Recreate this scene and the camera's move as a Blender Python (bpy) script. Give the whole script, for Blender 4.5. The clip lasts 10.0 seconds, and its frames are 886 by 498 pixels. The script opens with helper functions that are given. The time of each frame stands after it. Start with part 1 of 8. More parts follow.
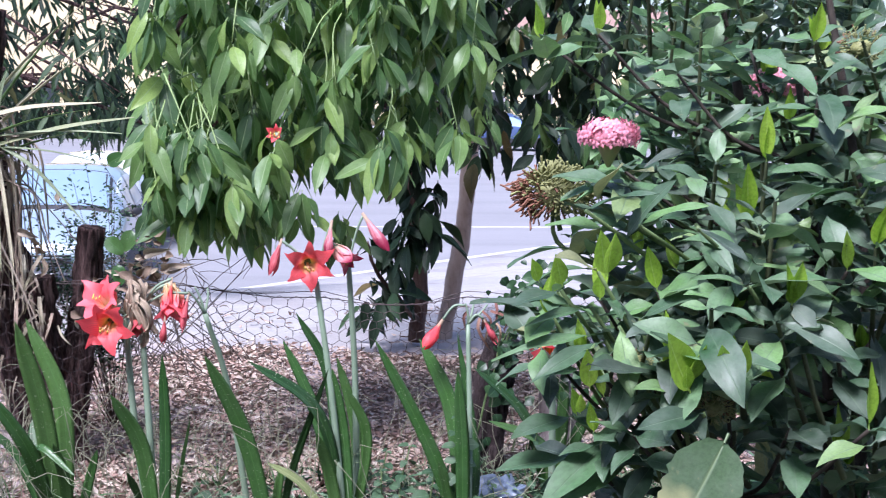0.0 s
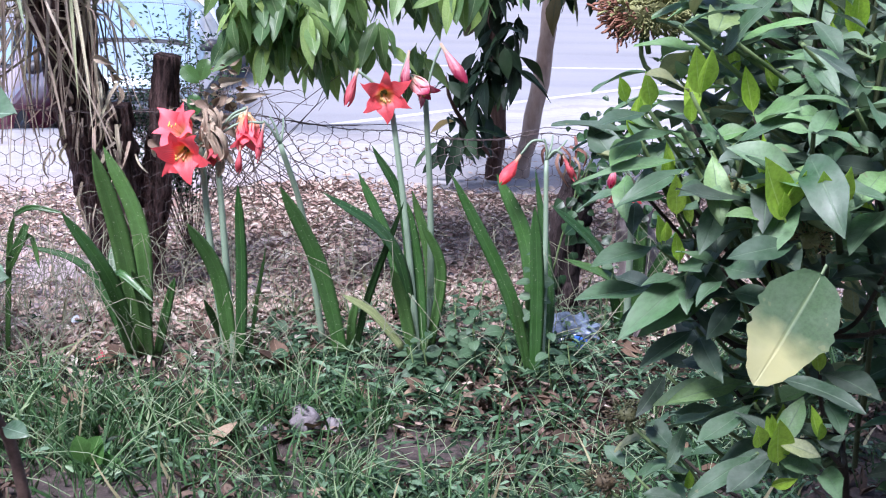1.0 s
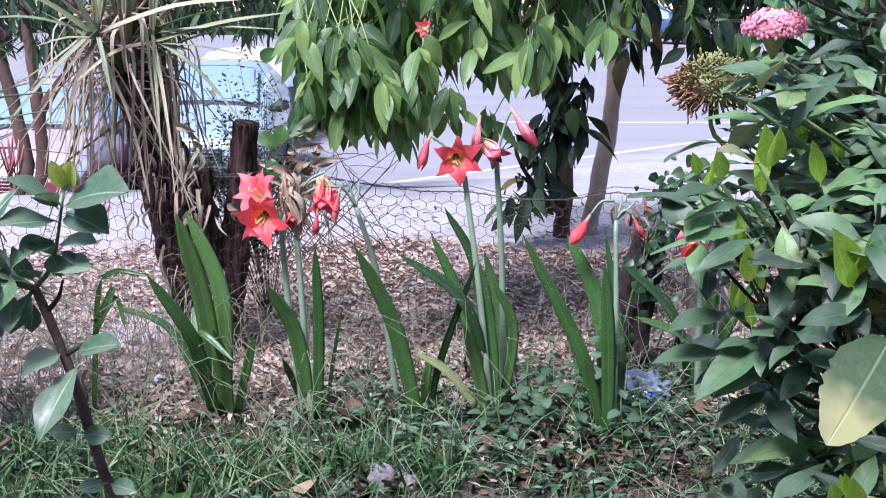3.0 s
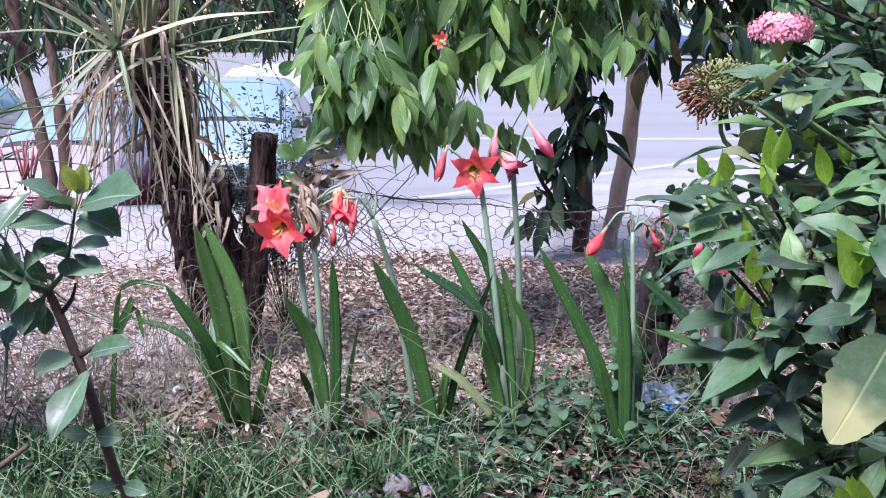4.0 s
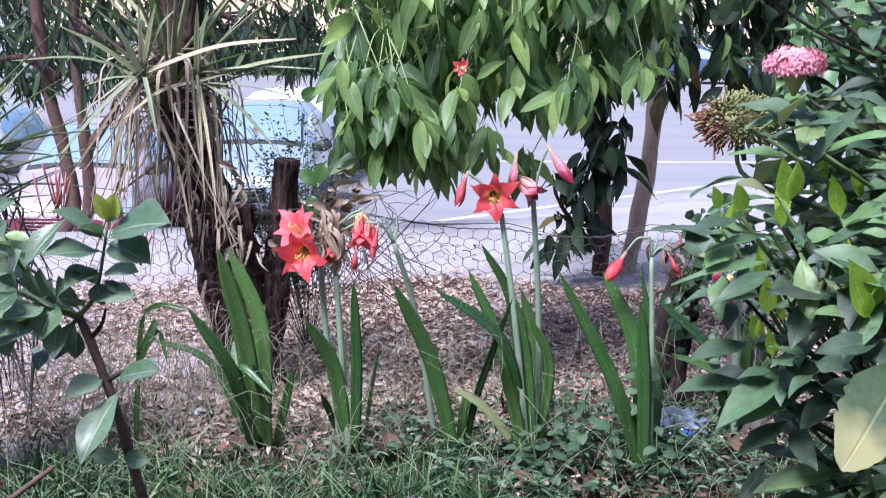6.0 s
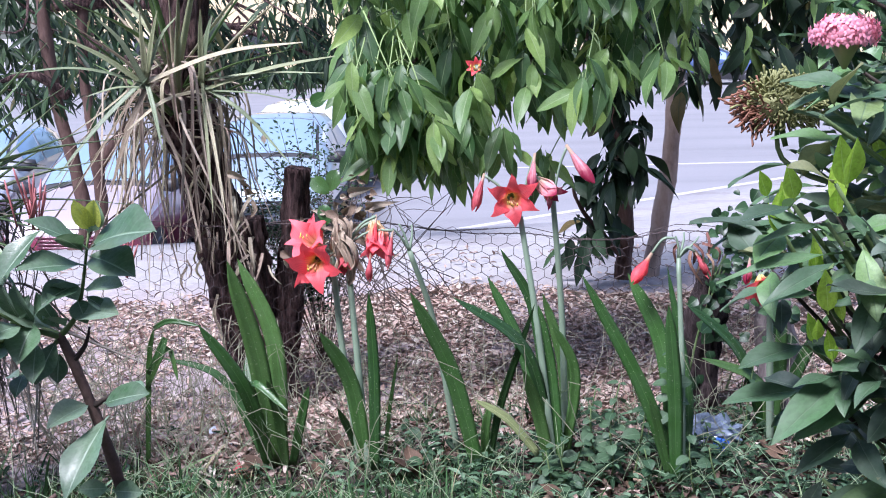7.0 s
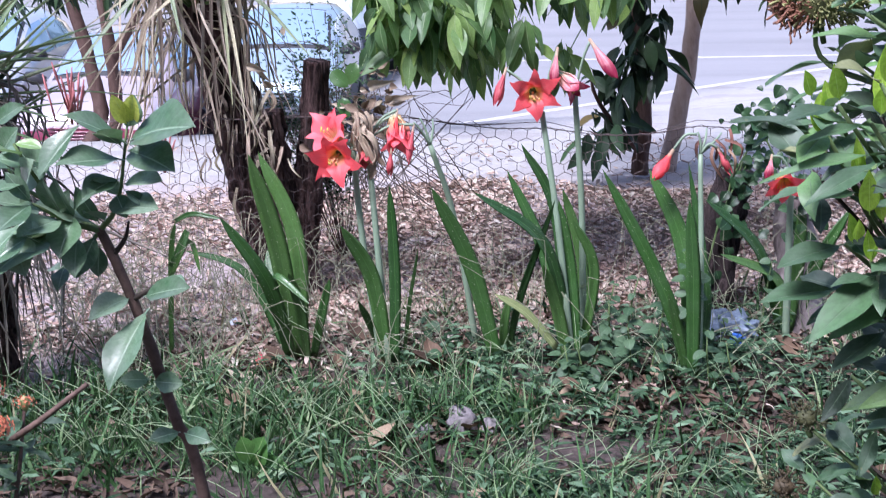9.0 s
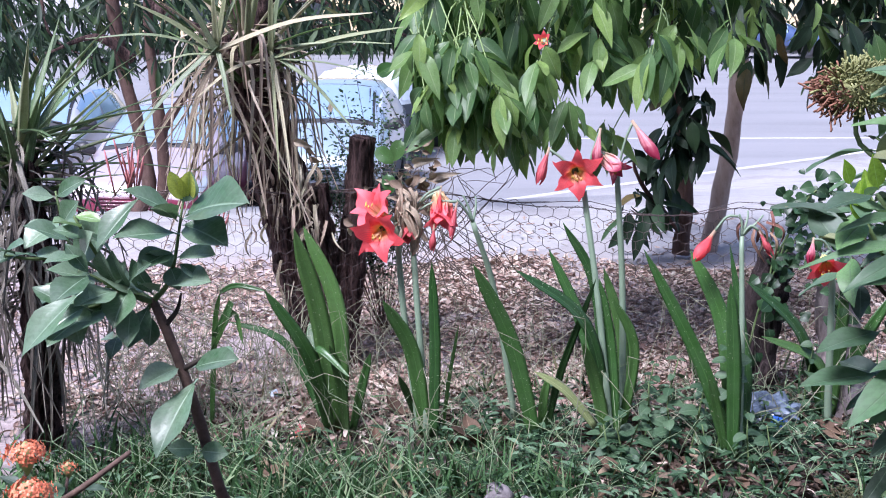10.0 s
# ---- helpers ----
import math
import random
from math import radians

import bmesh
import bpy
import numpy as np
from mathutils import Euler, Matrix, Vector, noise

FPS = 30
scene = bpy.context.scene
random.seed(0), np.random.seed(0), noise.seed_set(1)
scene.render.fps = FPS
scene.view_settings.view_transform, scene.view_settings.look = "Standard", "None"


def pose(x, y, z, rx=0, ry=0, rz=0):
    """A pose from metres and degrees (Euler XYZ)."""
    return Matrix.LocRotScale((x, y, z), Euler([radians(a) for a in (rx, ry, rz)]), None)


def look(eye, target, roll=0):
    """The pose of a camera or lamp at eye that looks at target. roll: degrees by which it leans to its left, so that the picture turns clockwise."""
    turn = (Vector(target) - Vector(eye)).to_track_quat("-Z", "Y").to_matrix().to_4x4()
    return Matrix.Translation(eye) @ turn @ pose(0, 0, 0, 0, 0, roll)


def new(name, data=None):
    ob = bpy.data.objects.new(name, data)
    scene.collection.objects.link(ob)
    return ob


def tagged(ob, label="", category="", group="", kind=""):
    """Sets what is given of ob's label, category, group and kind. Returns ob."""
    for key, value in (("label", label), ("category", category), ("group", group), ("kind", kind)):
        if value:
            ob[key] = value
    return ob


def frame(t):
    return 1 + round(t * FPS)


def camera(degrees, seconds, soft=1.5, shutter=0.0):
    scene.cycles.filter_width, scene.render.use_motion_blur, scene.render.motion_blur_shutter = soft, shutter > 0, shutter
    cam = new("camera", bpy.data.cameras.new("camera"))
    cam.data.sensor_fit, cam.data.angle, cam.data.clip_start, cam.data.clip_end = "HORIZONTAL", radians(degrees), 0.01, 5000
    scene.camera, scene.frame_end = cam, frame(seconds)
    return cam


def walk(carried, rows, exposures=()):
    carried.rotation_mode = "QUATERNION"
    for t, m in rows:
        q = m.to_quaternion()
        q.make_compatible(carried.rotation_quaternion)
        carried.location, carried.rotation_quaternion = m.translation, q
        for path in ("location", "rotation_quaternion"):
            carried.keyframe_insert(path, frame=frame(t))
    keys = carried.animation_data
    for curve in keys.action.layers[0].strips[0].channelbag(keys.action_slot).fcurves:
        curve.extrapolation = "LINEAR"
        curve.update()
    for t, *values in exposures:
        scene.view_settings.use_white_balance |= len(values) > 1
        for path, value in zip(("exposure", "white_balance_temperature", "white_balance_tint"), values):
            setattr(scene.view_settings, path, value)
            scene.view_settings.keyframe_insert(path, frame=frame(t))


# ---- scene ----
cam = camera(40.2, 10.0, soft=1.05, shutter=0.3)
PATH = [
    (0, (-0.004, 0.039, 0.976), (0.276, 2.001, 0.71), 1.3),
    (0.5, (0.006, 0.068, 0.956), (0.208, 2.036, 0.66), 1.4),
    (1, (0.001, 0.083, 0.951), (0.157, 2.007, 0.426), 1.8),
    (1.5, (-0.01, 0.071, 0.965), (0.108, 1.994, 0.429), 1.1),
    (2, (-0.014, 0.056, 0.97), (0.074, 1.987, 0.457), 0.8),
    (2.5, (-0.019, 0.038, 0.974), (0.036, 1.98, 0.499), 0.5),
    (2.7, (-0.019, 0.033, 0.977), (0.034, 1.979, 0.518), 0.5),
    (4, (-0.006, 0.02, 0.965), (0.005, 1.977, 0.553), 0.4),
    (4.5, (0.0, 0.0, 0.97), (0.0, 1.956, 0.554), -0.0),
    (5, (-0.004, -0.016, 0.972), (-0.011, 1.94, 0.556), 0.3),
    (5.5, (-0.006, -0.014, 0.968), (-0.018, 1.942, 0.551), 1.1),
    (6, (-0.007, -0.003, 0.975), (-0.029, 1.961, 0.599), 0.4),
    (6.1, (-0.005, 0.001, 0.98), (-0.023, 1.967, 0.615), 0.2),
    (6.2, (-0.003, 0.015, 0.975), (-0.034, 1.983, 0.619), -0.0),
    (7.3, (-0.005, 0.115, 0.945), (-0.058, 2.08, 0.575), -1.5),
    (7.5, (-0.004, 0.121, 0.941), (-0.061, 2.075, 0.519), -1.5),
    (8, (-0.009, 0.125, 0.939), (-0.071, 2.042, 0.373), -1.3),
    (8.5, (-0.02, 0.106, 0.95), (-0.077, 2.022, 0.379), -1.3),
    (9, (-0.027, 0.096, 0.954), (-0.1, 2.022, 0.422), -1.1),
    (9.5, (-0.034, 0.077, 0.963), (-0.153, 2.023, 0.52), -0.8),
    (10, (-0.03, 0.074, 0.962), (-0.168, 2.026, 0.551), -0.4),
]
walk(cam, [(t, look(eye, target, roll)) for t, eye, target, roll in PATH], exposures=[(t, stops, 5700, 21) for t, stops in ((0.0, 1.48), (0.5, 1.45), (1.0, 1.58), (1.5, 1.46), (4.5, 1.46), (6.0, 1.4), (7.5, 1.45), (8.0, 1.54), (8.5, 1.52), (9.0, 1.46), (10.0, 1.41))])

# ---- light: a bright overcast evening sky, weak wide sun from behind the camera's left ----
world = bpy.data.worlds.new("sky_world")
scene.world = world
world.use_nodes = True
wn = world.node_tree
wn.nodes.clear()
sky = wn.nodes.new("ShaderNodeTexSky")
sky.sky_type, sky.sun_disc = "NISHITA", False
sky.sun_elevation, sky.sun_rotation = radians(60), radians(200)
sky.air_density, sky.dust_density, sky.ozone_density = 1.0, 2.0, 1.0
bg = wn.nodes.new("ShaderNodeBackground")
bg.inputs["Strength"].default_value = 0.09
wout = wn.nodes.new("ShaderNodeOutputWorld")
wn.links.new(sky.outputs[0], bg.inputs[0])
wn.links.new(bg.outputs[0], wout.inputs[0])
sun = new("sun", bpy.data.lights.new("sun", "SUN"))
sun.data.energy, sun.data.angle, sun.data.color = 3.1, radians(20), (1.0, 0.97, 0.93)
sun.matrix_world = look((-2.4, -3.0, 6.0), (0, 0, 0))

# ---- small mesh kit ----
V = Vector


def mesh_object(name, verts, faces, mat, parent=None, label="", uvs=None, smooth=True):
    """One mesh object from plain vertices and faces; uvs holds one pair per vertex."""
    me = bpy.data.meshes.new(name)
    me.from_pydata([tuple(v) for v in verts], [], faces)
    if uvs is not None:
        layer = me.uv_layers.new(name="UVMap")
        idx = np.empty(len(me.loops), dtype=np.int32)
        me.loops.foreach_get("vertex_index", idx)
        layer.data.foreach_set("uv", np.asarray(uvs, dtype=np.float32)[idx].ravel())
    if smooth:
        me.polygons.foreach_set("use_smooth", [True] * len(me.polygons))
    me.materials.append(mat)
    ob = new(name, me)
    if parent is not None:
        ob.parent = parent
    if label:
        tagged(ob, label)
    return ob


def thing(name, label, category, loc=(0, 0, 0), group=""):
    ob = new(name)
    ob.location = loc
    ob.empty_display_size = 0.05
    return tagged(ob, label, category, group)


def place(name, data, parent, loc, rot, size=1.0, label=""):
    """A piece that shares its mesh with others of its kind; rot is a 3x3 or Euler degrees."""
    ob = new(name, data)
    ob.parent = parent
    m3 = rot if isinstance(rot, Matrix) else Euler([radians(a) for a in rot]).to_matrix()
    ob.matrix_basis = Matrix.Translation(loc) @ m3.to_4x4() @ Matrix.Diagonal((size, size, size, 1) if not isinstance(size, tuple) else (*size, 1))
    if label:
        tagged(ob, label)
    return ob


def aim(direction, normal=(0, 0, 1), roll=0.0):
    """A turn whose y axis runs along direction and whose z axis lies near normal."""
    y = V(direction).normalized()
    x = y.cross(V(normal))
    if x.length < 1e-4:
        x = y.cross(V((1, 0, 0)))
    x.normalize()
    z = x.cross(y)
    m = Matrix((x, y, z)).transposed()
    return m @ Matrix.Rotation(roll, 3, "Y")


def bezier(pts, n):
    """n + 1 points on a smooth curve through the given control points (Catmull-Rom)."""
    p = [V(q) for q in pts]
    if len(p) == 2:
        return [p[0].lerp(p[1], i / n) for i in range(n + 1)]
    ext = [p[0] * 2 - p[1]] + p + [p[-1] * 2 - p[-2]]
    out = []
    for i in range(n + 1):
        s = i / n * (len(p) - 1)
        k = min(int(s), len(p) - 2)
        u = s - k
        a, b, c, d = ext[k], ext[k + 1], ext[k + 2], ext[k + 3]
        out.append(0.5 * (2 * b + (c - a) * u + (2 * a - 5 * b + 4 * c - d) * u * u + (3 * b - a - 3 * c + d) * u ** 3))
    return out


def tube_data(path, radii, sides=8, rough=0.0, freq=20.0, seed=0.0, cap=True, ridge=0.0):
    verts, faces, uvs = [], [], []
    n = len(path)
    ref = V((0.3, -1, 0.1))
    for i, p in enumerate(path):
        t = (path[min(i + 1, n - 1)] - path[max(i - 1, 0)]).normalized()
        a = t.cross(ref)
        if a.length < 0.05:
            a = t.cross(V((1, 0, 0)))
        a.normalize()
        b = t.cross(a)
        r = radii(i / (n - 1)) if callable(radii) else radii[0] + (radii[1] - radii[0]) * i / (n - 1)
        for k in range(sides):
            w = 2 * math.pi * k / sides
            d = a * math.cos(w) + b * math.sin(w)
            q = p + d * r
            if rough:
                q = q + d * rough * noise.noise(q * freq + V((seed, 0, 0)))
            if ridge:
                q = q + d * ridge * (0.4 - 1.6 * abs(noise.noise((math.cos(w) * 4.6 + seed, math.sin(w) * 4.6, p.z * 6.0))))
            verts.append(q)
            uvs.append((k / sides, i / (n - 1)))
    for i in range(n - 1):
        for k in range(sides):
            k2 = (k + 1) % sides
            faces.append((i * sides + k, i * sides + k2, (i + 1) * sides + k2, (i + 1) * sides + k))
    if cap:
        faces.append(tuple(range(sides - 1, -1, -1)))
        faces.append(tuple(range((n - 1) * sides, n * sides)))
    return verts, faces, uvs


def tube(name, pts, radii, mat, parent, sides=8, n=12, rough=0.0, freq=20.0, label="", seed=0.0, ridge=0.0):
    v, f, u = tube_data(bezier(pts, n), radii, sides, rough, freq, seed, True, ridge)
    return mesh_object(name, v, f, mat, parent, label, u)


def strap_data(pts, width, n=12, face=(0, -1, 0.3), fold=0.25, thick=0.0016, profile=None, twist=0.0):
    """A fleshy strap leaf along a curve: closed channel section, tapered."""
    path = bezier(pts, n)
    verts, faces, uvs = [], [], []
    prof = profile or (lambda s: (0.62 + 0.5 * math.sin(math.pi * min(s * 0.9 + 0.12, 1)) * 0.8) * (1 - max(0, (s - 0.8) / 0.2) ** 2.2) + 0.01)
    for i, p in enumerate(path):
        s = i / n
        t = (path[min(i + 1, n)] - path[max(i - 1, 0)]).normalized()
        side = t.cross(V(face))
        if side.length < 0.02:
            side = t.cross(V((1, 0.2, 0)))
        side.normalize()
        if twist:
            side = Matrix.Rotation(twist * s, 3, t) @ side
        nor = side.cross(t)
        w = width * prof(s) * 0.5
        for k, (a, d) in enumerate(((-1, fold), (-0.5, fold * 0.3), (0, 0), (0.5, fold * 0.3), (1, fold))):
            verts.append(p + side * (a * w) + nor * (d * w))
            uvs.append((0.5 + a * 0.5, s))
        th = thick * (1 - 0.7 * s)
        for a, d in ((0.6, fold * 0.4), (0, 0), (-0.6, fold * 0.4)):
            verts.append(p + side * (a * w) + nor * (d * w) - nor * th)
            uvs.append((0.5 + a * 0.5, s))
    m = 8
    for i in range(n):
        for k in range(m):
            k2 = (k + 1) % m
            faces.append((i * m + k, i * m + k2, (i + 1) * m + k2, (i + 1) * m + k))
    faces.append(tuple(range(m - 1, -1, -1)))
    return verts, faces, uvs


def strap(name, pts, width, mat, parent, label="", **kw):
    v, f, u = strap_data(pts, width, **kw)
    return mesh_object(name, v, f, mat, parent, label, u)


def blade_mesh(name, length, width, mat, shape="lance", droop=0.15, fold=0.2, wave=0.0, n=8, seed=0, bite=0.0):
    """A broad leaf that grows along +y from the origin, upper face +z, with a short stalk."""
    verts, faces, uvs = [], [], []
    rnd = random.Random(seed)
    ph = rnd.uniform(0, 6)
    stalk = 0.07
    for i in range(n + 1):
        s = i / n
        if shape == "lance":
            w = math.sin(math.pi * s ** 0.85) ** 0.9 * (1 - 0.25 * s)
        elif shape == "pointed":
            w = math.sin(math.pi * s ** 1.05) ** 0.85 if s < 0.62 else math.sin(math.pi * 0.62 ** 1.05) ** 0.85 * (1 - ((s - 0.62) / 0.38) ** 1.45)
        elif shape == "ovate":
            w = math.sin(math.pi * min(1, s ** 0.8)) ** 0.6
        elif shape == "obovate":
            w = math.sin(math.pi * s ** 1.25) ** 0.75
        else:
            w = math.sin(math.pi * s ** 0.6) ** 0.75
        w = max(w, 0.012) * width * 0.5
        y = length * (stalk + (1 - stalk) * s)
        z = -droop * length * s ** 2
        tip = 1 - 0.1 * droop * s
        for k, a in enumerate((-1, -0.55, 0, 0.55, 1)):
            ww = w * a
            if bite and abs(a) == 1 and i not in (0, n):
                ww *= 1 - bite * rnd.random()
            zz = z + fold * abs(ww) + wave * length * math.sin(s * 9 + ph + a * 1.5) * abs(a)
            verts.append((ww, y * tip, zz))
            uvs.append((0.5 + a * 0.5, s))
    for i in range(n):
        for k in range(4):
            faces.append((i * 5 + k, i * 5 + k + 1, (i + 1) * 5 + k + 1, (i + 1) * 5 + k))
    b = len(verts)
    r = 0.012 * length
    verts += [(-r, 0, 0), (r, 0, 0), (r * 0.8, length * stalk * 1.2, r), (-r * 0.8, length * stalk * 1.2, r), (0, 0, -r * 1.4), (0, length * stalk * 1.2, -r)]
    uvs += [(0.5, 0.0)] * 6
    faces += [(b, b + 1, b + 2, b + 3), (b + 1, b + 4, b + 5, b + 2), (b + 4, b, b + 3, b + 5)]
    me = bpy.data.meshes.new(name)
    me.from_pydata(verts, [], faces)
    layer = me.uv_layers.new(name="UVMap")
    idx = np.empty(len(me.loops), dtype=np.int32)
    me.loops.foreach_get("vertex_index", idx)
    layer.data.foreach_set("uv", np.asarray(uvs, dtype=np.float32)[idx].ravel())
    me.polygons.foreach_set("use_smooth", [True] * len(me.polygons))
    me.materials.append(mat)
    return me


def join_pieces(name, pieces, mat, parent=None, label="", smooth=True):
    """Joins (verts, faces, uvs) triples into one mesh object."""
    verts, faces, uvs = [], [], []
    for v, f, u in pieces:
        b = len(verts)
        verts += v
        uvs += u
        faces += [tuple(i + b for i in q) for q in f]
    return mesh_object(name, verts, faces, mat, parent, label, uvs, smooth)


def scatter_mesh(name, bases, mats3, sizes, loc, mat_list, mat_ids, parent=None, label=""):
    """Many copies of small base meshes, written into one mesh with numpy: bases holds (verts, quads/tris, uvs)."""
    vs, fs, us, ms = [], [], [], []
    off = 0
    for i, (b, m, s, l) in enumerate(zip(bases, mats3, sizes, loc)):
        bv, bf, bu = b
        vs.append((bv * s) @ m.T + l)
        fs += [tuple(q + off for q in f) for f in bf]
        ms += [mat_ids[i]] * len(bf)
        us.append(bu)
        off += len(bv)
    me = bpy.data.meshes.new(name)
    me.from_pydata(np.concatenate(vs).tolist(), [], fs)
    layer = me.uv_layers.new(name="UVMap")
    idx = np.empty(len(me.loops), dtype=np.int32)
    me.loops.foreach_get("vertex_index", idx)
    layer.data.foreach_set("uv", np.concatenate(us).astype(np.float32)[idx].ravel())
    for m in mat_list:
        me.materials.append(m)
    me.polygons.foreach_set("material_index", ms)
    me.polygons.foreach_set("use_smooth", [True] * len(me.polygons))
    ob = new(name, me)
    if parent is not None:
        ob.parent = parent
    if label:
        tagged(ob, label)
    return ob


def mesh_arrays(me):
    v = np.empty(len(me.vertices) * 3)
    me.vertices.foreach_get("co", v)
    f = [tuple(p.vertices) for p in me.polygons]
    u = np.zeros((len(me.vertices), 2))
    data = me.uv_layers[0].data
    for lp, uv in zip(me.loops, data):
        u[lp.vertex_index] = uv.uv
    return v.reshape(-1, 3), f, u


def turn3(m):
    return np.array([list(r) for r in m])


# ---- materials ----
def nodes_of(name):
    mat = bpy.data.materials.new(name)
    mat.use_nodes = True
    nt = mat.node_tree
    nt.nodes.clear()
    out = nt.nodes.new("ShaderNodeOutputMaterial")
    bsdf = nt.nodes.new("ShaderNodeBsdfPrincipled")
    nt.links.new(bsdf.outputs[0], out.inputs[0])
    return mat, nt, bsdf, out


def add_noise(nt, scale, detail=4.0, coords=None, rough=0.6):
    n = nt.nodes.new("ShaderNodeTexNoise")
    n.inputs["Scale"].default_value, n.inputs["Detail"].default_value, n.inputs["Roughness"].default_value = scale, detail, rough
    if coords is not None:
        nt.links.new(coords, n.inputs["Vector"])
    return n.outputs["Fac"]


def ramp(nt, fac, stops):
    r = nt.nodes.new("ShaderNodeValToRGB")
    el = r.color_ramp.elements
    while len(el) < len(stops):
        el.new(0.5)
    for e, (p, c) in zip(el, stops):
        e.position, e.color = p, (*c, 1)
    nt.links.new(fac, r.inputs[0])
    return r.outputs[0]


def mix(nt, a, b, fac, mode="MIX"):
    m = nt.nodes.new("ShaderNodeMix")
    m.data_type, m.blend_type = "RGBA", mode
    for sock, val in ((m.inputs["Factor"], fac), (m.inputs["A"], a), (m.inputs["B"], b)):
        if hasattr(val, "is_linked"):
            nt.links.new(val, sock)
        elif isinstance(val, (int, float)):
            sock.default_value = val
        else:
            sock.default_value = (*val, 1)
    return m.outputs["Result"]


def calc(nt, op, a, b=None, c=None):
    m = nt.nodes.new("ShaderNodeMath")
    m.operation = op
    for sock, val in zip(m.inputs, (a, b, c)):
        if val is None:
            continue
        if hasattr(val, "is_linked"):
            nt.links.new(val, sock)
        else:
            sock.default_value = val
    return m.outputs[0]


def bump(nt, bsdf, height, strength=0.3, dist=0.01):
    b = nt.nodes.new("ShaderNodeBump")
    b.inputs["Strength"].default_value, b.inputs["Distance"].default_value = strength, dist
    nt.links.new(height, b.inputs["Height"])
    nt.links.new(b.outputs[0], bsdf.inputs["Normal"])


def object_coords(nt):
    return nt.nodes.new("ShaderNodeTexCoord").outputs["Object"]


def leaf_material(name, stops, vein, rough=0.38, glow=0.25, side_veins=14.0, island=False, blotch=None, spec=0.5, edge=None, dust=0.0, wax=0.0, ribs=0.08):
    """A leaf: colour by piece, pale midrib and side veins by its own surface, blotches, a share of light let through."""
    mat, nt, bsdf, out = nodes_of(name)
    if island:
        rnd = nt.nodes.new("ShaderNodeNewGeometry").outputs["Random Per Island"]
    else:
        rnd = nt.nodes.new("ShaderNodeObjectInfo").outputs["Random"]
    base = ramp(nt, rnd, stops)
    co = object_coords(nt)
    nz = add_noise(nt, 60.0, 5.0, co)
    base = mix(nt, base, mix(nt, base, (0.35, 0.4, 0.2), 1.0, "MULTIPLY"), calc(nt, "MULTIPLY", nz, 0.75))
    grain = add_noise(nt, 420.0, 3.0, co)
    base = mix(nt, base, mix(nt, base, (0.76, 0.78, 0.74), 1.0, "MULTIPLY"), ramp(nt, grain, [(0.42, (0, 0, 0)), (0.62, (1, 1, 1))]))
    uv = nt.nodes.new("ShaderNodeSeparateXYZ")
    nt.links.new(nt.nodes.new("ShaderNodeUVMap").outputs[0], uv.inputs[0])
    across = calc(nt, "ABSOLUTE", calc(nt, "SUBTRACT", uv.outputs[0], 0.5))
    rib = calc(nt, "SUBTRACT", 1.0, calc(nt, "SMOOTH_MIN", calc(nt, "MULTIPLY", across, 30.0), 1.0, 0.2))
    rib = calc(nt, "MAXIMUM", rib, 0.0)
    if side_veins:
        slant = calc(nt, "ADD", calc(nt, "MULTIPLY", uv.outputs[1], side_veins), calc(nt, "MULTIPLY", across, -side_veins * 0.45))
        wv = calc(nt, "POWER", calc(nt, "ABSOLUTE", calc(nt, "SINE", calc(nt, "MULTIPLY", slant, math.pi))), 14.0)
        rib = calc(nt, "MAXIMUM", rib, calc(nt, "MULTIPLY", wv, ribs))
    else:
        lines = calc(nt, "POWER", calc(nt, "ABSOLUTE", calc(nt, "SINE", calc(nt, "MULTIPLY", uv.outputs[0], 44.0))), 4.0)
        rib = calc(nt, "MAXIMUM", rib, calc(nt, "MULTIPLY", lines, 0.22))
    col = mix(nt, base, vein, calc(nt, "MULTIPLY", rib, 0.8))
    if blotch:
        spots = calc(nt, "GREATER_THAN", add_noise(nt, blotch[1], 3.0, co), blotch[2])
        col = mix(nt, col, blotch[0], calc(nt, "MULTIPLY", spots, 0.8))
    if edge:
        far = calc(nt, "ADD", calc(nt, "MULTIPLY", uv.outputs[1], 1.0), calc(nt, "MULTIPLY", add_noise(nt, 25.0, 3.0, co), 0.5))
        col = mix(nt, col, edge[0], ramp(nt, far, [(edge[1], (0, 0, 0)), (edge[2], (1, 1, 1))]))
    if dust:
        col = mix(nt, col, (0.3, 0.34, 0.3), calc(nt, "MULTIPLY", ramp(nt, add_noise(nt, 18.0, 5.0, co), [(0.35, (0, 0, 0)), (0.7, (1, 1, 1))]), dust))
    nt.links.new(col, bsdf.inputs["Base Color"])
    bsdf.inputs["Roughness"].default_value = rough
    bsdf.inputs["Specular IOR Level"].default_value = spec
    bsdf.inputs["Coat Weight"].default_value, bsdf.inputs["Coat Roughness"].default_value = wax, 0.3
    bump(nt, bsdf, calc(nt, "ADD", calc(nt, "MULTIPLY", rib, -0.4), calc(nt, "ADD", calc(nt, "MULTIPLY", nz, 0.6), calc(nt, "MULTIPLY", grain, 0.12))), 0.45, 0.002)
    if glow:
        tr = nt.nodes.new("ShaderNodeBsdfTranslucent")
        nt.links.new(mix(nt, col, (0.9, 1.0, 0.35), 0.35, "MULTIPLY"), tr.inputs[0])
        ms = nt.nodes.new("ShaderNodeMixShader")
        ms.inputs[0].default_value = glow
        nt.links.new(bsdf.outputs[0], ms.inputs[1])
        nt.links.new(tr.outputs[0], ms.inputs[2])
        nt.links.new(ms.outputs[0], out.inputs[0])
    return mat


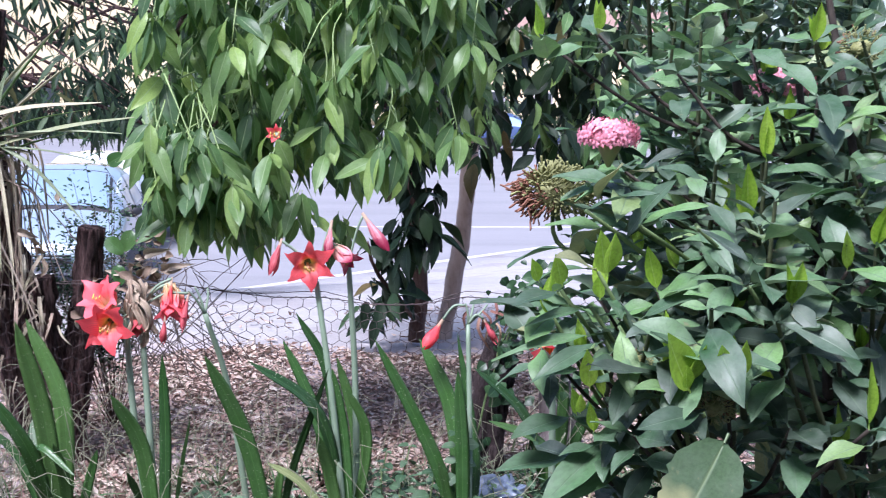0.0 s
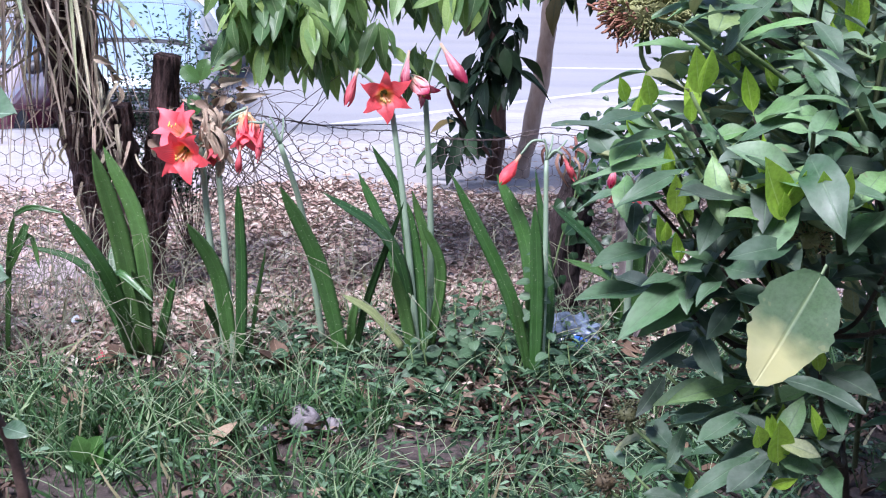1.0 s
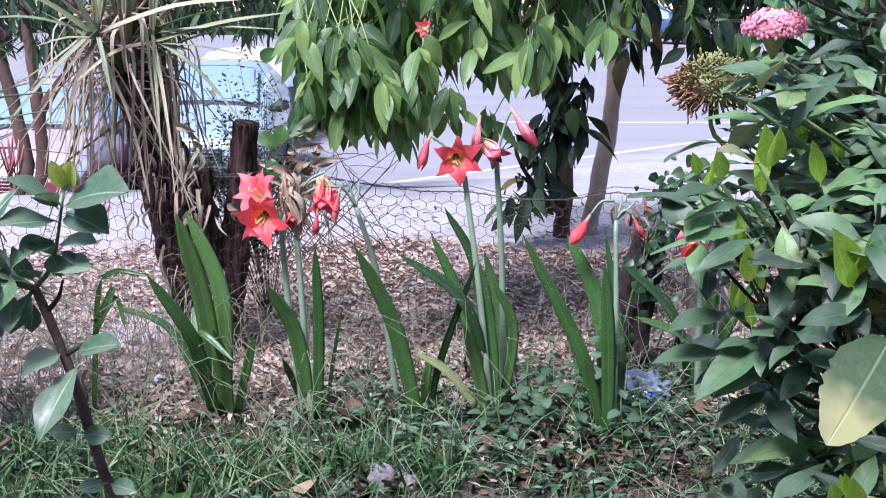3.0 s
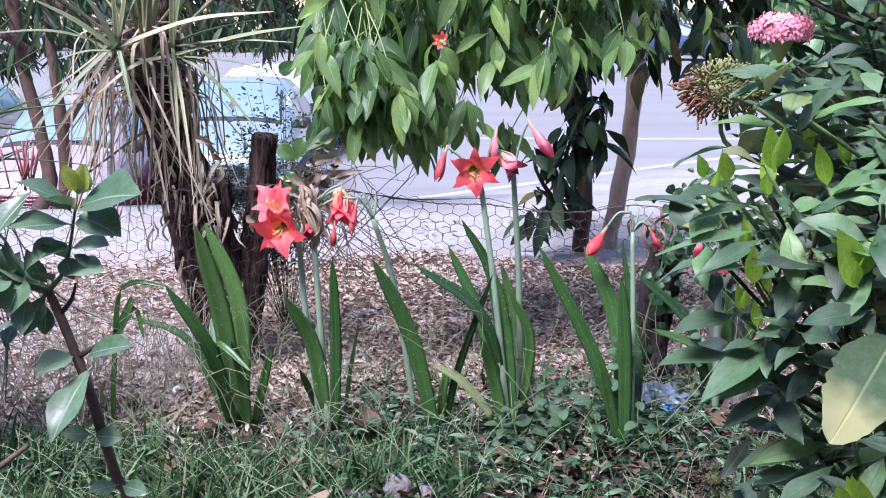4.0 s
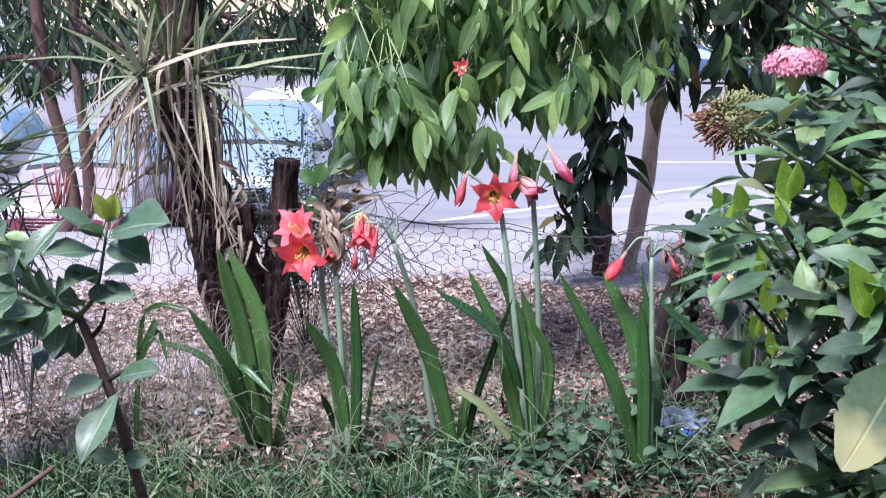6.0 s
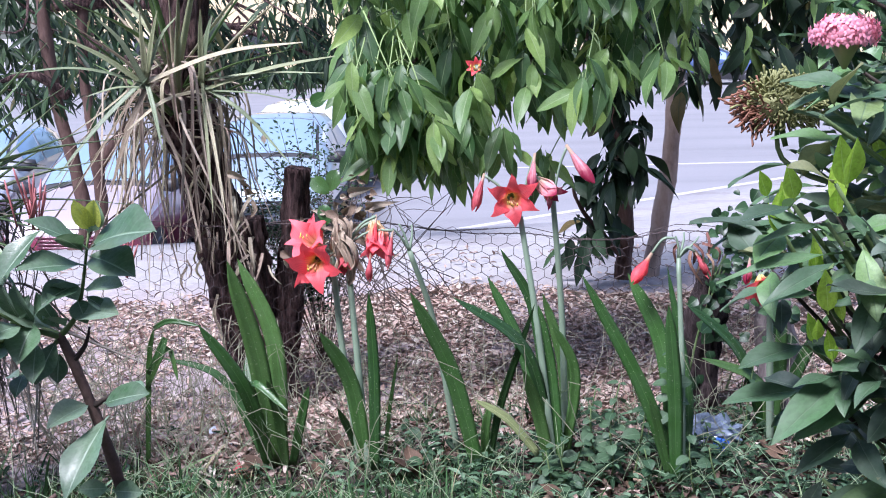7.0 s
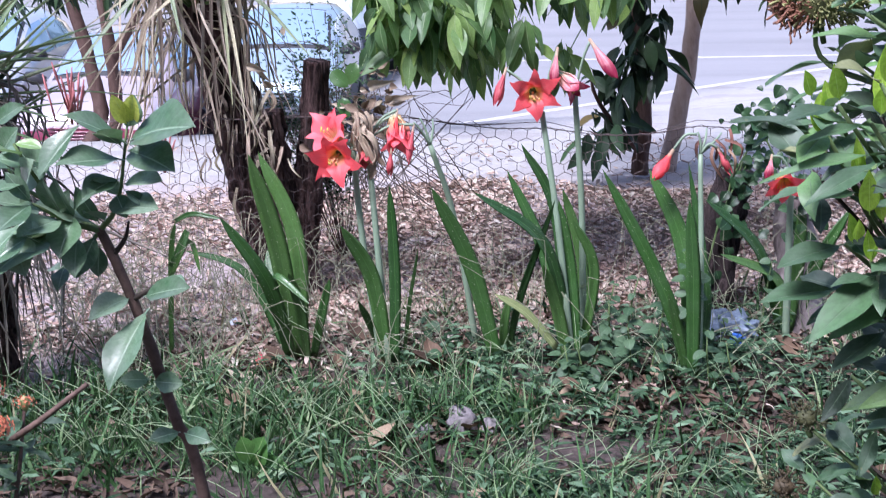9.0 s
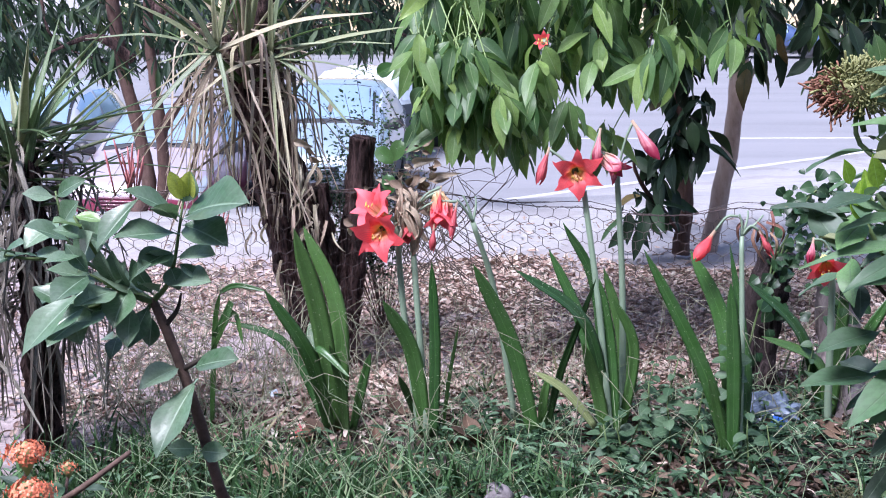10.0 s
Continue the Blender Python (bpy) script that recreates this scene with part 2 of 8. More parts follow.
def rough_material(name, stops, scale=8.0, fine=60.0, rough=0.85, bumpiness=0.5, dist=0.01, stretch=(1, 1, 1), island=False, spec=0.3):
    """Earth, bark, stone, concrete: colour from coarse and fine noise, with relief."""
    mat, nt, bsdf, out = nodes_of(name)
    mp = nt.nodes.new("ShaderNodeMapping")
    mp.inputs["Scale"].default_value = stretch
    nt.links.new(object_coords(nt), mp.inputs[0])
    a = add_noise(nt, scale, 6.0, mp.outputs[0])
    b = add_noise(nt, fine, 6.0, mp.outputs[0], 0.7)
    f = calc(nt, "ADD", calc(nt, "MULTIPLY", a, 0.6), calc(nt, "MULTIPLY", b, 0.4))
    if island:
        f = calc(nt, "ADD", calc(nt, "MULTIPLY", f, 0.5), calc(nt, "MULTIPLY", nt.nodes.new("ShaderNodeNewGeometry").outputs["Random Per Island"], 0.5))
    nt.links.new(ramp(nt, f, stops), bsdf.inputs["Base Color"])
    bsdf.inputs["Roughness"].default_value = rough
    bsdf.inputs["Specular IOR Level"].default_value = spec
    bump(nt, bsdf, calc(nt, "ADD", calc(nt, "MULTIPLY", a, 0.7), b), bumpiness, dist)
    return mat


def plain_material(name, color, rough=0.5, metal=0.0, coat=0.0, vary=0.12, scale=6.0):
    mat, nt, bsdf, out = nodes_of(name)
    nz = add_noise(nt, scale, 6.0, object_coords(nt))
    dark = tuple(c * (1 - vary * 2) for c in color)
    nt.links.new(mix(nt, dark, color, nz), bsdf.inputs["Base Color"])
    bsdf.inputs["Roughness"].default_value = rough
    bsdf.inputs["Metallic"].default_value = metal
    bsdf.inputs["Coat Weight"].default_value = coat
    return mat


M_ASPHALT = rough_material("worn_road", [(0.25, (0.155, 0.153, 0.162)), (0.5, (0.215, 0.212, 0.225)), (0.8, (0.265, 0.26, 0.275))], 0.5, 30.0, 0.85, 0.3, 0.01, (0.3, 1.5, 1))
M_LINE = rough_material("white_road_paint", [(0.3, (0.3, 0.29, 0.3)), (0.6, (0.5, 0.49, 0.5))], 4.0, 40.0, 0.7, 0.2, 0.004)
M_BARK_DARK = rough_material("dark_ridged_bark", [(0.36, (0.01, 0.006, 0.006)), (0.46, (0.06, 0.034, 0.033)), (0.56, (0.2, 0.12, 0.112)), (0.74, (0.43, 0.31, 0.285))], 46.0, 150.0, 0.9, 1.0, 0.035, (1, 1, 0.14))
M_BARK_GREY = rough_material("smooth_grey_bark", [(0.3, (0.17, 0.12, 0.1)), (0.5, (0.38, 0.29, 0.245)), (0.75, (0.55, 0.45, 0.4))], 9.0, 60.0, 0.8, 0.6, 0.008, (1, 1, 0.4))
M_BARK_BROWN = rough_material("red_brown_bark", [(0.3, (0.035, 0.02, 0.017)), (0.5, (0.1, 0.06, 0.05)), (0.75, (0.2, 0.13, 0.11))], 9.0, 60.0, 0.85, 0.6, 0.008, (1, 1, 0.4))
M_TWIG = rough_material("brown_twig", [(0.3, (0.04, 0.025, 0.02)), (0.7, (0.17, 0.11, 0.09))], 40.0, 150.0, 0.8, 0.5, 0.003)
M_TWIG_GREEN = rough_material("green_twig", [(0.3, (0.05, 0.09, 0.03)), (0.7, (0.16, 0.22, 0.09))], 40.0, 150.0, 0.6, 0.3, 0.002)
M_WIRE = plain_material("rusty_wire", (0.13, 0.1, 0.1), 0.6, 0.6)
GREEN_DEEP = [(0.0, (0.012, 0.04, 0.019)), (0.3, (0.035, 0.1, 0.042)), (0.58, (0.075, 0.18, 0.075)), (0.78, (0.13, 0.27, 0.1)), (0.92, (0.19, 0.38, 0.11)), (0.97, (0.24, 0.35, 0.12)), (1.0, (0.36, 0.35, 0.17))]
M_IXORA = leaf_material("glossy_shrub_leaf", GREEN_DEEP, (0.095, 0.16, 0.085), 0.5, 0.22, 11.0, blotch=((0.14, 0.14, 0.06), 55.0, 0.66), dust=0.46, spec=0.45, wax=0.05)
M_SAP = leaf_material("pale_sapling_leaf", [(0.0, (0.035, 0.105, 0.04)), (0.35, (0.085, 0.19, 0.085)), (0.7, (0.17, 0.29, 0.18)), (0.9, (0.3, 0.42, 0.3)), (1.0, (0.22, 0.4, 0.07))], (0.3, 0.42, 0.3), 0.34, 0.25, 9.0, dust=0.55, spec=0.5)
M_IXORA_NEW = leaf_material("young_shrub_leaf", [(0.0, (0.42, 0.68, 0.07)), (1.0, (0.56, 0.8, 0.12))], (0.6, 0.78, 0.25), 0.4, 0.5, 9.0)
M_IXORA_OLD = leaf_material("yellowing_shrub_leaf", [(0.0, (0.055, 0.12, 0.05)), (1.0, (0.08, 0.15, 0.06))], (0.17, 0.24, 0.11), 0.5, 0.25, 9.0, blotch=((0.1, 0.13, 0.05), 70.0, 0.64), edge=((0.44, 0.43, 0.2), 0.72, 1.25), dust=0.25, ribs=0.04)
M_MANGO = leaf_material("hanging_tree_leaf", [(0.0, (0.075, 0.18, 0.068)), (0.35, (0.165, 0.32, 0.11)), (0.7, (0.28, 0.46, 0.15)), (1.0, (0.47, 0.67, 0.19))], (0.42, 0.54, 0.28), 0.42, 0.5, 16.0, dust=0.2)
# crown shade put into the leaf colour, for inner and rear leaves
M_MANGO_DARK = leaf_material("shade_tinted_tree_leaf", [(0.0, (0.01, 0.024, 0.014)), (0.6, (0.02, 0.048, 0.023)), (0.95, (0.05, 0.1, 0.04)), (1.0, (0.2, 0.13, 0.05))], (0.03, 0.06, 0.03), 0.55, 0.1, 0.0, island=True, spec=0.3)
M_STRAP = leaf_material("lily_strap_leaf", [(0.0, (0.03, 0.1, 0.024)), (0.5, (0.06, 0.165, 0.04)), (1.0, (0.13, 0.26, 0.075))], (0.1, 0.23, 0.06), 0.34, 0.25, 0.0, blotch=((0.42, 0.47, 0.33), 190.0, 0.675), dust=0.06, wax=0.3)
M_STRAP_OLD = leaf_material("yellowed_strap_leaf", [(0.0, (0.3, 0.36, 0.17)), (1.0, (0.4, 0.43, 0.25))], (0.5, 0.5, 0.25), 0.5, 0.3, 0.0)
M_SCAPE = plain_material("grey_green_flower_stalk", (0.22, 0.3, 0.21), 0.5, 0, 0, 0.15, 30.0)
M_PALM = leaf_material("pale_sword_leaf", [(0.0, (0.24, 0.27, 0.16)), (0.6, (0.4, 0.42, 0.27)), (1.0, (0.58, 0.57, 0.4))], (0.4, 0.42, 0.22), 0.5, 0.2, 0.0)
M_PALM_TAN = leaf_material("tan_sword_leaf", [(0.0, (0.27, 0.2, 0.15)), (0.5, (0.52, 0.44, 0.33)), (1.0, (0.72, 0.65, 0.5))], (0.4, 0.34, 0.24), 0.6, 0.15, 0.0)
M_PALM_SAGE = leaf_material("sage_sword_leaf", [(0.0, (0.19, 0.25, 0.16)), (0.6, (0.34, 0.4, 0.26)), (1.0, (0.5, 0.54, 0.37))], (0.36, 0.42, 0.25), 0.42, 0.2, 0.0)
M_PALM_PINK = leaf_material("pinkish_dry_leaf", [(0.0, (0.38, 0.27, 0.235)), (1.0, (0.78, 0.64, 0.57))], (0.5, 0.4, 0.33), 0.8, 0.15, 0.0)
M_PALM_GREY = leaf_material("grey_hanging_leaf", [(0.0, (0.09, 0.07, 0.065)), (0.5, (0.26, 0.22, 0.21)), (1.0, (0.5, 0.45, 0.43))], (0.25, 0.2, 0.17), 0.8, 0.15, 0.0)
M_PALM_GREEN = leaf_material("green_sword_leaf", [(0.0, (0.08, 0.17, 0.055)), (0.6, (0.17, 0.29, 0.1)), (1.0, (0.3, 0.42, 0.18))], (0.25, 0.35, 0.12), 0.4, 0.3, 0.0)
M_PALM_FRESH = leaf_material("grey_green_sword_leaf", [(0.0, (0.1, 0.17, 0.08)), (0.5, (0.2, 0.3, 0.15)), (0.85, (0.36, 0.46, 0.28)), (1.0, (0.5, 0.5, 0.34))], (0.36, 0.44, 0.26), 0.42, 0.3, 0.0)
M_PALM_DRY = leaf_material("dry_hanging_leaf", [(0.0, (0.2, 0.14, 0.11)), (0.4, (0.56, 0.46, 0.375)), (1.0, (0.82, 0.74, 0.64))], (0.5, 0.4, 0.28), 0.8, 0.15, 0.0)
M_DRY = leaf_material("curled_dry_leaf", [(0.0, (0.1, 0.055, 0.04)), (0.6, (0.26, 0.16, 0.115)), (1.0, (0.42, 0.31, 0.24))], (0.3, 0.2, 0.13), 0.8, 0.15, 8.0)
M_LITTER = leaf_material("fallen_leaves", [(0.0, (0.2, 0.105, 0.1)), (0.2, (0.43, 0.275, 0.26)), (0.55, (0.64, 0.475, 0.455)), (0.88, (0.7, 0.57, 0.555)), (1.0, (0.78, 0.7, 0.7))], (0.4, 0.3, 0.24), 0.85, 0.1, 0.0, island=True)
M_GRASS = leaf_material("low_grass", [(0.0, (0.008, 0.026, 0.01)), (0.45, (0.028, 0.085, 0.03)), (0.75, (0.088, 0.2, 0.085)), (0.93, (0.2, 0.33, 0.175)), (1.0, (0.4, 0.47, 0.3))], (0.16, 0.26, 0.1), 0.55, 0.25, 0.0, island=True, spec=0.2)
M_GRASS_DRY = leaf_material("dry_grass", [(0.0, (0.26, 0.22, 0.13)), (1.0, (0.5, 0.45, 0.3))], (0.5, 0.45, 0.3), 0.7, 0.2, 0.0, island=True)
M_WEED = leaf_material("small_weed_leaf", [(0.0, (0.008, 0.022, 0.011)), (0.45, (0.026, 0.064, 0.031)), (0.75, (0.1, 0.18, 0.112)), (1.0, (0.25, 0.36, 0.26))], (0.15, 0.24, 0.13), 0.55, 0.2, 9.0, island=True, spec=0.2)

# ---- ground, pavement, kerb, road ----
KERB_A, KERB_D = V((-0.35, 14.0)), V((0.762, 0.648)).normalized()
ROAD_Z, WALK_Z = -1.5, -1.38


def kerb_side(x, y):
    """Metres on the garden's side of the kerb line (negative: on the road)."""
    return (x - KERB_A.x) * KERB_D.y - (y - KERB_A.y) * KERB_D.x


def ground_z(x, y):
    side = max(kerb_side(x, y), 0.0)
    t = side / (side + max(y - 4.9, 0.0) * 0.72 + 1e-6) if y > 4.9 else 1.0
    t = t * t * (3 - 2 * t)
    lump = 0.035 * noise.noise((x * 0.9, y * 0.9, 0.3)) + 0.012 * noise.noise((x * 5, y * 5, 7.0))
    fade = max(0.0, min(1.0, 5.6 - y))
    if kerb_side(x, y) < 0.12:
        return ROAD_Z
    return WALK_Z * (1 - t) + lump * fade - 0.04 * t


def build_ground():
    """One sheet: fine in the garden, its rows drawn out to follow the kerb, then flat under the road to the horizon."""
    xs = [-1500, -400, -100, -40, -20, -12, -9, -7, -6, -5, -4] + list(np.linspace(-3.2, 3.2, 90)) + [4, 5, 6, 7, 9, 12, 20, 40, 100, 400, 1500]
    near = [-1500, -300, -60, -20, -8, -4, -2, -1.2] + list(np.linspace(-0.6, 6.2, 100))
    verts = []
    for y in near:
        verts += [(x, y, ground_z(x, y)) for x in xs]
    edge = [min(max(6.4, KERB_A.y + (x - KERB_A.x) * KERB_D.y / KERB_D.x - 0.1), 1400) for x in xs]
    for t in (0.1, 0.22, 0.36, 0.52, 0.68, 0.84, 1.0):
        for x, e in zip(xs, edge):
            y = 6.2 + (e - 6.2) * t
            verts.append((x, y, WALK_Z if t == 1.0 else ground_z(x, y)))
    for k, dz in ((0.03, -0.03), (2.0, -0.03), (10.0, -0.03), (60.0, -0.03), (1500.0, -0.03)):
        verts += [(x, e + k, ROAD_Z + dz) for x, e in zip(xs, edge)]
    w, rows = len(xs), len(verts) // len(xs)
    faces = [(j * w + i, j * w + i + 1, (j + 1) * w + i + 1, (j + 1) * w + i) for j in range(rows - 1) for i in range(w - 1)]
    return verts, faces


def ground_material():
    """Earth in the garden, giving way to pale concrete past the fence."""
    mat, nt, bsdf, out = nodes_of("garden_and_pavement")
    co = object_coords(nt)
    sep = nt.nodes.new("ShaderNodeSeparateXYZ")
    nt.links.new(co, sep.inputs[0])
    a, b, c = add_noise(nt, 1.6, 5, co), add_noise(nt, 14, 6, co, 0.7), add_noise(nt, 90, 6, co, 0.7)
    f = calc(nt, "ADD", calc(nt, "MULTIPLY", b, 0.5), calc(nt, "MULTIPLY", c, 0.5))
    earth = ramp(nt, f, [(0.3, (0.012, 0.009, 0.008)), (0.5, (0.05, 0.036, 0.033)), (0.7, (0.17, 0.125, 0.118))])
    conc = ramp(nt, f, [(0.3, (0.24, 0.23, 0.232)), (0.5, (0.32, 0.307, 0.31)), (0.7, (0.4, 0.386, 0.388))])
    conc = mix(nt, conc, (0.2, 0.17, 0.17), calc(nt, "MULTIPLY", calc(nt, "GREATER_THAN", a, 0.56), 0.35))
    line = calc(nt, "ADD", sep.outputs[1], calc(nt, "MULTIPLY", calc(nt, "SUBTRACT", a, 0.5), 1.2))
    pale = ramp(nt, f, [(0.3, (0.19, 0.145, 0.143)), (0.5, (0.33, 0.27, 0.27)), (0.7, (0.47, 0.405, 0.405))])
    earth = mix(nt, earth, pale, ramp(nt, calc(nt, "SUBTRACT", calc(nt, "ADD", line, calc(nt, "MULTIPLY", calc(nt, "MAXIMUM", calc(nt, "SUBTRACT", -0.25, sep.outputs[0]), 0.0), 0.7)), 2.75), [(0.0, (0, 0, 0)), (0.5, (1, 1, 1))]))
    nt.links.new(mix(nt, earth, conc, ramp(nt, calc(nt, "SUBTRACT", line, 4.35), [(0.0, (0, 0, 0)), (0.6, (1, 1, 1))])), bsdf.inputs["Base Color"])
    bsdf.inputs["Roughness"].default_value = 0.9
    bump(nt, bsdf, f, 0.6, 0.02)
    return mat


v, f = build_ground()
ground = tagged(mesh_object("ground", v, f, ground_material()), "bare garden earth running into a pale concrete pavement", "ground", kind="structure")


def strip(name, a, d, length, width, z, height, mat, label, n=40, wander=0.0):
    """A long low bar along direction d from a: kerb stones, painted lines."""
    side = V((d.y, -d.x))
    verts, faces = [], []
    for i in range(n + 1):
        p = a + d * (length * i / n)
        j = wander * noise.noise((i * 0.7, 3.0, width))
        q = p + side * (width + j)
        r = min(0.02, height * 0.4)
        for (pt, dz) in ((p, -0.3), (p, height - r), (p + side * r, height), (q - side * r, height), (q, height - r), (q, -0.3)):
            verts.append((pt.x, pt.y, z + dz))
    for i in range(n):
        for k in range(5):
            faces.append((i * 6 + k, i * 6 + k + 1, (i + 1) * 6 + k + 1, (i + 1) * 6 + k))
    faces += [(0, 1, 2, 3, 4, 5), tuple(n * 6 + k for k in (5, 4, 3, 2, 1, 0))]
    return tagged(mesh_object(name, verts, faces, mat, smooth=False), label, name.split("_")[0], kind="structure")


road_v = [(KERB_A.x + KERB_D.x * s - KERB_D.y * (-0.12 + o) * 1.0, KERB_A.y + KERB_D.y * s + KERB_D.x * (-0.12 + o) * 1.0, ROAD_Z) for o in (0, 2, 5, 10, 20, 40, 90) for s in (-90, -40, -20, -10, -5, 0, 5, 10, 20, 40, 90)]
road_f = [(j * 11 + i, j * 11 + i + 1, (j + 1) * 11 + i + 1, (j + 1) * 11 + i) for j in range(6) for i in range(10)]
road = tagged(mesh_object("road", road_v, road_f, M_ASPHALT), "worn light grey road with a thin painted line", "road", kind="structure")
kerb = strip("kerb", KERB_A - KERB_D * 30, KERB_D, 75, 0.14, ROAD_Z, 0.13, M_LINE, "white painted concrete kerb along the road", 90, 0.01)
line = strip("road_line", V((0.5, 21.2)), V((0.9995, 0.03)).normalized(), 18, 0.12, ROAD_Z, 0.006, M_LINE, "thin worn white line painted on the road", 40, 0.03)

# ---- wire-mesh fence ----
FENCE_Y = 3.12


def build_fence():
    fence = thing("wire_fence", "rusty sagging chicken-wire fence tied to stumps", "fence", (0, FENCE_Y, -0.03))
    cell, r = 0.039, 0.0009
    x0, x1 = -1.9, 1.9
    nx, nz = int((x1 - x0) / cell), 17
    h = cell * 0.44 / math.cos(radians(30))
    wires = []
    def sag(x, z):
        s = 1.0 - 0.1 * math.sin(max(0, (x + 0.45)) * 1.7) ** 2 * (z / 0.55)
        off = 0.02 * noise.noise((x * 2.2, z * 3, 1.0))
        return V((x + 0.018 * noise.noise((x * 7, z * 7, 4.0)), 0.05 * noise.noise((x * 1.3, z * 2, 9.0)), max(0.0, z * s + off + 0.016 * noise.noise((x * 9, z * 9, 2.0)))))
    for j in range(nz):
        for i in range(nx):
            cx = x0 + (i + 0.5 * (j % 2)) * cell
            cz = j * h * 1.5
            a, b, c, d = (cx, cz + h), (cx + cell / 2, cz + h / 2), (cx + cell / 2, cz - h / 2), (cx - cell / 2, cz + h / 2)
            for p, q in ((a, b), (b, c), (a, d)):
                if min(p[1], q[1]) < 0:
                    continue
                wires.append((sag(*p), sag(*q)))
    pieces = []
    for p, q in wires:
        pieces.append(tube_data([p, q], (r, r), 3, cap=False))
    join_pieces("mesh", pieces, M_WIRE, fence, "hexagonal rusty wire mesh")
    top = (nz - 0.5) * h * 1.5
    tube("top_wire", [sag(x0 + (x1 - x0) * i / 30, top) for i in range(31)], (0.0013, 0.0013), M_WIRE, fence, 5, 60)
    tube("strand_wire", [sag(x0 + (x1 - x0) * i / 30, top * 0.99) + V((0, 0, 0.012 + 0.009 * math.sin(i * 1.7))) for i in range(31)], (0.001, 0.001), M_WIRE, fence, 5, 60)
    return fence


build_fence()

# unseen plain rendered wall added behind the camera to block low frontal sky light
sky_block_wall = thing("sky_block_wall", "unseen plain rendered wall added to block low sky light", "wall", (0, -2.4, 0))
sky_block_wall["kind"] = "structure"
bm = bmesh.new()
bmesh.ops.create_cube(bm, size=1.0)
for vtx in bm.verts:
    vtx.co = V((vtx.co.x * 18, vtx.co.y * 0.25, (vtx.co.z + 0.48) * 3.6))
me = bpy.data.meshes.new("wall_panel")
bm.to_mesh(me)
bm.free()
me.materials.append(rough_material("grey_render", [(0.3, (0.3, 0.29, 0.27)), (0.7, (0.46, 0.44, 0.42))], 2.0, 40.0, 0.9, 0.3, 0.01))
ob = new("wall_panel", me)
ob.parent = sky_block_wall

# ---- red lilies ----
def petal_material(name, body, throat, mid, tip=None, streak=40.0, depth=0.75):
    mat, nt, bsdf, out = nodes_of(name)
    uv = nt.nodes.new("ShaderNodeSeparateXYZ")
    nt.links.new(nt.nodes.new("ShaderNodeUVMap").outputs[0], uv.inputs[0])
    co = object_coords(nt)
    across = calc(nt, "ABSOLUTE", calc(nt, "SUBTRACT", uv.outputs[0], 0.5))
    stripe = calc(nt, "MAXIMUM", calc(nt, "SUBTRACT", 1.0, calc(nt, "MULTIPLY", across, 9.0)), 0.0)
    stripe = calc(nt, "MULTIPLY", stripe, calc(nt, "MAXIMUM", calc(nt, "SUBTRACT", 0.8, uv.outputs[1]), 0.0))
    vein = calc(nt, "POWER", calc(nt, "ABSOLUTE", calc(nt, "SINE", calc(nt, "MULTIPLY", uv.outputs[0], streak))), 6.0 if streak > 20 else 2.5)
    col = mix(nt, body, mix(nt, body, (0.45, 0.16, 0.24), 1.0, "MULTIPLY"), calc(nt, "MULTIPLY", vein, depth))
    col = mix(nt, col, tuple(min(1, c * 1.15 + 0.06) for c in body), add_noise(nt, 45.0, 4.0, co))
    col = mix(nt, col, mid, calc(nt, "MULTIPLY", stripe, 0.7))
    if tip:
        col = mix(nt, col, tip, ramp(nt, calc(nt, "ADD", uv.outputs[1], calc(nt, "MULTIPLY", add_noise(nt, 60.0, 3.0, co), 0.3)), [(0.75, (0, 0, 0)), (1.15, (1, 1, 1))]))
    col = mix(nt, col, throat, ramp(nt, uv.outputs[1], [(0.2, (1, 1, 1)), (0.52, (0, 0, 0))]))
    nt.links.new(col, bsdf.inputs["Base Color"])
    bsdf.inputs["Roughness"].default_value = 0.5
    tr = nt.nodes.new("ShaderNodeBsdfTranslucent")
    nt.links.new(col, tr.inputs[0])
    ms = nt.nodes.new("ShaderNodeMixShader")
    ms.inputs[0].default_value = 0.35
    nt.links.new(bsdf.outputs[0], ms.inputs[1])
    nt.links.new(tr.outputs[0], ms.inputs[2])
    nt.links.new(ms.outputs[0], out.inputs[0])
    bump(nt, bsdf, vein, 0.15, 0.001)
    return mat


M_PETAL = petal_material("coral_red_petal", (0.85, 0.08, 0.1), (0.88, 0.74, 0.28), (0.92, 0.42, 0.4))
M_PETAL_ROSE = petal_material("rose_red_petal", (0.87, 0.125, 0.155), (0.85, 0.6, 0.35), (0.95, 0.55, 0.52))
M_PETAL_PINK = petal_material("faded_pink_petal", (0.78, 0.3, 0.34), (0.5, 0.36, 0.26), (0.82, 0.45, 0.46), (0.3, 0.02, 0.06), 9.0, 0.95)
M_PETAL_DARK = petal_material("wilted_crimson_petal", (0.5, 0.06, 0.08), (0.4, 0.15, 0.06), (0.6, 0.16, 0.15), None, 9.0, 0.9)
M_ANTHER = plain_material("yellow_anther", (0.72, 0.5, 0.1), 0.7)
M_FILAMENT = plain_material("pale_filament", (0.75, 0.42, 0.25), 0.6)
M_SPATHE = leaf_material("dry_papery_spathe", [(0.0, (0.34, 0.24, 0.19)), (1.0, (0.6, 0.48, 0.4))], (0.6, 0.48, 0.38), 0.8, 0.15, 0.0)


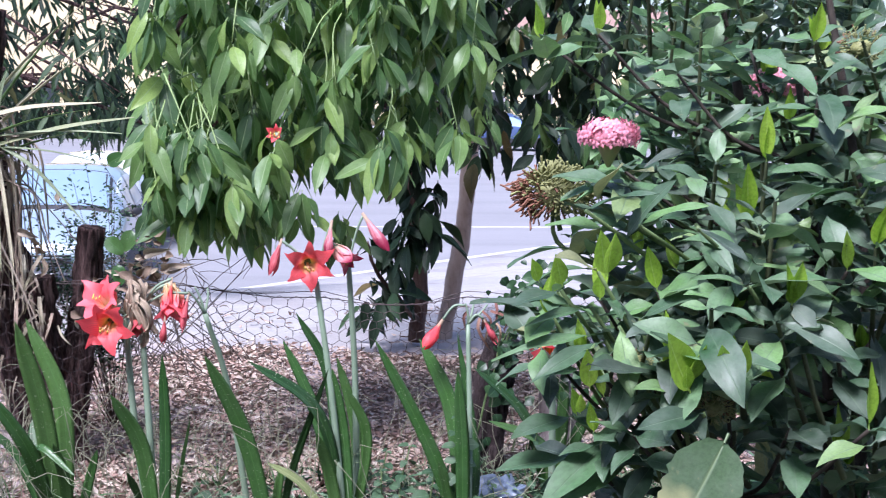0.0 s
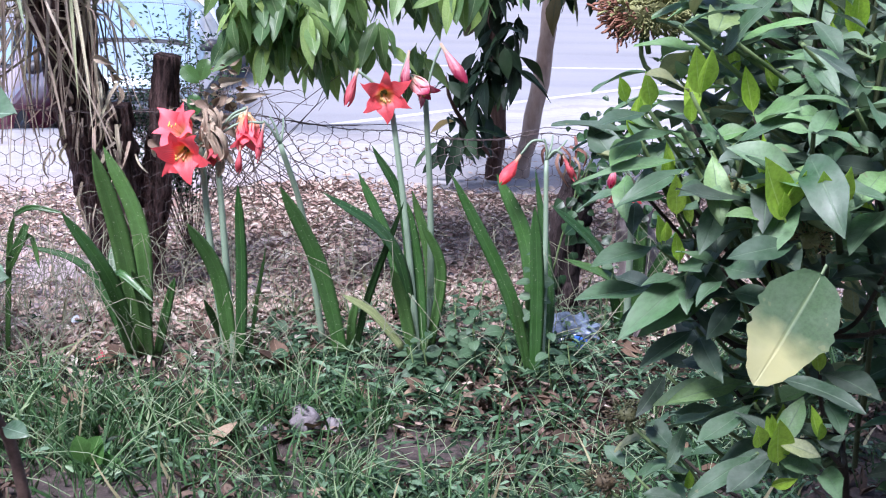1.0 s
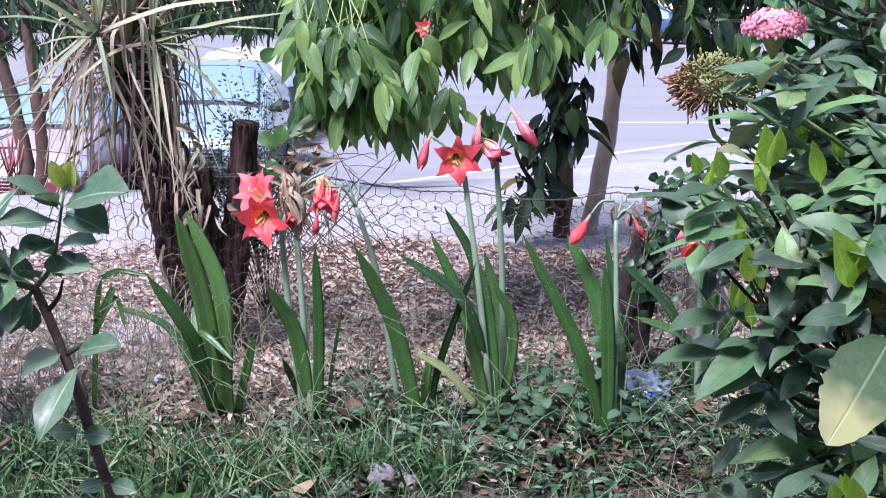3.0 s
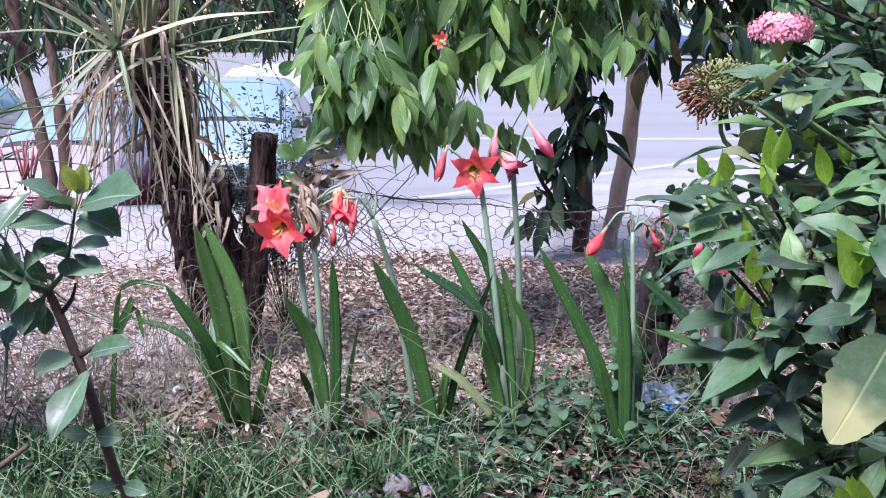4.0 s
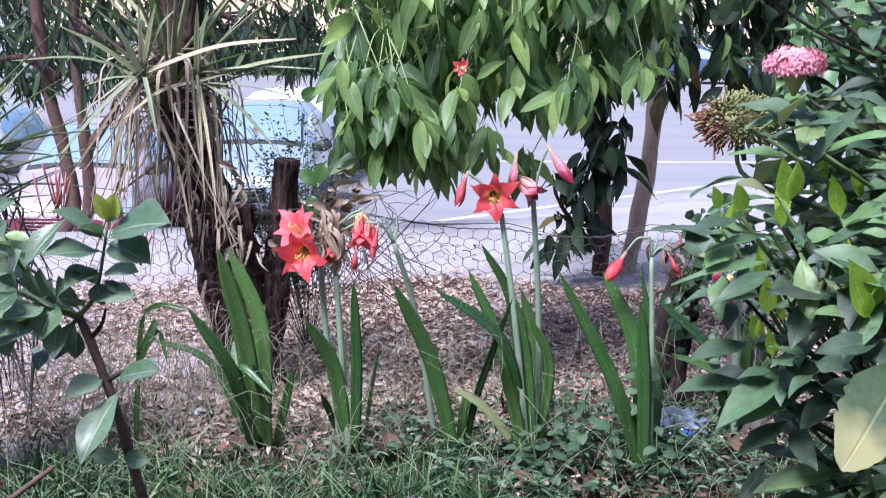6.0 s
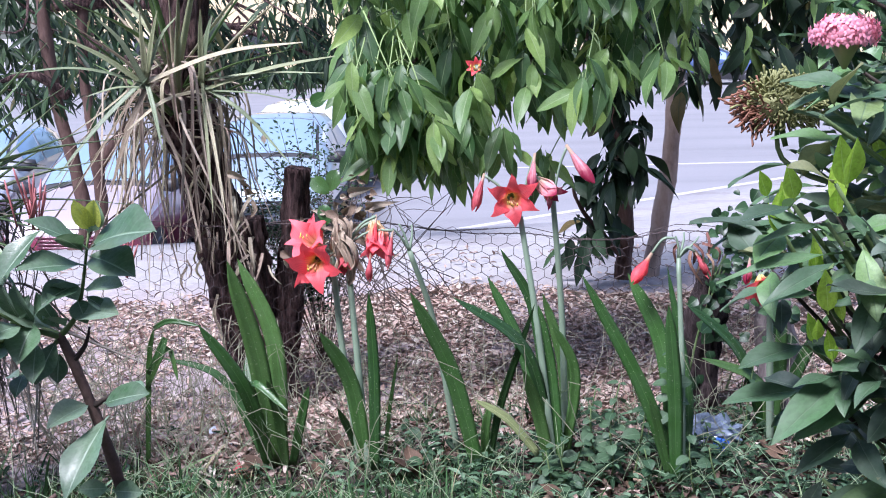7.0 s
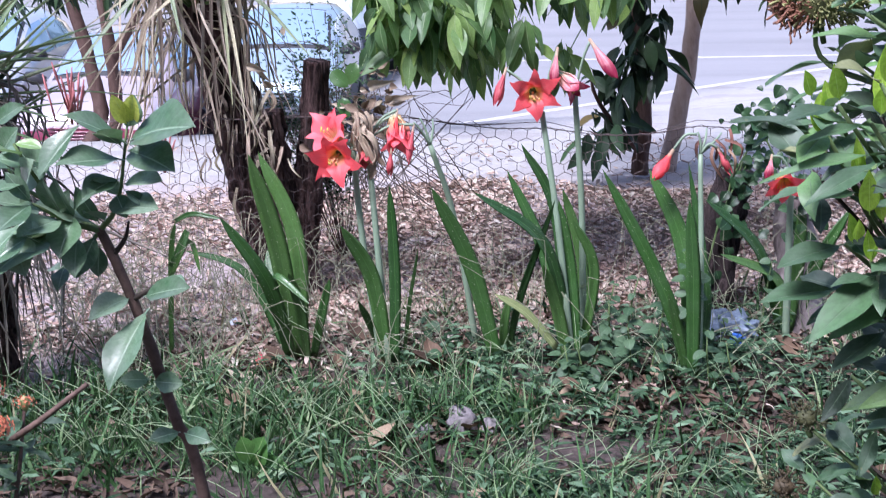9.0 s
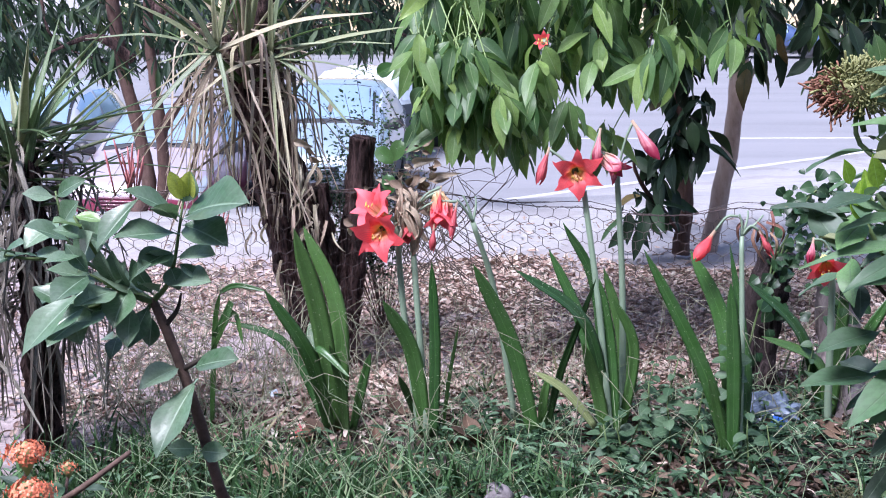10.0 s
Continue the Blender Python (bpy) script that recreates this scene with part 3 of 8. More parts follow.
def petal_data(length, width, flare, tip_curl, turn, ruffle=0.0, seed=0, n=11):
    """One tepal of a trumpet that opens along +y, at the given turn round that axis."""
    verts, faces, uvs = [], [], []
    for i in range(n + 1):
        s = i / n
        ang = flare * min(1, s * 1.25) ** 1.3 + tip_curl * max(0, s - 0.55) ** 2 * 4
        if i == 0:
            r, y = 0.006, 0.0
        else:
            r += math.sin(ang) * length / n
            y += math.cos(ang) * length / n
        w = width * ((0.2 + 0.8 * math.sin(min(1, s * 1.55) * math.pi / 2)) * (1 - s ** 2.4) + 0.015) * 0.5 * 1.12
        for a in (-1, -0.5, 0, 0.5, 1):
            cup = 0.22 * w * (a * a) * (1 - s * 0.6)
            rr = r - cup + ruffle * length * math.sin(s * 11 + seed + a * 2) * abs(a)
            x, z = w * a, rr
            verts.append(V((x * math.cos(turn) + z * math.sin(turn), y, -x * math.sin(turn) + z * math.cos(turn))))
            uvs.append((0.5 + a * 0.5, s))
    for i in range(n):
        for k in range(4):
            faces.append((i * 5 + k, i * 5 + k + 1, (i + 1) * 5 + k + 1, (i + 1) * 5 + k))
    return verts, faces, uvs


def lily_flower(parent, loc, facing, size=0.075, flare=1.15, curl=0.6, mat=None, spin=0.0, ruffle=0.02, back=None, seed=0, limp=0.0, wide=1.15):
    """A six-petalled trumpet at loc (in its plant's space), with stamens; back: where its short stalk joins the flower stem."""
    rnd = random.Random(seed)
    d = V(facing).normalized()
    root = V(loc) - d * size * 0.55
    flower = mesh_object("flower", *[x for x in tube_data([V((0, -0.012, 0)), V((0, 0.0, 0)), V((0, 0.012, 0))], lambda s: 0.005 + 0.004 * s, 8)][:2], M_SCAPE, parent)
    flower.matrix_basis = Matrix.Translation(root) @ aim(d, (0, 0, 1)).to_4x4()
    for k in range(6):
        outer = k % 2
        fl = flare * rnd.uniform(0.85, 1.12) * (1 - limp * rnd.random())
        v, f, u = petal_data(size * rnd.uniform(0.95, 1.1) * (1.06 if outer else 1.0), size * (0.54 if outer else 0.44) * wide, fl, curl * rnd.uniform(0.6, 1.4), spin + k * math.pi / 3 + rnd.uniform(-0.1, 0.1), ruffle, k + seed)
        mesh_object("petal", v, f, mat or M_PETAL, flower, "", u)
    for k in range(5):
        a = rnd.uniform(-0.6, 0.6)
        p = [V((0, 0, 0)), V((a * 0.010, size * 0.45, -0.004)), V((a * 0.025, size * 0.75 + rnd.uniform(-0.006, 0.006), -0.004 + rnd.uniform(-0.006, 0.004)))]
        tube("stamen", p, (0.0009, 0.0007), M_FILAMENT, flower, 5, 6)
        v, f, u = tube_data([p[2] + V((0, -0.001, -0.004)), p[2], p[2] + V((0, 0.001, 0.004))], lambda s: 0.0017 * math.sin(math.pi * (0.15 + 0.7 * s)), 6)
        mesh_object("anther", v, f, M_ANTHER, flower, "", u)
    if back is not None:
        tube("flower_stalk", [V(back), V(back).lerp(root, 0.5) + V((0, 0, 0.012)), root], (0.0035, 0.004), M_SCAPE, parent, 6, 8)
    return flower


def lily_bud(parent, base, tip, width=0.022, mat=None, back=None, open_=0.0, seed=0):
    """A closed or fading trumpet from base to tip: overlapping folded petals."""
    b, t = V(base), V(tip)
    length = (t - b).length
    rnd = random.Random(seed)
    bud = mesh_object("bud", *tube_data([V((0, -0.004, 0)), V((0, length * 0.25, 0)), V((0, length * 0.5, 0))], lambda s: width * (0.13 + 0.08 * s), 8)[:2], M_PETAL_PINK, parent)
    bud.matrix_basis = Matrix.Translation(b) @ aim(t - b, (0, -1, 0.2)).to_4x4()
    for k in range(6):
        turn = k * math.pi / 3 + rnd.uniform(-0.3, 0.3)
        split, reach = rnd.uniform(0.1, 1.3), rnd.uniform(0.84, 1.1)
        verts, faces, uvs = [], [], []
        n = 8
        for i in range(n + 1):
            s = i / n
            r = width * (0.12 + 0.4 * math.sin(math.pi * s ** 2.0) ** 1.2 + open_ * split * max(0, s - 0.55))
            w = width * 0.32 * (0.2 + 0.8 * math.sin(math.pi * min(0.99, 0.04 + 0.95 * s ** 1.8))) * (1 if s < 0.9 else 0.35)
            for a in (-1, 0, 1):
                x, z = w * a, r * (1 - 0.35 * a * a)
                verts.append(V((x * math.cos(turn) + z * math.sin(turn), length * s * reach, -x * math.sin(turn) + z * math.cos(turn))))
                uvs.append((0.5 + a * 0.5, 0.3 + 0.7 * s))
        for i in range(n):
            for q in range(2):
                faces.append((i * 3 + q, i * 3 + q + 1, (i + 1) * 3 + q + 1, (i + 1) * 3 + q))
        mesh_object("petal", verts, faces, mat or M_PETAL_PINK, bud, "", uvs)
    if back is not None:
        tube("flower_stalk", [V(back), V(back).lerp(b, 0.5) + V((0, 0, 0.015)), b], (0.003, 0.0032), M_SCAPE, parent, 6, 8)
    return bud


class Lily:
    """A clump of strap leaves round a base; points are given in the world."""

    def __init__(self, base, label):
        self.base = V((base[0], base[1], ground_z(base[0], base[1]) - 0.01))
        self.ob = thing("red_lily", label, "flower plant", self.base, "red lilies along the fence")

    def at(self, p):
        return V(p) - self.base

    def leaf(self, foot, mid, tip, width, old=False, fold=0.3, face=(0, -1, 0.25), twist=0.0):
        f = V(foot)
        f.z = f.z if old else min(f.z, self.base.z + 0.03)
        return strap("leaf", [self.at(f), self.at(mid), self.at(tip)], width * 0.7, M_STRAP_OLD if old else M_STRAP, self.ob, "yellowed strap leaf" if old else "", fold=fold, face=face, thick=0.0025, n=14, twist=twist)

    def stem(self, foot, mid, top, r=0.009):
        f = V(foot)
        f.z = min(f.z, self.base.z + 0.02)
        tube("flower_stem", [self.at(f), self.at(mid), self.at(top)], (r, r * 0.75), M_SCAPE, self.ob, 10, 14)
        return self.at(top)

    def spathe(self, top, tips):
        for t in tips:
            v, f, u = strap_data([V(top), V(top).lerp(self.at(t), 0.6) + V((0, -0.01, 0)), self.at(t)], 0.014, n=6, fold=0.5, thick=0.0006)
            mesh_object("spathe", v, f, M_SPATHE, self.ob, "dry papery bract", u)


lily = Lily((-0.462, 2.692, 0.000), "red lily leaf clump without flowers beside the old stump")
lily.leaf((-0.467, 2.700, -0.003), (-0.485, 2.650, 0.251), (-0.530, 2.600, 0.474), 0.062)
lily.leaf((-0.457, 2.720, -0.010), (-0.461, 2.740, 0.254), (-0.540, 2.760, 0.449), 0.055)
lily.leaf((-0.473, 2.680, 0.004), (-0.504, 2.600, 0.186), (-0.589, 2.550, 0.350), 0.045, twist=0.4)
lily.leaf((-0.490, 2.740, -0.010), (-0.505, 2.700, 0.129), (-0.533, 2.660, 0.208), 0.05)
lily.leaf((-0.440, 2.680, 0.004), (-0.443, 2.640, 0.121), (-0.459, 2.600, 0.212), 0.036)
lily.leaf((-0.427, 2.700, 0.018), (-0.400, 2.680, 0.094), (-0.377, 2.660, 0.179), 0.03)
lily.leaf((-0.469, 2.680, 0.004), (-0.495, 2.620, 0.193), (-0.409, 2.560, 0.153), 0.026, face=(0.2, -0.7, 0.7))
lily.leaf((-0.501, 2.760, -0.024), (-0.596, 2.800, 0.154), (-0.736, 2.800, 0.210), 0.026, twist=0.8)
lily.leaf((-0.463, 2.740, -0.017), (-0.523, 2.800, 0.098), (-0.551, 2.860, 0.194), 0.05)

lily = Lily((-0.252, 2.665, 0.000), "red lily with two tall stems of coral-red trumpet flowers")
lily.leaf((-0.256, 2.680, -0.009), (-0.283, 2.660, 0.182), (-0.343, 2.620, 0.311), 0.05)
lily.leaf((-0.237, 2.660, -0.009), (-0.232, 2.660, 0.195), (-0.238, 2.660, 0.389), 0.036, fold=0.15)
lily.leaf((-0.219, 2.680, -0.016), (-0.204, 2.680, 0.108), (-0.180, 2.680, 0.243), 0.014, face=(0.6, -1, 0.2))
lily.leaf((-0.266, 2.720, -0.020), (-0.288, 2.700, 0.046), (-0.316, 2.660, 0.128), 0.028)
s1 = lily.stem((-0.271, 2.700, -0.010), (-0.304, 2.710, 0.235), (-0.323, 2.730, 0.464), 0.0085)
s2 = lily.stem((-0.253, 2.680, -0.005), (-0.271, 2.690, 0.240), (-0.289, 2.720, 0.479), 0.0085)
lily_flower(lily.ob, lily.at((-0.354, 2.660, 0.452)), (-0.15, -1, -0.15), 0.084, 1.2, 0.35, spin=0.3, back=s1, seed=3, wide=1.5, ruffle=0.075)
lily_flower(lily.ob, lily.at((-0.370, 2.720, 0.498)), (-0.35, -0.6, 0.6), 0.086, 1.0, 0.5, mat=M_PETAL_ROSE, spin=0.1, back=s1, seed=4, wide=1.55, ruffle=0.08)
lily_flower(lily.ob, lily.at((-0.222, 2.720, 0.490)), (0.12, -0.5, -0.85), 0.085, 0.5, 0.25, mat=M_PETAL_ROSE, spin=0.5, back=s2, seed=5, limp=0.45, wide=1.35, ruffle=0.06)
lily_bud(lily.ob, lily.at((-0.235, 2.700, 0.462)), lily.at((-0.240, 2.690, 0.405)), 0.016, M_PETAL_DARK, None, 0.3, 9)
lily_flower(lily.ob, lily.at((-0.293, 2.700, 0.447)), (0.1, -0.6, -0.8), 0.048, 0.5, 0.3, mat=M_PETAL_DARK, back=s2, seed=6, limp=0.5)
lily_bud(lily.ob, lily.at((-0.185, 2.720, 0.512)), lily.at((-0.199, 2.680, 0.438)), 0.017, M_PETAL_DARK, s2, 0.3, 7)
lily_bud(lily.ob, lily.at((-0.221, 2.720, 0.544)), lily.at((-0.230, 2.700, 0.456)), 0.017, M_PETAL, s2, 0.4, 8)
lily.spathe(s1, [(-0.308, 2.730, 0.529), (-0.268, 2.700, 0.450)])
lily.spathe(s2, [(-0.275, 2.720, 0.538), (-0.249, 2.700, 0.424), (-0.314, 2.700, 0.424)])
wilt = random.Random(61)
for k in range(10):
    top = s2 + V((wilt.gauss(0.0, 0.012), wilt.uniform(-0.02, 0.01), wilt.uniform(0.01, 0.075)))
    end = top + V((wilt.gauss(0.004, 0.018), wilt.uniform(-0.02, 0.01), -wilt.uniform(0.05, 0.115)))
    strap("withered_petal", [top, top.lerp(end, 0.4) + V((wilt.gauss(0, 0.014), -0.014, 0.012)), top.lerp(end, 0.75) + V((wilt.gauss(0, 0.012), -0.006, 0)), end], wilt.uniform(0.008, 0.017), M_SPATHE, lily.ob, "withered tan petal", fold=wilt.uniform(0.4, 1.2), thick=0.0007, n=8, twist=wilt.uniform(-2.2, 2.2))

lily = Lily((-0.012, 2.681, 0.000), "red lily with broad leaves and a spent bent flower stem")
lily.leaf((-0.008, 2.680, -0.003), (-0.063, 2.660, 0.208), (-0.146, 2.620, 0.395), 0.052)
lily.leaf((0.015, 2.700, -0.003), (0.047, 2.680, 0.135), (0.122, 2.660, 0.356), 0.028, face=(0.5, -1, 0.2))
lily.leaf((-0.019, 2.720, -0.014), (-0.029, 2.720, 0.053), (-0.056, 2.720, 0.122), 0.04)
lily.leaf((0.008, 2.720, -0.017), (0.011, 2.720, 0.053), (0.021, 2.720, 0.109), 0.03)
s1 = lily.stem((-0.053, 2.780, 0.019), (-0.101, 2.760, 0.290), (-0.150, 2.720, 0.466), 0.008)
for a in ((-0.172, 2.720, 0.527), (-0.145, 2.740, 0.521), (-0.184, 2.700, 0.521)):
    tube("flower_stalk", [s1, s1.lerp(lily.at(a), 0.6) + V((0.003, 0, 0)), lily.at(a)], (0.0035, 0.0018), M_SCAPE, lily.ob, 6, 8, label="withered bare flower stalk")

lily = Lily((0.160, 2.692, 0.000), "red lily with an open coral-red flower and pink buds")
lily.leaf((0.161, 2.700, -0.003), (0.100, 2.660, 0.248), (-0.055, 2.600, 0.387), 0.042, face=(0.2, -0.8, 0.7))
lily.leaf((0.157, 2.760, -0.003), (0.129, 2.800, 0.294), (0.052, 2.820, 0.449), 0.034, fold=0.35)
lily.leaf((0.152, 2.800, -0.010), (0.102, 2.860, 0.194), (0.022, 2.900, 0.369), 0.04, fold=0.2)
lily.leaf((0.188, 2.720, 0.039), (0.211, 2.700, 0.183), (0.160, 2.680, 0.307), 0.034)
lily.leaf((0.173, 2.680, 0.004), (0.158, 2.700, 0.183), (0.131, 2.700, 0.345), 0.04)
lily.leaf((0.199, 2.780, 0.019), (0.191, 2.800, 0.182), (0.147, 2.820, 0.344), 0.038)
lily.leaf((0.153, 2.680, 0.004), (0.125, 2.660, 0.114), (0.094, 2.620, 0.220), 0.04)
lily.leaf((0.126, 2.660, 0.012), (0.060, 2.660, 0.094), (-0.012, 2.660, 0.141), 0.03, old=True, face=(0, -0.7, 0.8))
s1 = lily.stem((0.163, 2.680, 0.004), (0.131, 2.700, 0.278), (0.095, 2.730, 0.536), 0.0085)
s2 = lily.stem((0.194, 2.760, 0.040), (0.187, 2.760, 0.303), (0.168, 2.750, 0.572), 0.0085)
lily_flower(lily.ob, lily.at((0.076, 2.700, 0.577)), (0.03, -1, -0.12), 0.08, 1.3, 0.45, spin=0.05, back=s1, seed=13, wide=1.15, ruffle=0.06)
lily_bud(lily.ob, lily.at((0.128, 2.730, 0.671)), lily.at((0.117, 2.700, 0.592)), 0.022, M_PETAL_PINK, s1, 0.3, 14)
lily_bud(lily.ob, lily.at((0.017, 2.730, 0.629)), lily.at((-0.006, 2.700, 0.559)), 0.023, M_PETAL_DARK, s1, 0.25, 15)
lily_flower(lily.ob, lily.at((0.155, 2.720, 0.596)), (0.62, -0.4, -0.55), 0.07, 0.45, 0.9, mat=M_PETAL_PINK, back=s2, seed=16, limp=0.3)
lily_bud(lily.ob, lily.at((0.200, 2.750, 0.686)), lily.at((0.248, 2.700, 0.615)), 0.028, M_PETAL_PINK, s2, 0.35, 17)

lily = Lily((0.417, 2.581, 0.000), "red lily with upright leaves and withered red buds")
lily.leaf((0.411, 2.600, -0.007), (0.349, 2.600, 0.173), (0.216, 2.600, 0.434), 0.044, fold=0.35)
lily.leaf((0.424, 2.620, -0.015), (0.399, 2.660, 0.248), (0.327, 2.700, 0.411), 0.052)
lily.leaf((0.414, 2.560, 0.004), (0.408, 2.560, 0.198), (0.394, 2.560, 0.372), 0.044, fold=0.15)
lily.leaf((0.431, 2.600, -0.007), (0.455, 2.660, 0.141), (0.416, 2.720, 0.420), 0.03)
lily.leaf((0.405, 2.600, -0.007), (0.380, 2.580, 0.087), (0.356, 2.560, 0.172), 0.03)
s1 = lily.stem((0.430, 2.580, 0.000), (0.434, 2.620, 0.207), (0.430, 2.660, 0.451), 0.007)
lily_bud(lily.ob, lily.at((0.372, 2.660, 0.460)), lily.at((0.328, 2.620, 0.408)), 0.03, M_PETAL, lily.at((0.421, 2.660, 0.494)), 0.25, 21)
lily_bud(lily.ob, lily.at((0.465, 2.660, 0.464)), lily.at((0.492, 2.640, 0.413)), 0.016, M_PETAL_DARK, s1, 0.4, 22)
for a in ((0.423, 2.660, 0.499), (0.477, 2.680, 0.493), (0.445, 2.680, 0.503)):
    tube("flower_stalk", [s1, s1.lerp(lily.at(a), 0.6) + V((0.003, 0, 0)), lily.at(a)], (0.0035, 0.002), M_SCAPE, lily.ob, 6, 8, label="withered bare flower stalk")

M_WITHER = leaf_material("withered_rose_petal", [(0.0, (0.28, 0.1, 0.09)), (0.5, (0.42, 0.2, 0.17)), (1.0, (0.55, 0.4, 0.3))], (0.4, 0.2, 0.16), 0.7, 0.3, 0.0)
for k in range(8):
    top = lily.at((0.432 + wilt.uniform(-0.01, 0.06), 2.66 + wilt.uniform(-0.02, 0.02), 0.47 + wilt.uniform(-0.01, 0.04)))
    end = top + V((wilt.gauss(0.012, 0.02), wilt.uniform(-0.02, 0.01), -wilt.uniform(0.03, 0.075)))
    strap("withered_petal", [top, top.lerp(end, 0.45) + V((wilt.gauss(0, 0.012), -0.01, 0.008)), end], wilt.uniform(0.004, 0.009), M_WITHER, lily.ob, "withered rose-brown petal", fold=wilt.uniform(0.4, 1.2), thick=0.0007, n=7, twist=wilt.uniform(-2.2, 2.2))

lily = Lily((0.659, 2.813, 0.000), "red lily half hidden behind the glossy shrub")
lily.leaf((0.668, 2.850, -0.013), (0.605, 2.840, 0.185), (0.470, 2.800, 0.319), 0.042, face=(0.2, -0.8, 0.6))
lily.leaf((0.679, 2.850, -0.013), (0.650, 2.840, 0.114), (0.509, 2.800, 0.189), 0.04, face=(0.2, -0.7, 0.7))
lily.leaf((0.686, 2.850, -0.013), (0.699, 2.850, 0.140), (0.704, 2.850, 0.310), 0.045)
lily.leaf((0.702, 2.860, -0.016), (0.748, 2.880, 0.131), (0.830, 2.900, 0.270), 0.045)
s1 = lily.stem((0.670, 2.800, 0.005), (0.660, 2.780, 0.188), (0.651, 2.760, 0.385), 0.009)
lily_flower(lily.ob, lily.at((0.622, 2.700, 0.374)), (-0.05, -0.85, -0.4), 0.07, 1.0, 0.5, back=s1, seed=31, wide=1.3)
lily_bud(lily.ob, lily.at((0.603, 2.750, 0.427)), lily.at((0.590, 2.720, 0.380)), 0.02, M_PETAL_PINK, s1, 0.2, 32)

# ---- old sword-leaf plant on a dark leaning trunk, with a sawn stump ----
def sword_plant(base, trunk_pts, radii, crown, n_green, n_dry, seed, label, length=0.55, dry_len=0.6, mat=None, wide=0.028, low=-0.16, dry=None, rise=(-0.25, 0.9), hug=(0.04, 0.1), gap=0.0):
    """A ridged trunk, a rosette of stiff leaves that rise between the two slopes, and a skirt of dry ones that hangs close to the trunk."""
    rnd = random.Random(seed)
    ob = thing("sword_leaf_plant", label, "plant", base)
    b = V(base)
    tube("trunk", [V(p) - b for p in trunk_pts], radii, M_BARK_DARK, ob, 44, 90, 0.008, 30.0, ridge=0.03)
    c = V(crown) - b
    for i in range(n_green):
        a = i * 2.4 + rnd.uniform(-0.3, 0.3)
        el = rnd.uniform(*rise)
        d = V((math.cos(a) * math.cos(el), math.sin(a) * math.cos(el), math.sin(el)))
        ln = length * rnd.uniform(0.7, 1.25)
        foot = c + V((d.x * 0.03, d.y * 0.03, rnd.uniform(-0.12, 0.06)))
        tip = foot + d * ln + V((rnd.gauss(0, 0.03), rnd.gauss(0, 0.03), -ln * rnd.uniform(0.0, 0.12)))
        strap("leaf", [foot, foot.lerp(tip, 0.5) + V((0, 0, 0.012)), tip], wide * rnd.uniform(0.6, 1.1), mat or rnd.choice((M_PALM_TAN, M_PALM, M_PALM, M_PALM_GREEN, M_PALM_GREEN)), ob, fold=0.5, thick=0.0012, n=9, face=(d.x * -0.2, d.y * -0.2, 1), profile=lambda s: (1 - 0.9 * s ** 2.0) * (0.7 + 0.3 * math.sin(math.pi * min(1, 0.25 + s))))
    for i in range(n_dry):
        a = i * 2.4 + rnd.uniform(-0.4, 0.4)
        d = V((math.cos(a), math.sin(a), 0))
        if gap and d.y < -0.2 and -0.35 < d.x < 0.8 and rnd.random() < gap:
            continue
        ln = dry_len * rnd.uniform(0.45, 1.15)
        foot = c + d * 0.045 + V((rnd.gauss(0, 0.015), 0, rnd.uniform(low, 0.05)))
        out = rnd.uniform(*hug)
        cross = rnd.random() < 0.38
        drift = V((rnd.gauss(0, 0.12 if cross else 0.03), rnd.uniform(-0.05, 0.02), 0))
        knee = foot + d * out + V((0, 0, -0.02))
        end = foot + d * out * rnd.uniform(0.7, 1.4) + V((0, 0, -ln)) + drift
        strap("dry_leaf", [foot, knee, knee.lerp(end, 0.5) + V((rnd.gauss(0, 0.008), 0, 0)), end], wide * rnd.uniform(0.16, 0.5), dry or rnd.choice((M_PALM_DRY, M_PALM_PINK, M_PALM_PINK, M_PALM_PINK, M_PALM_TAN)), ob, fold=rnd.uniform(0.3, 0.9), thick=0.0008, n=10, face=(d.x, d.y, 0.2), twist=rnd.uniform(-1.4, 1.4), profile=lambda s: (1 - 0.7 * s ** 2))
    return ob


PALM_BASE = (-0.578, 3.272, -0.050)
palm = sword_plant(PALM_BASE, [PALM_BASE, (-0.619, 3.300, 0.108), (-0.659, 3.280, 0.306), (-0.708, 3.240, 0.562), (-0.738, 3.200, 0.775), (-0.746, 3.200, 0.921), (-0.720, 3.200, 1.147)], lambda s: 0.07 - 0.01 * s + 0.012 * max(0, 0.12 - s) / 0.12, (-0.740, 3.120, 0.850), 26, 150, 11, "leaning sword-leaf plant with a skirt of dry hanging leaves", 0.36, 0.4, wide=0.026, rise=(0.35, 1.3), gap=0.72)
PB = V(PALM_BASE)
HUB_FRONT, HUB_BACK = V((-0.776, 2.98, 0.835)), V((-0.662, 3.06, 0.822))
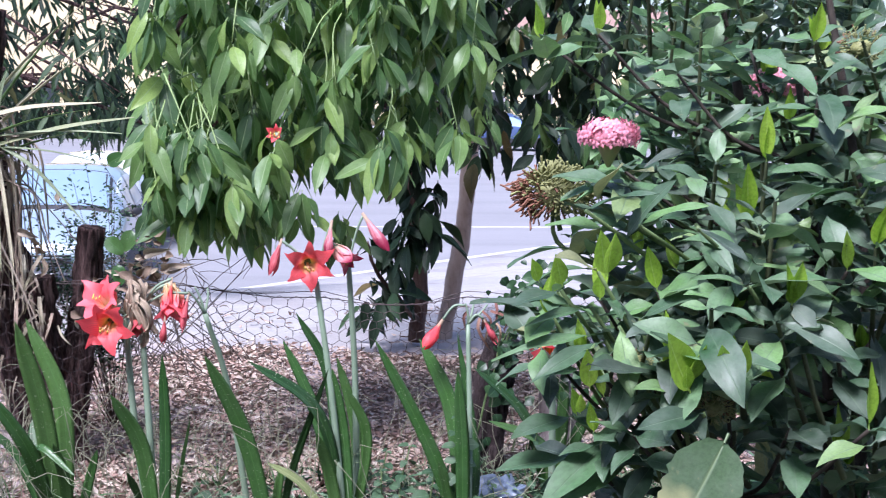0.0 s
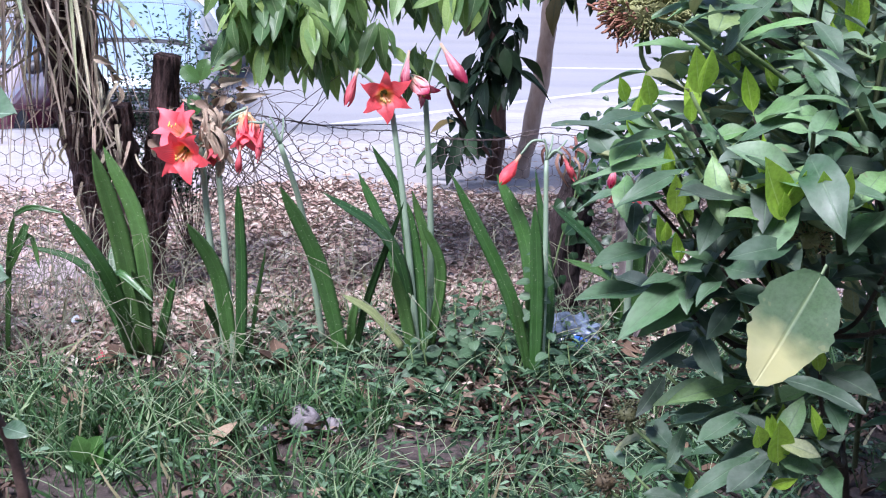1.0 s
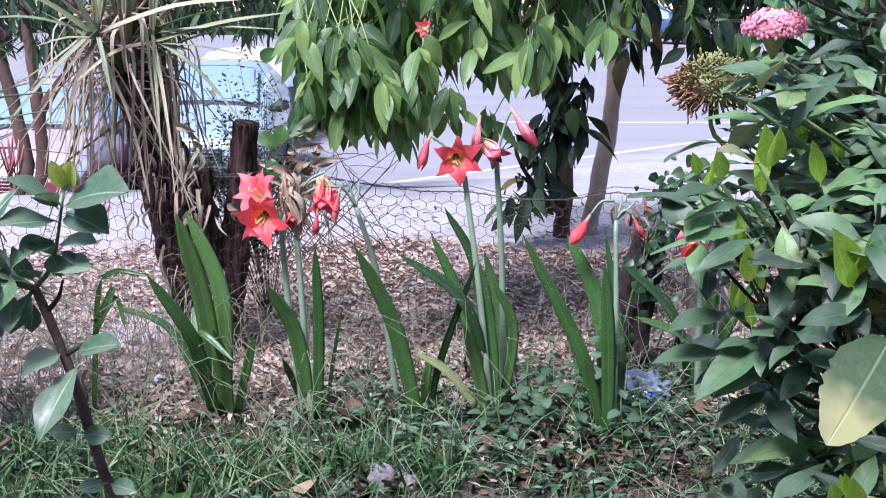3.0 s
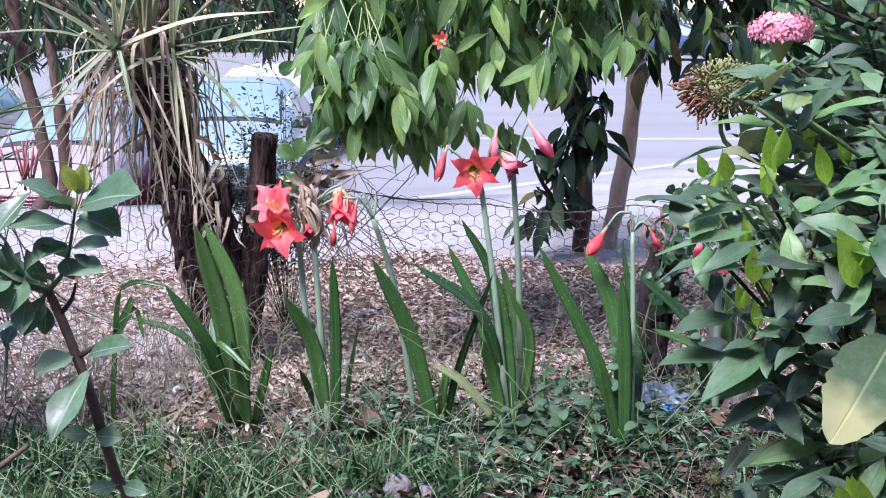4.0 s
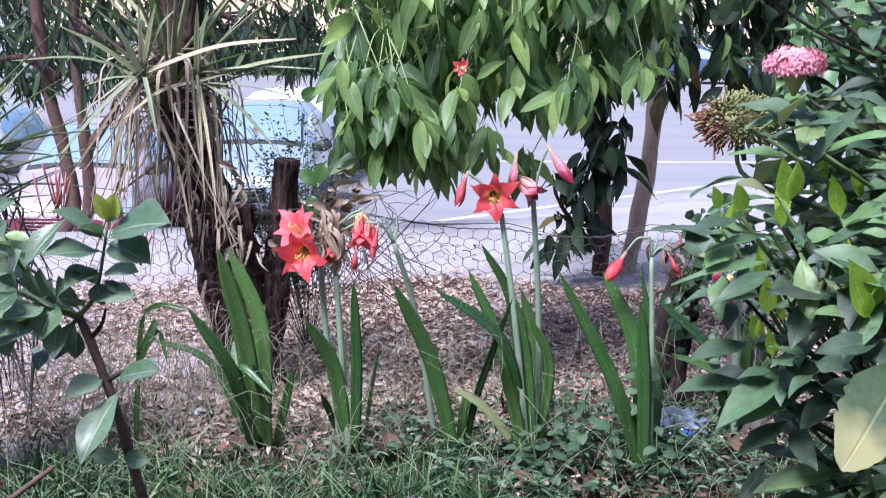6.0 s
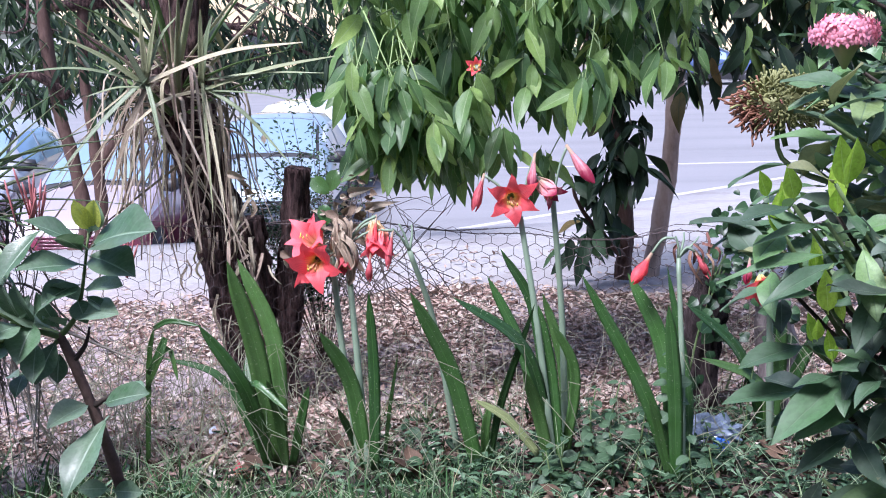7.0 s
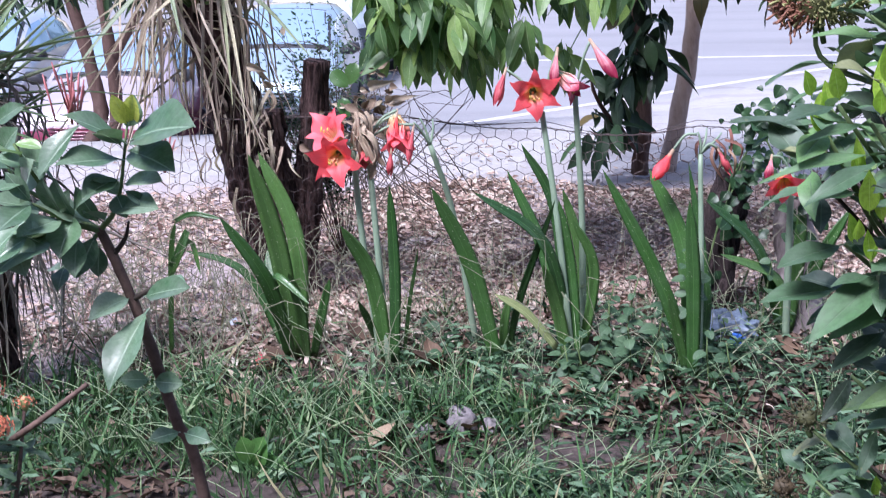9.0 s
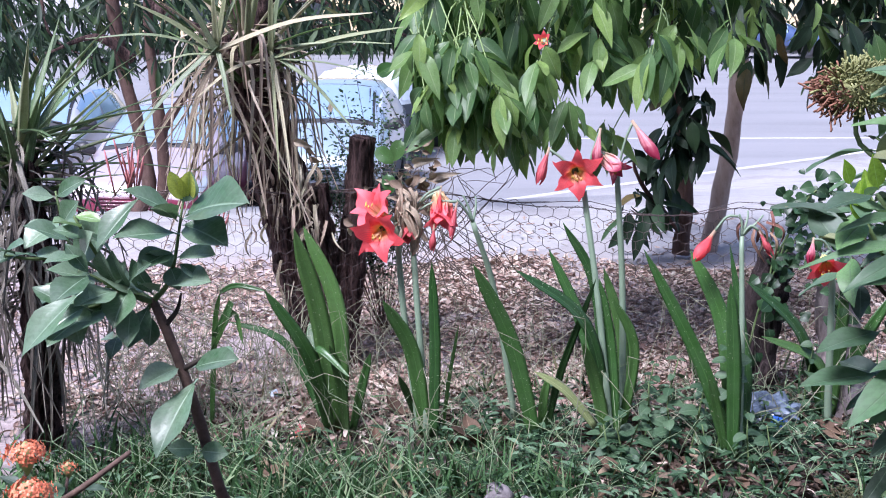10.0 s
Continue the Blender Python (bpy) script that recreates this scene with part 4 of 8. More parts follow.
# stiff single leaves: tip, width
for hub, tips in (
    (HUB_FRONT, ((-0.951, 2.90, 0.948, 0.022), (-1.052, 2.85, 0.868, 0.012), (-0.968, 2.85, 0.626, 0.018), (-0.857, 2.90, 0.586, 0.02), (-0.733, 2.95, 1.002, 0.018), (-0.687, 2.95, 0.989, 0.016), (-0.883, 2.85, 0.812, 0.01), (-0.390, 2.90, 0.922, 0.022), (-0.761, 2.90, 1.001, 0.02), (-0.862, 2.90, 0.988, 0.02), (-0.729, 2.90, 0.683, 0.014))),
    (HUB_BACK, ((-0.328, 3.00, 0.887, 0.02), (-0.445, 2.98, 0.637, 0.015), (-0.357, 3.00, 0.848, 0.01), (-0.814, 2.92, 0.728, 0.017), (-0.643, 3.00, 1.003, 0.02), (-0.626, 3.05, 0.990, 0.018), (-0.380, 2.95, 0.776, 0.007), (-0.601, 2.95, 0.532, 0.012), (-0.630, 2.95, 0.525, 0.01))),
):
    for k, (tx, ty, tz, w) in enumerate(tips):
        foot, tip = hub - PB + V((0, 0, 0.012 * (k % 3 - 1))), V((tx, ty, tz)) - PB
        strap("leaf", [foot, foot.lerp(tip, 0.5) + V((0, 0, 0.01 + 0.012 * (k % 2))), tip], w, (M_PALM, M_PALM_SAGE, M_PALM_SAGE, M_PALM_TAN)[k % 4], palm, fold=0.45, thick=0.0014, n=10, face=(0, -0.6, 0.8), profile=lambda s: (1 - 0.85 * s ** 2.4) * (0.8 + 0.2 * s))
stump = thing("sawn_stump", "dark barked stump with a sawn-off top", "stump", (-0.545, 3.261, -0.050))
SB = stump.location
tube("trunk", [V(p) - SB for p in ((-0.545, 3.250, -0.060), (-0.514, 3.200, 0.166), (-0.477, 3.180, 0.388), (-0.452, 3.160, 0.605))], lambda s: 0.045 - 0.017 * s + 0.02 * max(0, 0.2 - s) / 0.2, M_BARK_DARK, stump, 36, 60, 0.006, 34.0, seed=4.0, ridge=0.016)
tube("side_stub", [V(p) - SB for p in ((-0.554, 3.200, 0.134), (-0.556, 3.140, 0.335), (-0.565, 3.100, 0.485))], lambda s: 0.03 - 0.006 * s, M_BARK_DARK, stump, 32, 40, 0.01, 30.0, "split dead stub", 2.0, 0.02)

shred = random.Random(83)
for i in range(46):
    if i < 24:
        a = V((-0.575 + shred.gauss(0, 0.022), 3.07 + shred.uniform(-0.02, 0.03), shred.uniform(0.36, 0.56)))
    else:
        u = shred.random()
        a = V((-0.64 - 0.09 * u + shred.gauss(0, 0.03), 3.19 - 0.05 * u, 0.2 + 0.45 * u))
    e = a + V((shred.gauss(0.0, 0.018), shred.uniform(-0.03, 0.0), -shred.uniform(0.03, 0.1)))
    strap("bark_shred", [a - SB, a.lerp(e, 0.5) + V((shred.gauss(0, 0.01), -0.012, 0)) - SB, e - SB], shred.uniform(0.003, 0.011), shred.choice((M_PALM_PINK, M_PALM_DRY, M_PALM_PINK, M_PALM_TAN)), stump, "pale peeling shred of bark", fold=shred.uniform(0.3, 1.0), thick=0.0008, n=6, twist=shred.uniform(-1.5, 1.5))

EDGE_BASE = (-1.127, 2.619, -0.050)
edge_palm = sword_plant(EDGE_BASE, [EDGE_BASE, (-1.066, 2.500, 0.249), (-1.065, 2.500, 0.494), (-1.080, 2.520, 0.611), (-1.086, 2.520, 0.646)], lambda s: 0.032 - 0.01 * s, (-1.086, 2.520, 0.646), 64, 210, 5, "small sword-leaf plant with green leaves over a dry skirt", 0.3, 0.3, mat=M_PALM_FRESH, wide=0.024, low=-0.36, dry=M_PALM_GREY, rise=(-0.1, 1.1), hug=(0.03, 0.12))

# ---- hanging-leaved tree by the fence ----
LEAF_M = [blade_mesh("tree_leaf", 0.114 * k, 0.0425 * w, M_MANGO, "lance", dr, 0.25, wv, 8, i) for i, (k, w, dr, wv) in enumerate(((1, 1, 0.1, 0.02), (0.9, 1.1, 0.25, 0.026), (1.15, 1.05, 0.18, 0.018), (0.8, 0.95, -0.1, 0.03), (1.05, 1.15, 0.4, 0.022)))]
LEAF_ARR = [mesh_arrays(m) for m in LEAF_M]


def hanging_cluster(rnd, tip, count, spread=0.07, down=0.75):
    """Loose whorl of drooping leaves round a twig tip: (loc, turn, size)."""
    out = []
    for i in range(count):
        a = i * 2.4 + rnd.uniform(-0.5, 0.5)
        d = V((math.cos(a), math.sin(a) * 0.8, -down * rnd.uniform(0.5, 3.6))).normalized()
        loc = V(tip) + V((math.cos(a) * 0.01, math.sin(a) * 0.01, rnd.uniform(-0.02, spread)))
        nor = V((d.x * 0.5 + rnd.uniform(-0.4, 0.4), -0.7 + rnd.uniform(-0.3, 0.5), 1.2))
        out.append((loc, aim(d, nor, rnd.uniform(-0.7, 0.7)), rnd.uniform(0.75, 1.15)))
    return out


TREE_BASE = V((0.66, 4.82, -0.02))
tree = thing("leafy_tree", "young multi-stemmed tree with long drooping green leaves", "tree", TREE_BASE)


def tp(p):
    return V(p) - TREE_BASE


tube("trunk", [tp(p) for p in ((0.681, 4.850, -0.087), (0.715, 4.850, 0.106), (0.756, 4.830, 0.385), (0.773, 4.800, 0.656), (0.771, 4.750, 1.003), (0.767, 4.700, 1.474))], lambda s: 0.037 - 0.009 * s, M_BARK_GREY, tree, 14, 30, 0.008, 12.0, "smooth grey-brown trunk")
tube("trunk", [tp(p) for p in ((0.563, 4.700, -0.027), (0.575, 4.720, 0.197), (0.540, 4.700, 0.467), (0.511, 4.660, 0.772), (0.484, 4.600, 1.463))], lambda s: 0.03 - 0.01 * s, M_BARK_BROWN, tree, 26, 50, 0.006, 26.0, "dark rough second trunk", 5.0, 0.014)
tube("branch", [tp(p) for p in ((0.561, 4.680, 0.068), (0.437, 4.600, 0.206), (0.368, 4.500, 0.319), (0.346, 4.450, 0.406))], lambda s: 0.014 - 0.011 * s, M_BARK_BROWN, tree, 8, 14, 0.004, 18.0)
for k, pts in enumerate((((0.510, 4.660, 0.814), (0.221, 4.200, 1.055), (-0.007, 3.700, 1.012), (-0.160, 3.350, 0.858)), ((0.501, 4.600, 0.940), (0.301, 4.000, 1.122), (0.185, 3.500, 1.041), (0.142, 3.200, 0.834)), ((0.763, 4.700, 1.003), (0.637, 4.200, 1.203), (0.528, 3.800, 1.081), (0.455, 3.600, 0.915)), ((0.765, 4.700, 0.940), (0.831, 4.500, 1.061), (0.897, 4.400, 0.942)), ((0.496, 4.600, 1.144), (0.118, 4.000, 1.365), (-0.205, 3.400, 1.188), (-0.269, 3.200, 0.949)))):
    tube("branch", [tp(p) for p in pts], lambda s: 0.018 - 0.014 * s, M_BARK_DARK, tree, 8, 18)

M_STEM_PALE = plain_material("pale_green_twig", (0.3, 0.42, 0.16), 0.5, 0, 0, 0.2, 20.0)
rnd = random.Random(21)
near, inner = [], []


def crown_point(px_x, drop, depth):
    """A point of the crown: sideways place in metres per metre of distance, height in the same measure."""
    return V((px_x * depth, depth, 0.97 + drop * depth))


# front hanging sprays, spread along the crown's lower edge
for i in range(305):
    u = rnd.uniform(-0.098, 0.165)
    low = (-0.106 if u < -0.005 else -0.122) + 0.01 * math.sin(u * 60) if u < 0.06 else (-0.075 if u < 0.13 else -0.055)
    w = low + rnd.random() ** 0.75 * 0.27
    if i > 264:
        u, w = rnd.uniform(-0.098, -0.02), rnd.uniform(-0.105, -0.045)
    if u < -0.085:
        w = max(w, -0.095)
    if 0.03 < u < 0.045:
        w = max(w, -0.05)
    d = rnd.uniform(2.95, 3.6 if i < 265 else 3.2)
    tip = crown_point(u, w, d)
    near += hanging_cluster(rnd, tip, rnd.randint(6, 9))
    mid = tip + V((rnd.uniform(-0.09, 0.09), 0.1, rnd.uniform(0.1, 0.22)))
    tube("twig", [mid - TREE_BASE, tip.lerp(mid, 0.55) + V((rnd.gauss(0, 0.015), 0, 0.03)) - TREE_BASE, tip - TREE_BASE], (0.0024, 0.0014), M_STEM_PALE, tree, 5, 6)
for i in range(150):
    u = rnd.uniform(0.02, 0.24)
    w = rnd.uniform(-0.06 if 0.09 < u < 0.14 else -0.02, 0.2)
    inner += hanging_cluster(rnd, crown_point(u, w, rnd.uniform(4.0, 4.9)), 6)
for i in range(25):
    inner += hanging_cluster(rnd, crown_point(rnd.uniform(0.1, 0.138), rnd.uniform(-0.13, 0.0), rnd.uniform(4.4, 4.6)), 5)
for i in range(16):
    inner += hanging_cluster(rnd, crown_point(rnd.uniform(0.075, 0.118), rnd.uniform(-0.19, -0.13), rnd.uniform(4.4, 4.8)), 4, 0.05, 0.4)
right = []
for i in range(100):
    right += hanging_cluster(rnd, crown_point(rnd.uniform(0.165, 0.3), rnd.uniform(-0.07, 0.16), rnd.uniform(3.7, 4.3)), 7)
near.sort(key=lambda q: q[0].y)
for loc, m3, sz in near[:300]:
    place("leaf", rnd.choice(LEAF_M), tree, loc - TREE_BASE, m3, sz)
rest = near[300:] + right[::3]
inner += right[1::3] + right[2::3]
scatter_mesh("foliage", [rnd.choice(LEAF_ARR) for _ in rest], [turn3(q[1]) for q in rest], [q[2] for q in rest], [np.array(q[0] - TREE_BASE) for q in rest], [leaf_material("joined_tree_leaf", [(0.0, (0.055, 0.14, 0.05)), (0.35, (0.14, 0.285, 0.09)), (0.75, (0.26, 0.43, 0.13)), (1.0, (0.44, 0.62, 0.17))], (0.36, 0.48, 0.24), 0.42, 0.4, 16.0, island=True, dust=0.12)], [0] * len(rest), tree)["kind"] = "stuff"
# inner leaves take the leaf colour darkened for shade
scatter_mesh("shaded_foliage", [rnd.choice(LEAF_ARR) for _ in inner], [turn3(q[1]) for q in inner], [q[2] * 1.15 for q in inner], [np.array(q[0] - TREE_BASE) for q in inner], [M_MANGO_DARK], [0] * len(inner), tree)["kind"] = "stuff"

# the one red bloom among the leaves
bloom = thing("red_bloom", "small red bloom caught among the tree's leaves", "flower", (0.003, 2.860, 0.859))
lily_flower(bloom, (0, 0, 0), (-0.3, -0.8, 0.3), 0.034, 0.8, 0.4, seed=77)

# ---- dark tree behind, with a forked trunk ----
BT = V((-2.05, 6.1, ground_z(-2.05, 6.1) - 0.02))
back_tree = thing("dark_tree", "tree with a forked brown trunk and hanging leaves coloured dark for shade", "tree", BT)
tube("trunk", [V(p) - BT for p in ((-2.05, 6.1, BT.z), (-1.969, 6.100, 0.000), (-1.997, 6.100, 0.274), (-2.064, 6.100, 0.613), (-2.105, 6.100, 1.094), (-2.099, 6.100, 1.728))], lambda s: 0.038 - 0.012 * s, M_BARK_BROWN, back_tree, 14, 30, 0.012, 9.0)
tube("trunk", [V(p) - BT for p in ((-1.95, 6.12, BT.z), (-1.889, 6.100, 0.000), (-1.888, 6.100, 0.288), (-1.919, 6.120, 0.598), (-1.937, 6.150, 0.930), (-1.866, 6.200, 1.608))], lambda s: 0.034 - 0.012 * s, M_BARK_BROWN, back_tree, 14, 30, 0.012, 9.0)
tube("branch", [V(p) - BT for p in ((-1.881, 6.100, 0.303), (-1.800, 6.100, 0.416), (-1.709, 6.050, 0.519))], lambda s: 0.03 - 0.014 * s, M_BARK_BROWN, back_tree, 10, 10)
for pts in (((-2.063, 6.100, 1.094), (-1.646, 6.200, 1.096), (-1.163, 6.300, 0.958), (-0.659, 6.400, 0.756)), ((-1.937, 6.150, 0.930), (-1.551, 6.200, 0.763), (-1.052, 6.300, 0.816)), ((-2.101, 6.100, 1.335), (-1.509, 6.300, 1.483), (-0.776, 6.500, 1.274)), ((-2.010, 6.100, 0.655), (-2.163, 6.000, 0.769), (-2.418, 6.000, 0.688))):
    tube("branch", [V(p) - BT for p in pts], lambda s: 0.03 - 0.024 * s, M_BARK_DARK, back_tree, 7, 16, 0.006, 9.0)
rnd = random.Random(34)
for i in range(46):
    a = V((rnd.uniform(-2.6, -0.6), rnd.uniform(5.8, 6.8), rnd.uniform(0.9, 1.7)))
    b = a + V((rnd.uniform(-0.5, 0.6), rnd.uniform(-0.2, 0.2), rnd.uniform(-0.35, 0.15)))
    c = b + V((rnd.uniform(-0.3, 0.4), 0, rnd.uniform(-0.25, 0.1)))
    tube("twig", [a - BT, b - BT, c - BT], (0.009, 0.002), M_BARK_DARK, back_tree, 5, 8)
rnd = random.Random(33)
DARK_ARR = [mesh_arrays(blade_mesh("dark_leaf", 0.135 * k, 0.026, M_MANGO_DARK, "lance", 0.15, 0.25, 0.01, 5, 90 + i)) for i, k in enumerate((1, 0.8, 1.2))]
cl = []
for i in range(900):
    u = rnd.uniform(-0.5, -0.05)
    low = -0.06 if u < -0.27 else -0.045 if u < -0.2 else -0.036
    w = low + rnd.random() ** 2.2 * 0.5
    if w > 0.025 and u < -0.26 and noise.noise((u * 22, w * 22, 3.0)) > -0.05:
        continue
    if noise.noise((u * 34, w * 34, 8.0)) > 0.3:
        continue
    cl += hanging_cluster(rnd, V((u * 6.2, 6.2 + rnd.uniform(-0.7, 0.9), 0.97 + w * 6.3)), 9, 0.1, 0.6)
# the whole rear crown wears that same shade-darkened leaf colour
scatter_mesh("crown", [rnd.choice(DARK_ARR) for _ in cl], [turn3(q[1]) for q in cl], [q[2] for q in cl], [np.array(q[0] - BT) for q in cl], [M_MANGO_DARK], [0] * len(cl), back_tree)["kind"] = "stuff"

# ---- cars at the kerb ----
def car_paint(name, color, metal):
    mat, nt, bsdf, out = nodes_of(name)
    dust = add_noise(nt, 5.0, 5.0, object_coords(nt))
    nt.links.new(mix(nt, color, tuple(c * 0.8 + 0.06 for c in color), dust), bsdf.inputs["Base Color"])
    bsdf.inputs["Metallic"].default_value, bsdf.inputs["Roughness"].default_value = metal, 0.3
    bsdf.inputs["Coat Weight"].default_value, bsdf.inputs["Coat Roughness"].default_value = 1.0, 0.05
    return mat


# blue sky reflection is put into the glass colour
M_GLASS = plain_material("sky_tone_glass", (0.32, 0.45, 0.58), 0.1, 0.4, 0.6, 0.05, 1.0)
# pale sky glare coloured into the side glass of two cars
M_GLASS_SKY = plain_material("sky_glare_side_glass", (0.66, 0.7, 0.76), 0.25, 0.0, 0.3, 0.04, 1.0)
M_TYRE = plain_material("black_rubber", (0.02, 0.02, 0.022), 0.7)
M_TRIM = plain_material("black_plastic", (0.03, 0.03, 0.035), 0.5)
M_RIM = plain_material("dark_wheel_rim", (0.07, 0.07, 0.08), 0.4, 0.6)
M_LAMP = plain_material("clear_headlight", (0.75, 0.78, 0.8), 0.1, 0.3, 1.0)
M_SLATE = plain_material("dark_slate_panel", (0.035, 0.042, 0.06), 0.65, 0.0, 0.0)
M_MAROON_GRILLE = plain_material("maroon_grille", (0.12, 0.03, 0.055), 0.4, 0.2, 0.4)
M_PLATE = plain_material("plate_bar", (0.75, 0.75, 0.7), 0.5)


def build_car(label, loc, turn, paint, length=3.5, width=1.5, height=1.42, lower=None, flank=None, side_glass=None):
    """A small hatchback, nose towards -y: painted shell, screen, side windows, lamps, grille, bumper, wheels, mirrors."""
    car = thing("car", label, "car", loc, "parked cars")
    car.rotation_euler = (0, 0, radians(turn))
    L, W, H = length / 3.5, width / 2, height / 1.42
    st = [(-1.75, 0.80, 0.36, 0.52, 0.60, 0.78), (-1.68, 0.92, 0.28, 0.62, 0.72, 0.86), (-1.45, 0.98, 0.24, 0.72, 0.82, 0.86), (-1.1, 1.0, 0.22, 0.8, 0.91, 0.84), (-0.82, 1.0, 0.22, 0.85, 0.97, 0.8),
          (-0.5, 1.0, 0.22, 0.87, 1.2, 0.74), (-0.15, 1.0, 0.22, 0.88, 1.38, 0.7), (0.3, 1.0, 0.22, 0.89, 1.42, 0.7), (0.9, 1.0, 0.22, 0.9, 1.4, 0.69), (1.35, 0.98, 0.24, 0.92, 1.28, 0.68), (1.6, 0.95, 0.28, 0.9, 1.05, 0.72), (1.75, 0.86, 0.36, 0.8, 0.86, 0.74)]

    def section(s):
        y, w, z0, zb, zt, top = s
        xs = [(0.0, zt + 0.015), (top * 0.55, zt + 0.008), (top * 0.92, zt - 0.02), (top + (w - top) * 0.35, zt - (zt - zb) * 0.3), (w * 0.99, zb), (w * 1.0, zb - 0.12), (w * 0.99, (z0 + zb) / 2 - 0.05), (w * 0.93, z0)]
        return [V((x * W, y * L, z * H)) for x, z in xs]

    fine = []
    for a, b in zip(st, st[1:]):
        for k in range(3):
            t = k / 3
            fine.append(tuple(p + (q - p) * t for p, q in zip(a, b)))
    fine.append(st[-1])
    rows = []
    for s in fine:
        h = section(s)
        rows.append([V((-p.x, p.y, p.z)) for p in reversed(h[1:])] + h)
    m = len(rows[0])
    verts = [p for r in rows for p in r]
    faces = [(j * m + i, (j + 1) * m + i, (j + 1) * m + i + 1, j * m + i + 1) for j in range(len(rows) - 1) for i in range(m - 1)]
    faces += [tuple(range(m)), tuple((len(rows) - 1) * m + i for i in reversed(range(m)))]
    body = mesh_object("body", verts, faces, paint, car)
    if flank:
        body.data.materials.append(flank)
        for k, p in enumerate(body.data.polygons):
            low = k % (m - 1)
            if k >= (len(rows) - 1) * (m - 1) or low < 3 or low > m - 5:
                p.material_index = 1

    def surf(s, x):
        """A point of the shell at station s (0 to 1) and half-section place x."""
        f = s * (len(rows) - 1)
        j = min(int(f), len(rows) - 2)
        h0, h1 = rows[j][m // 2:], rows[j + 1][m // 2:]
        g = min(int(x), 6)
        a = h0[g].lerp(h0[g + 1], x - g)
        b = h1[g].lerp(h1[g + 1], x - g)
        return a.lerp(b, f - j)

    def patch(name, s0, s1, x0, x1, mat, mirror=False, both=False, lift=0.007, n=6, parent=None):
        verts, faces = [], []
        for i in range(n + 1):
            s = s0 + (s1 - s0) * i / n
            row = []
            for k in range(n + 1):
                x = x0 + (x1 - x0) * k / n
                p = surf(s, abs(x))
                out = V((p.x * 0.6, 0, (p.z - 0.7 * H) * 0.8 + 0.1)).normalized() if not name.startswith("windscreen") else V((0, -0.75, 0.65))
                p = p + out * lift
                row.append(V((math.copysign(p.x, x) if both else (-p.x if mirror else p.x), p.y, p.z)))
            verts += row
        faces = [(i * (n + 1) + k, i * (n + 1) + k + 1, (i + 1) * (n + 1) + k + 1, (i + 1) * (n + 1) + k) for i in range(n) for k in range(n)]
        return mesh_object(name, verts, faces, mat, parent or car)

    q = 1 / 33
    for mi in (False, True):
        patch("sill", 3 * q, 29 * q, 6.1, 7.0, lower or paint, mi, lift=0.009)
    patch("windscreen_seal", 12.2 * q, 18.4 * q, -2.45, 2.45, M_TRIM, both=True, lift=0.004, n=10)
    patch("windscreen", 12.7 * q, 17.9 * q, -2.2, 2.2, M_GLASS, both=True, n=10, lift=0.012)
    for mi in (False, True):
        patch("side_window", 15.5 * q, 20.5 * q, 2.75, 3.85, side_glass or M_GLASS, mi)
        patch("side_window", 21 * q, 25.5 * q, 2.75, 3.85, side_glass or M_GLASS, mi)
        patch("headlight", 3.2 * q, 6.5 * q, 3.3, 4.3, M_LAMP, mi, lift=0.012)
        sx = -1 if mi else 1
        mirror = mesh_object("mirror", *tube_data([V((sx * W * 0.92, -0.72 * L, 0.95 * H)), V((sx * W * 1.08, -0.74 * L, 0.98 * H)), V((sx * W * 1.2, -0.72 * L, 1.0 * H))], lambda s: 0.02 + 0.055 * math.sin(math.pi * (0.1 + 0.75 * s)), 10)[:2], M_TRIM, car)
        for wy in (-1.12, 1.1):
            c = V((sx * (W - 0.09), wy * L, 0.29))
            v, f, u = tube_data([c - V((0.09, 0, 0)), c - V((0.075, 0, 0)), c + V((0.075, 0, 0)), c + V((0.09, 0, 0))], lambda s: 0.29 if 0.1 < s < 0.9 else 0.265, 24)
            wheel = mesh_object("wheel", v, f, M_TYRE, car, "", u, False)
            v, f, u = tube_data([c + V((sx * 0.085, 0, 0)), c + V((sx * 0.1, 0, 0)), c + V((sx * 0.102, 0, 0))], lambda s: 0.185 - 0.05 * s, 20)
            mesh_object("rim", v, f, M_RIM, wheel, "", u, False)
    def bar(name, pts, r, mat, sides=8):
        v, f, u = tube_data(bezier(pts, 10), (r, r), sides)
        return mesh_object(name, v, f, mat, car, "", u)
    for k in range(4):
        z = (0.5 + 0.035 * k) * H
        bar("grille_bar", [V((-0.42 * W, -1.765 * L, z)), V((0, -1.79 * L, z)), V((0.42 * W, -1.765 * L, z))], 0.012, M_MAROON_GRILLE if lower is not M_TRIM and lower is not M_SLATE else M_TRIM)
    bar("bumper", [V((-0.86 * W, -1.66 * L, 0.4 * H)), V((-0.5 * W, -1.78 * L, 0.4 * H)), V((0.5 * W, -1.78 * L, 0.4 * H)), V((0.86 * W, -1.66 * L, 0.4 * H))], 0.07, lower or paint)
    bar("number_plate", [V((-0.18, -1.87 * L, 0.4 * H)), V((0.18, -1.87 * L, 0.4 * H))], 0.03, M_PLATE, 4)
    bar("wiper", [V((-0.5 * W, -0.83 * L, 0.985 * H)), V((-0.1 * W, -0.72 * L, 1.06 * H)), V((0.3 * W, -0.78 * L, 1.03 * H))], 0.008, M_TRIM)
    bar("wiper", [V((0.0, -0.83 * L, 0.985 * H)), V((0.3 * W, -0.72 * L, 1.06 * H)), V((0.7 * W, -0.78 * L, 1.02 * H))], 0.008, M_TRIM)
    return car


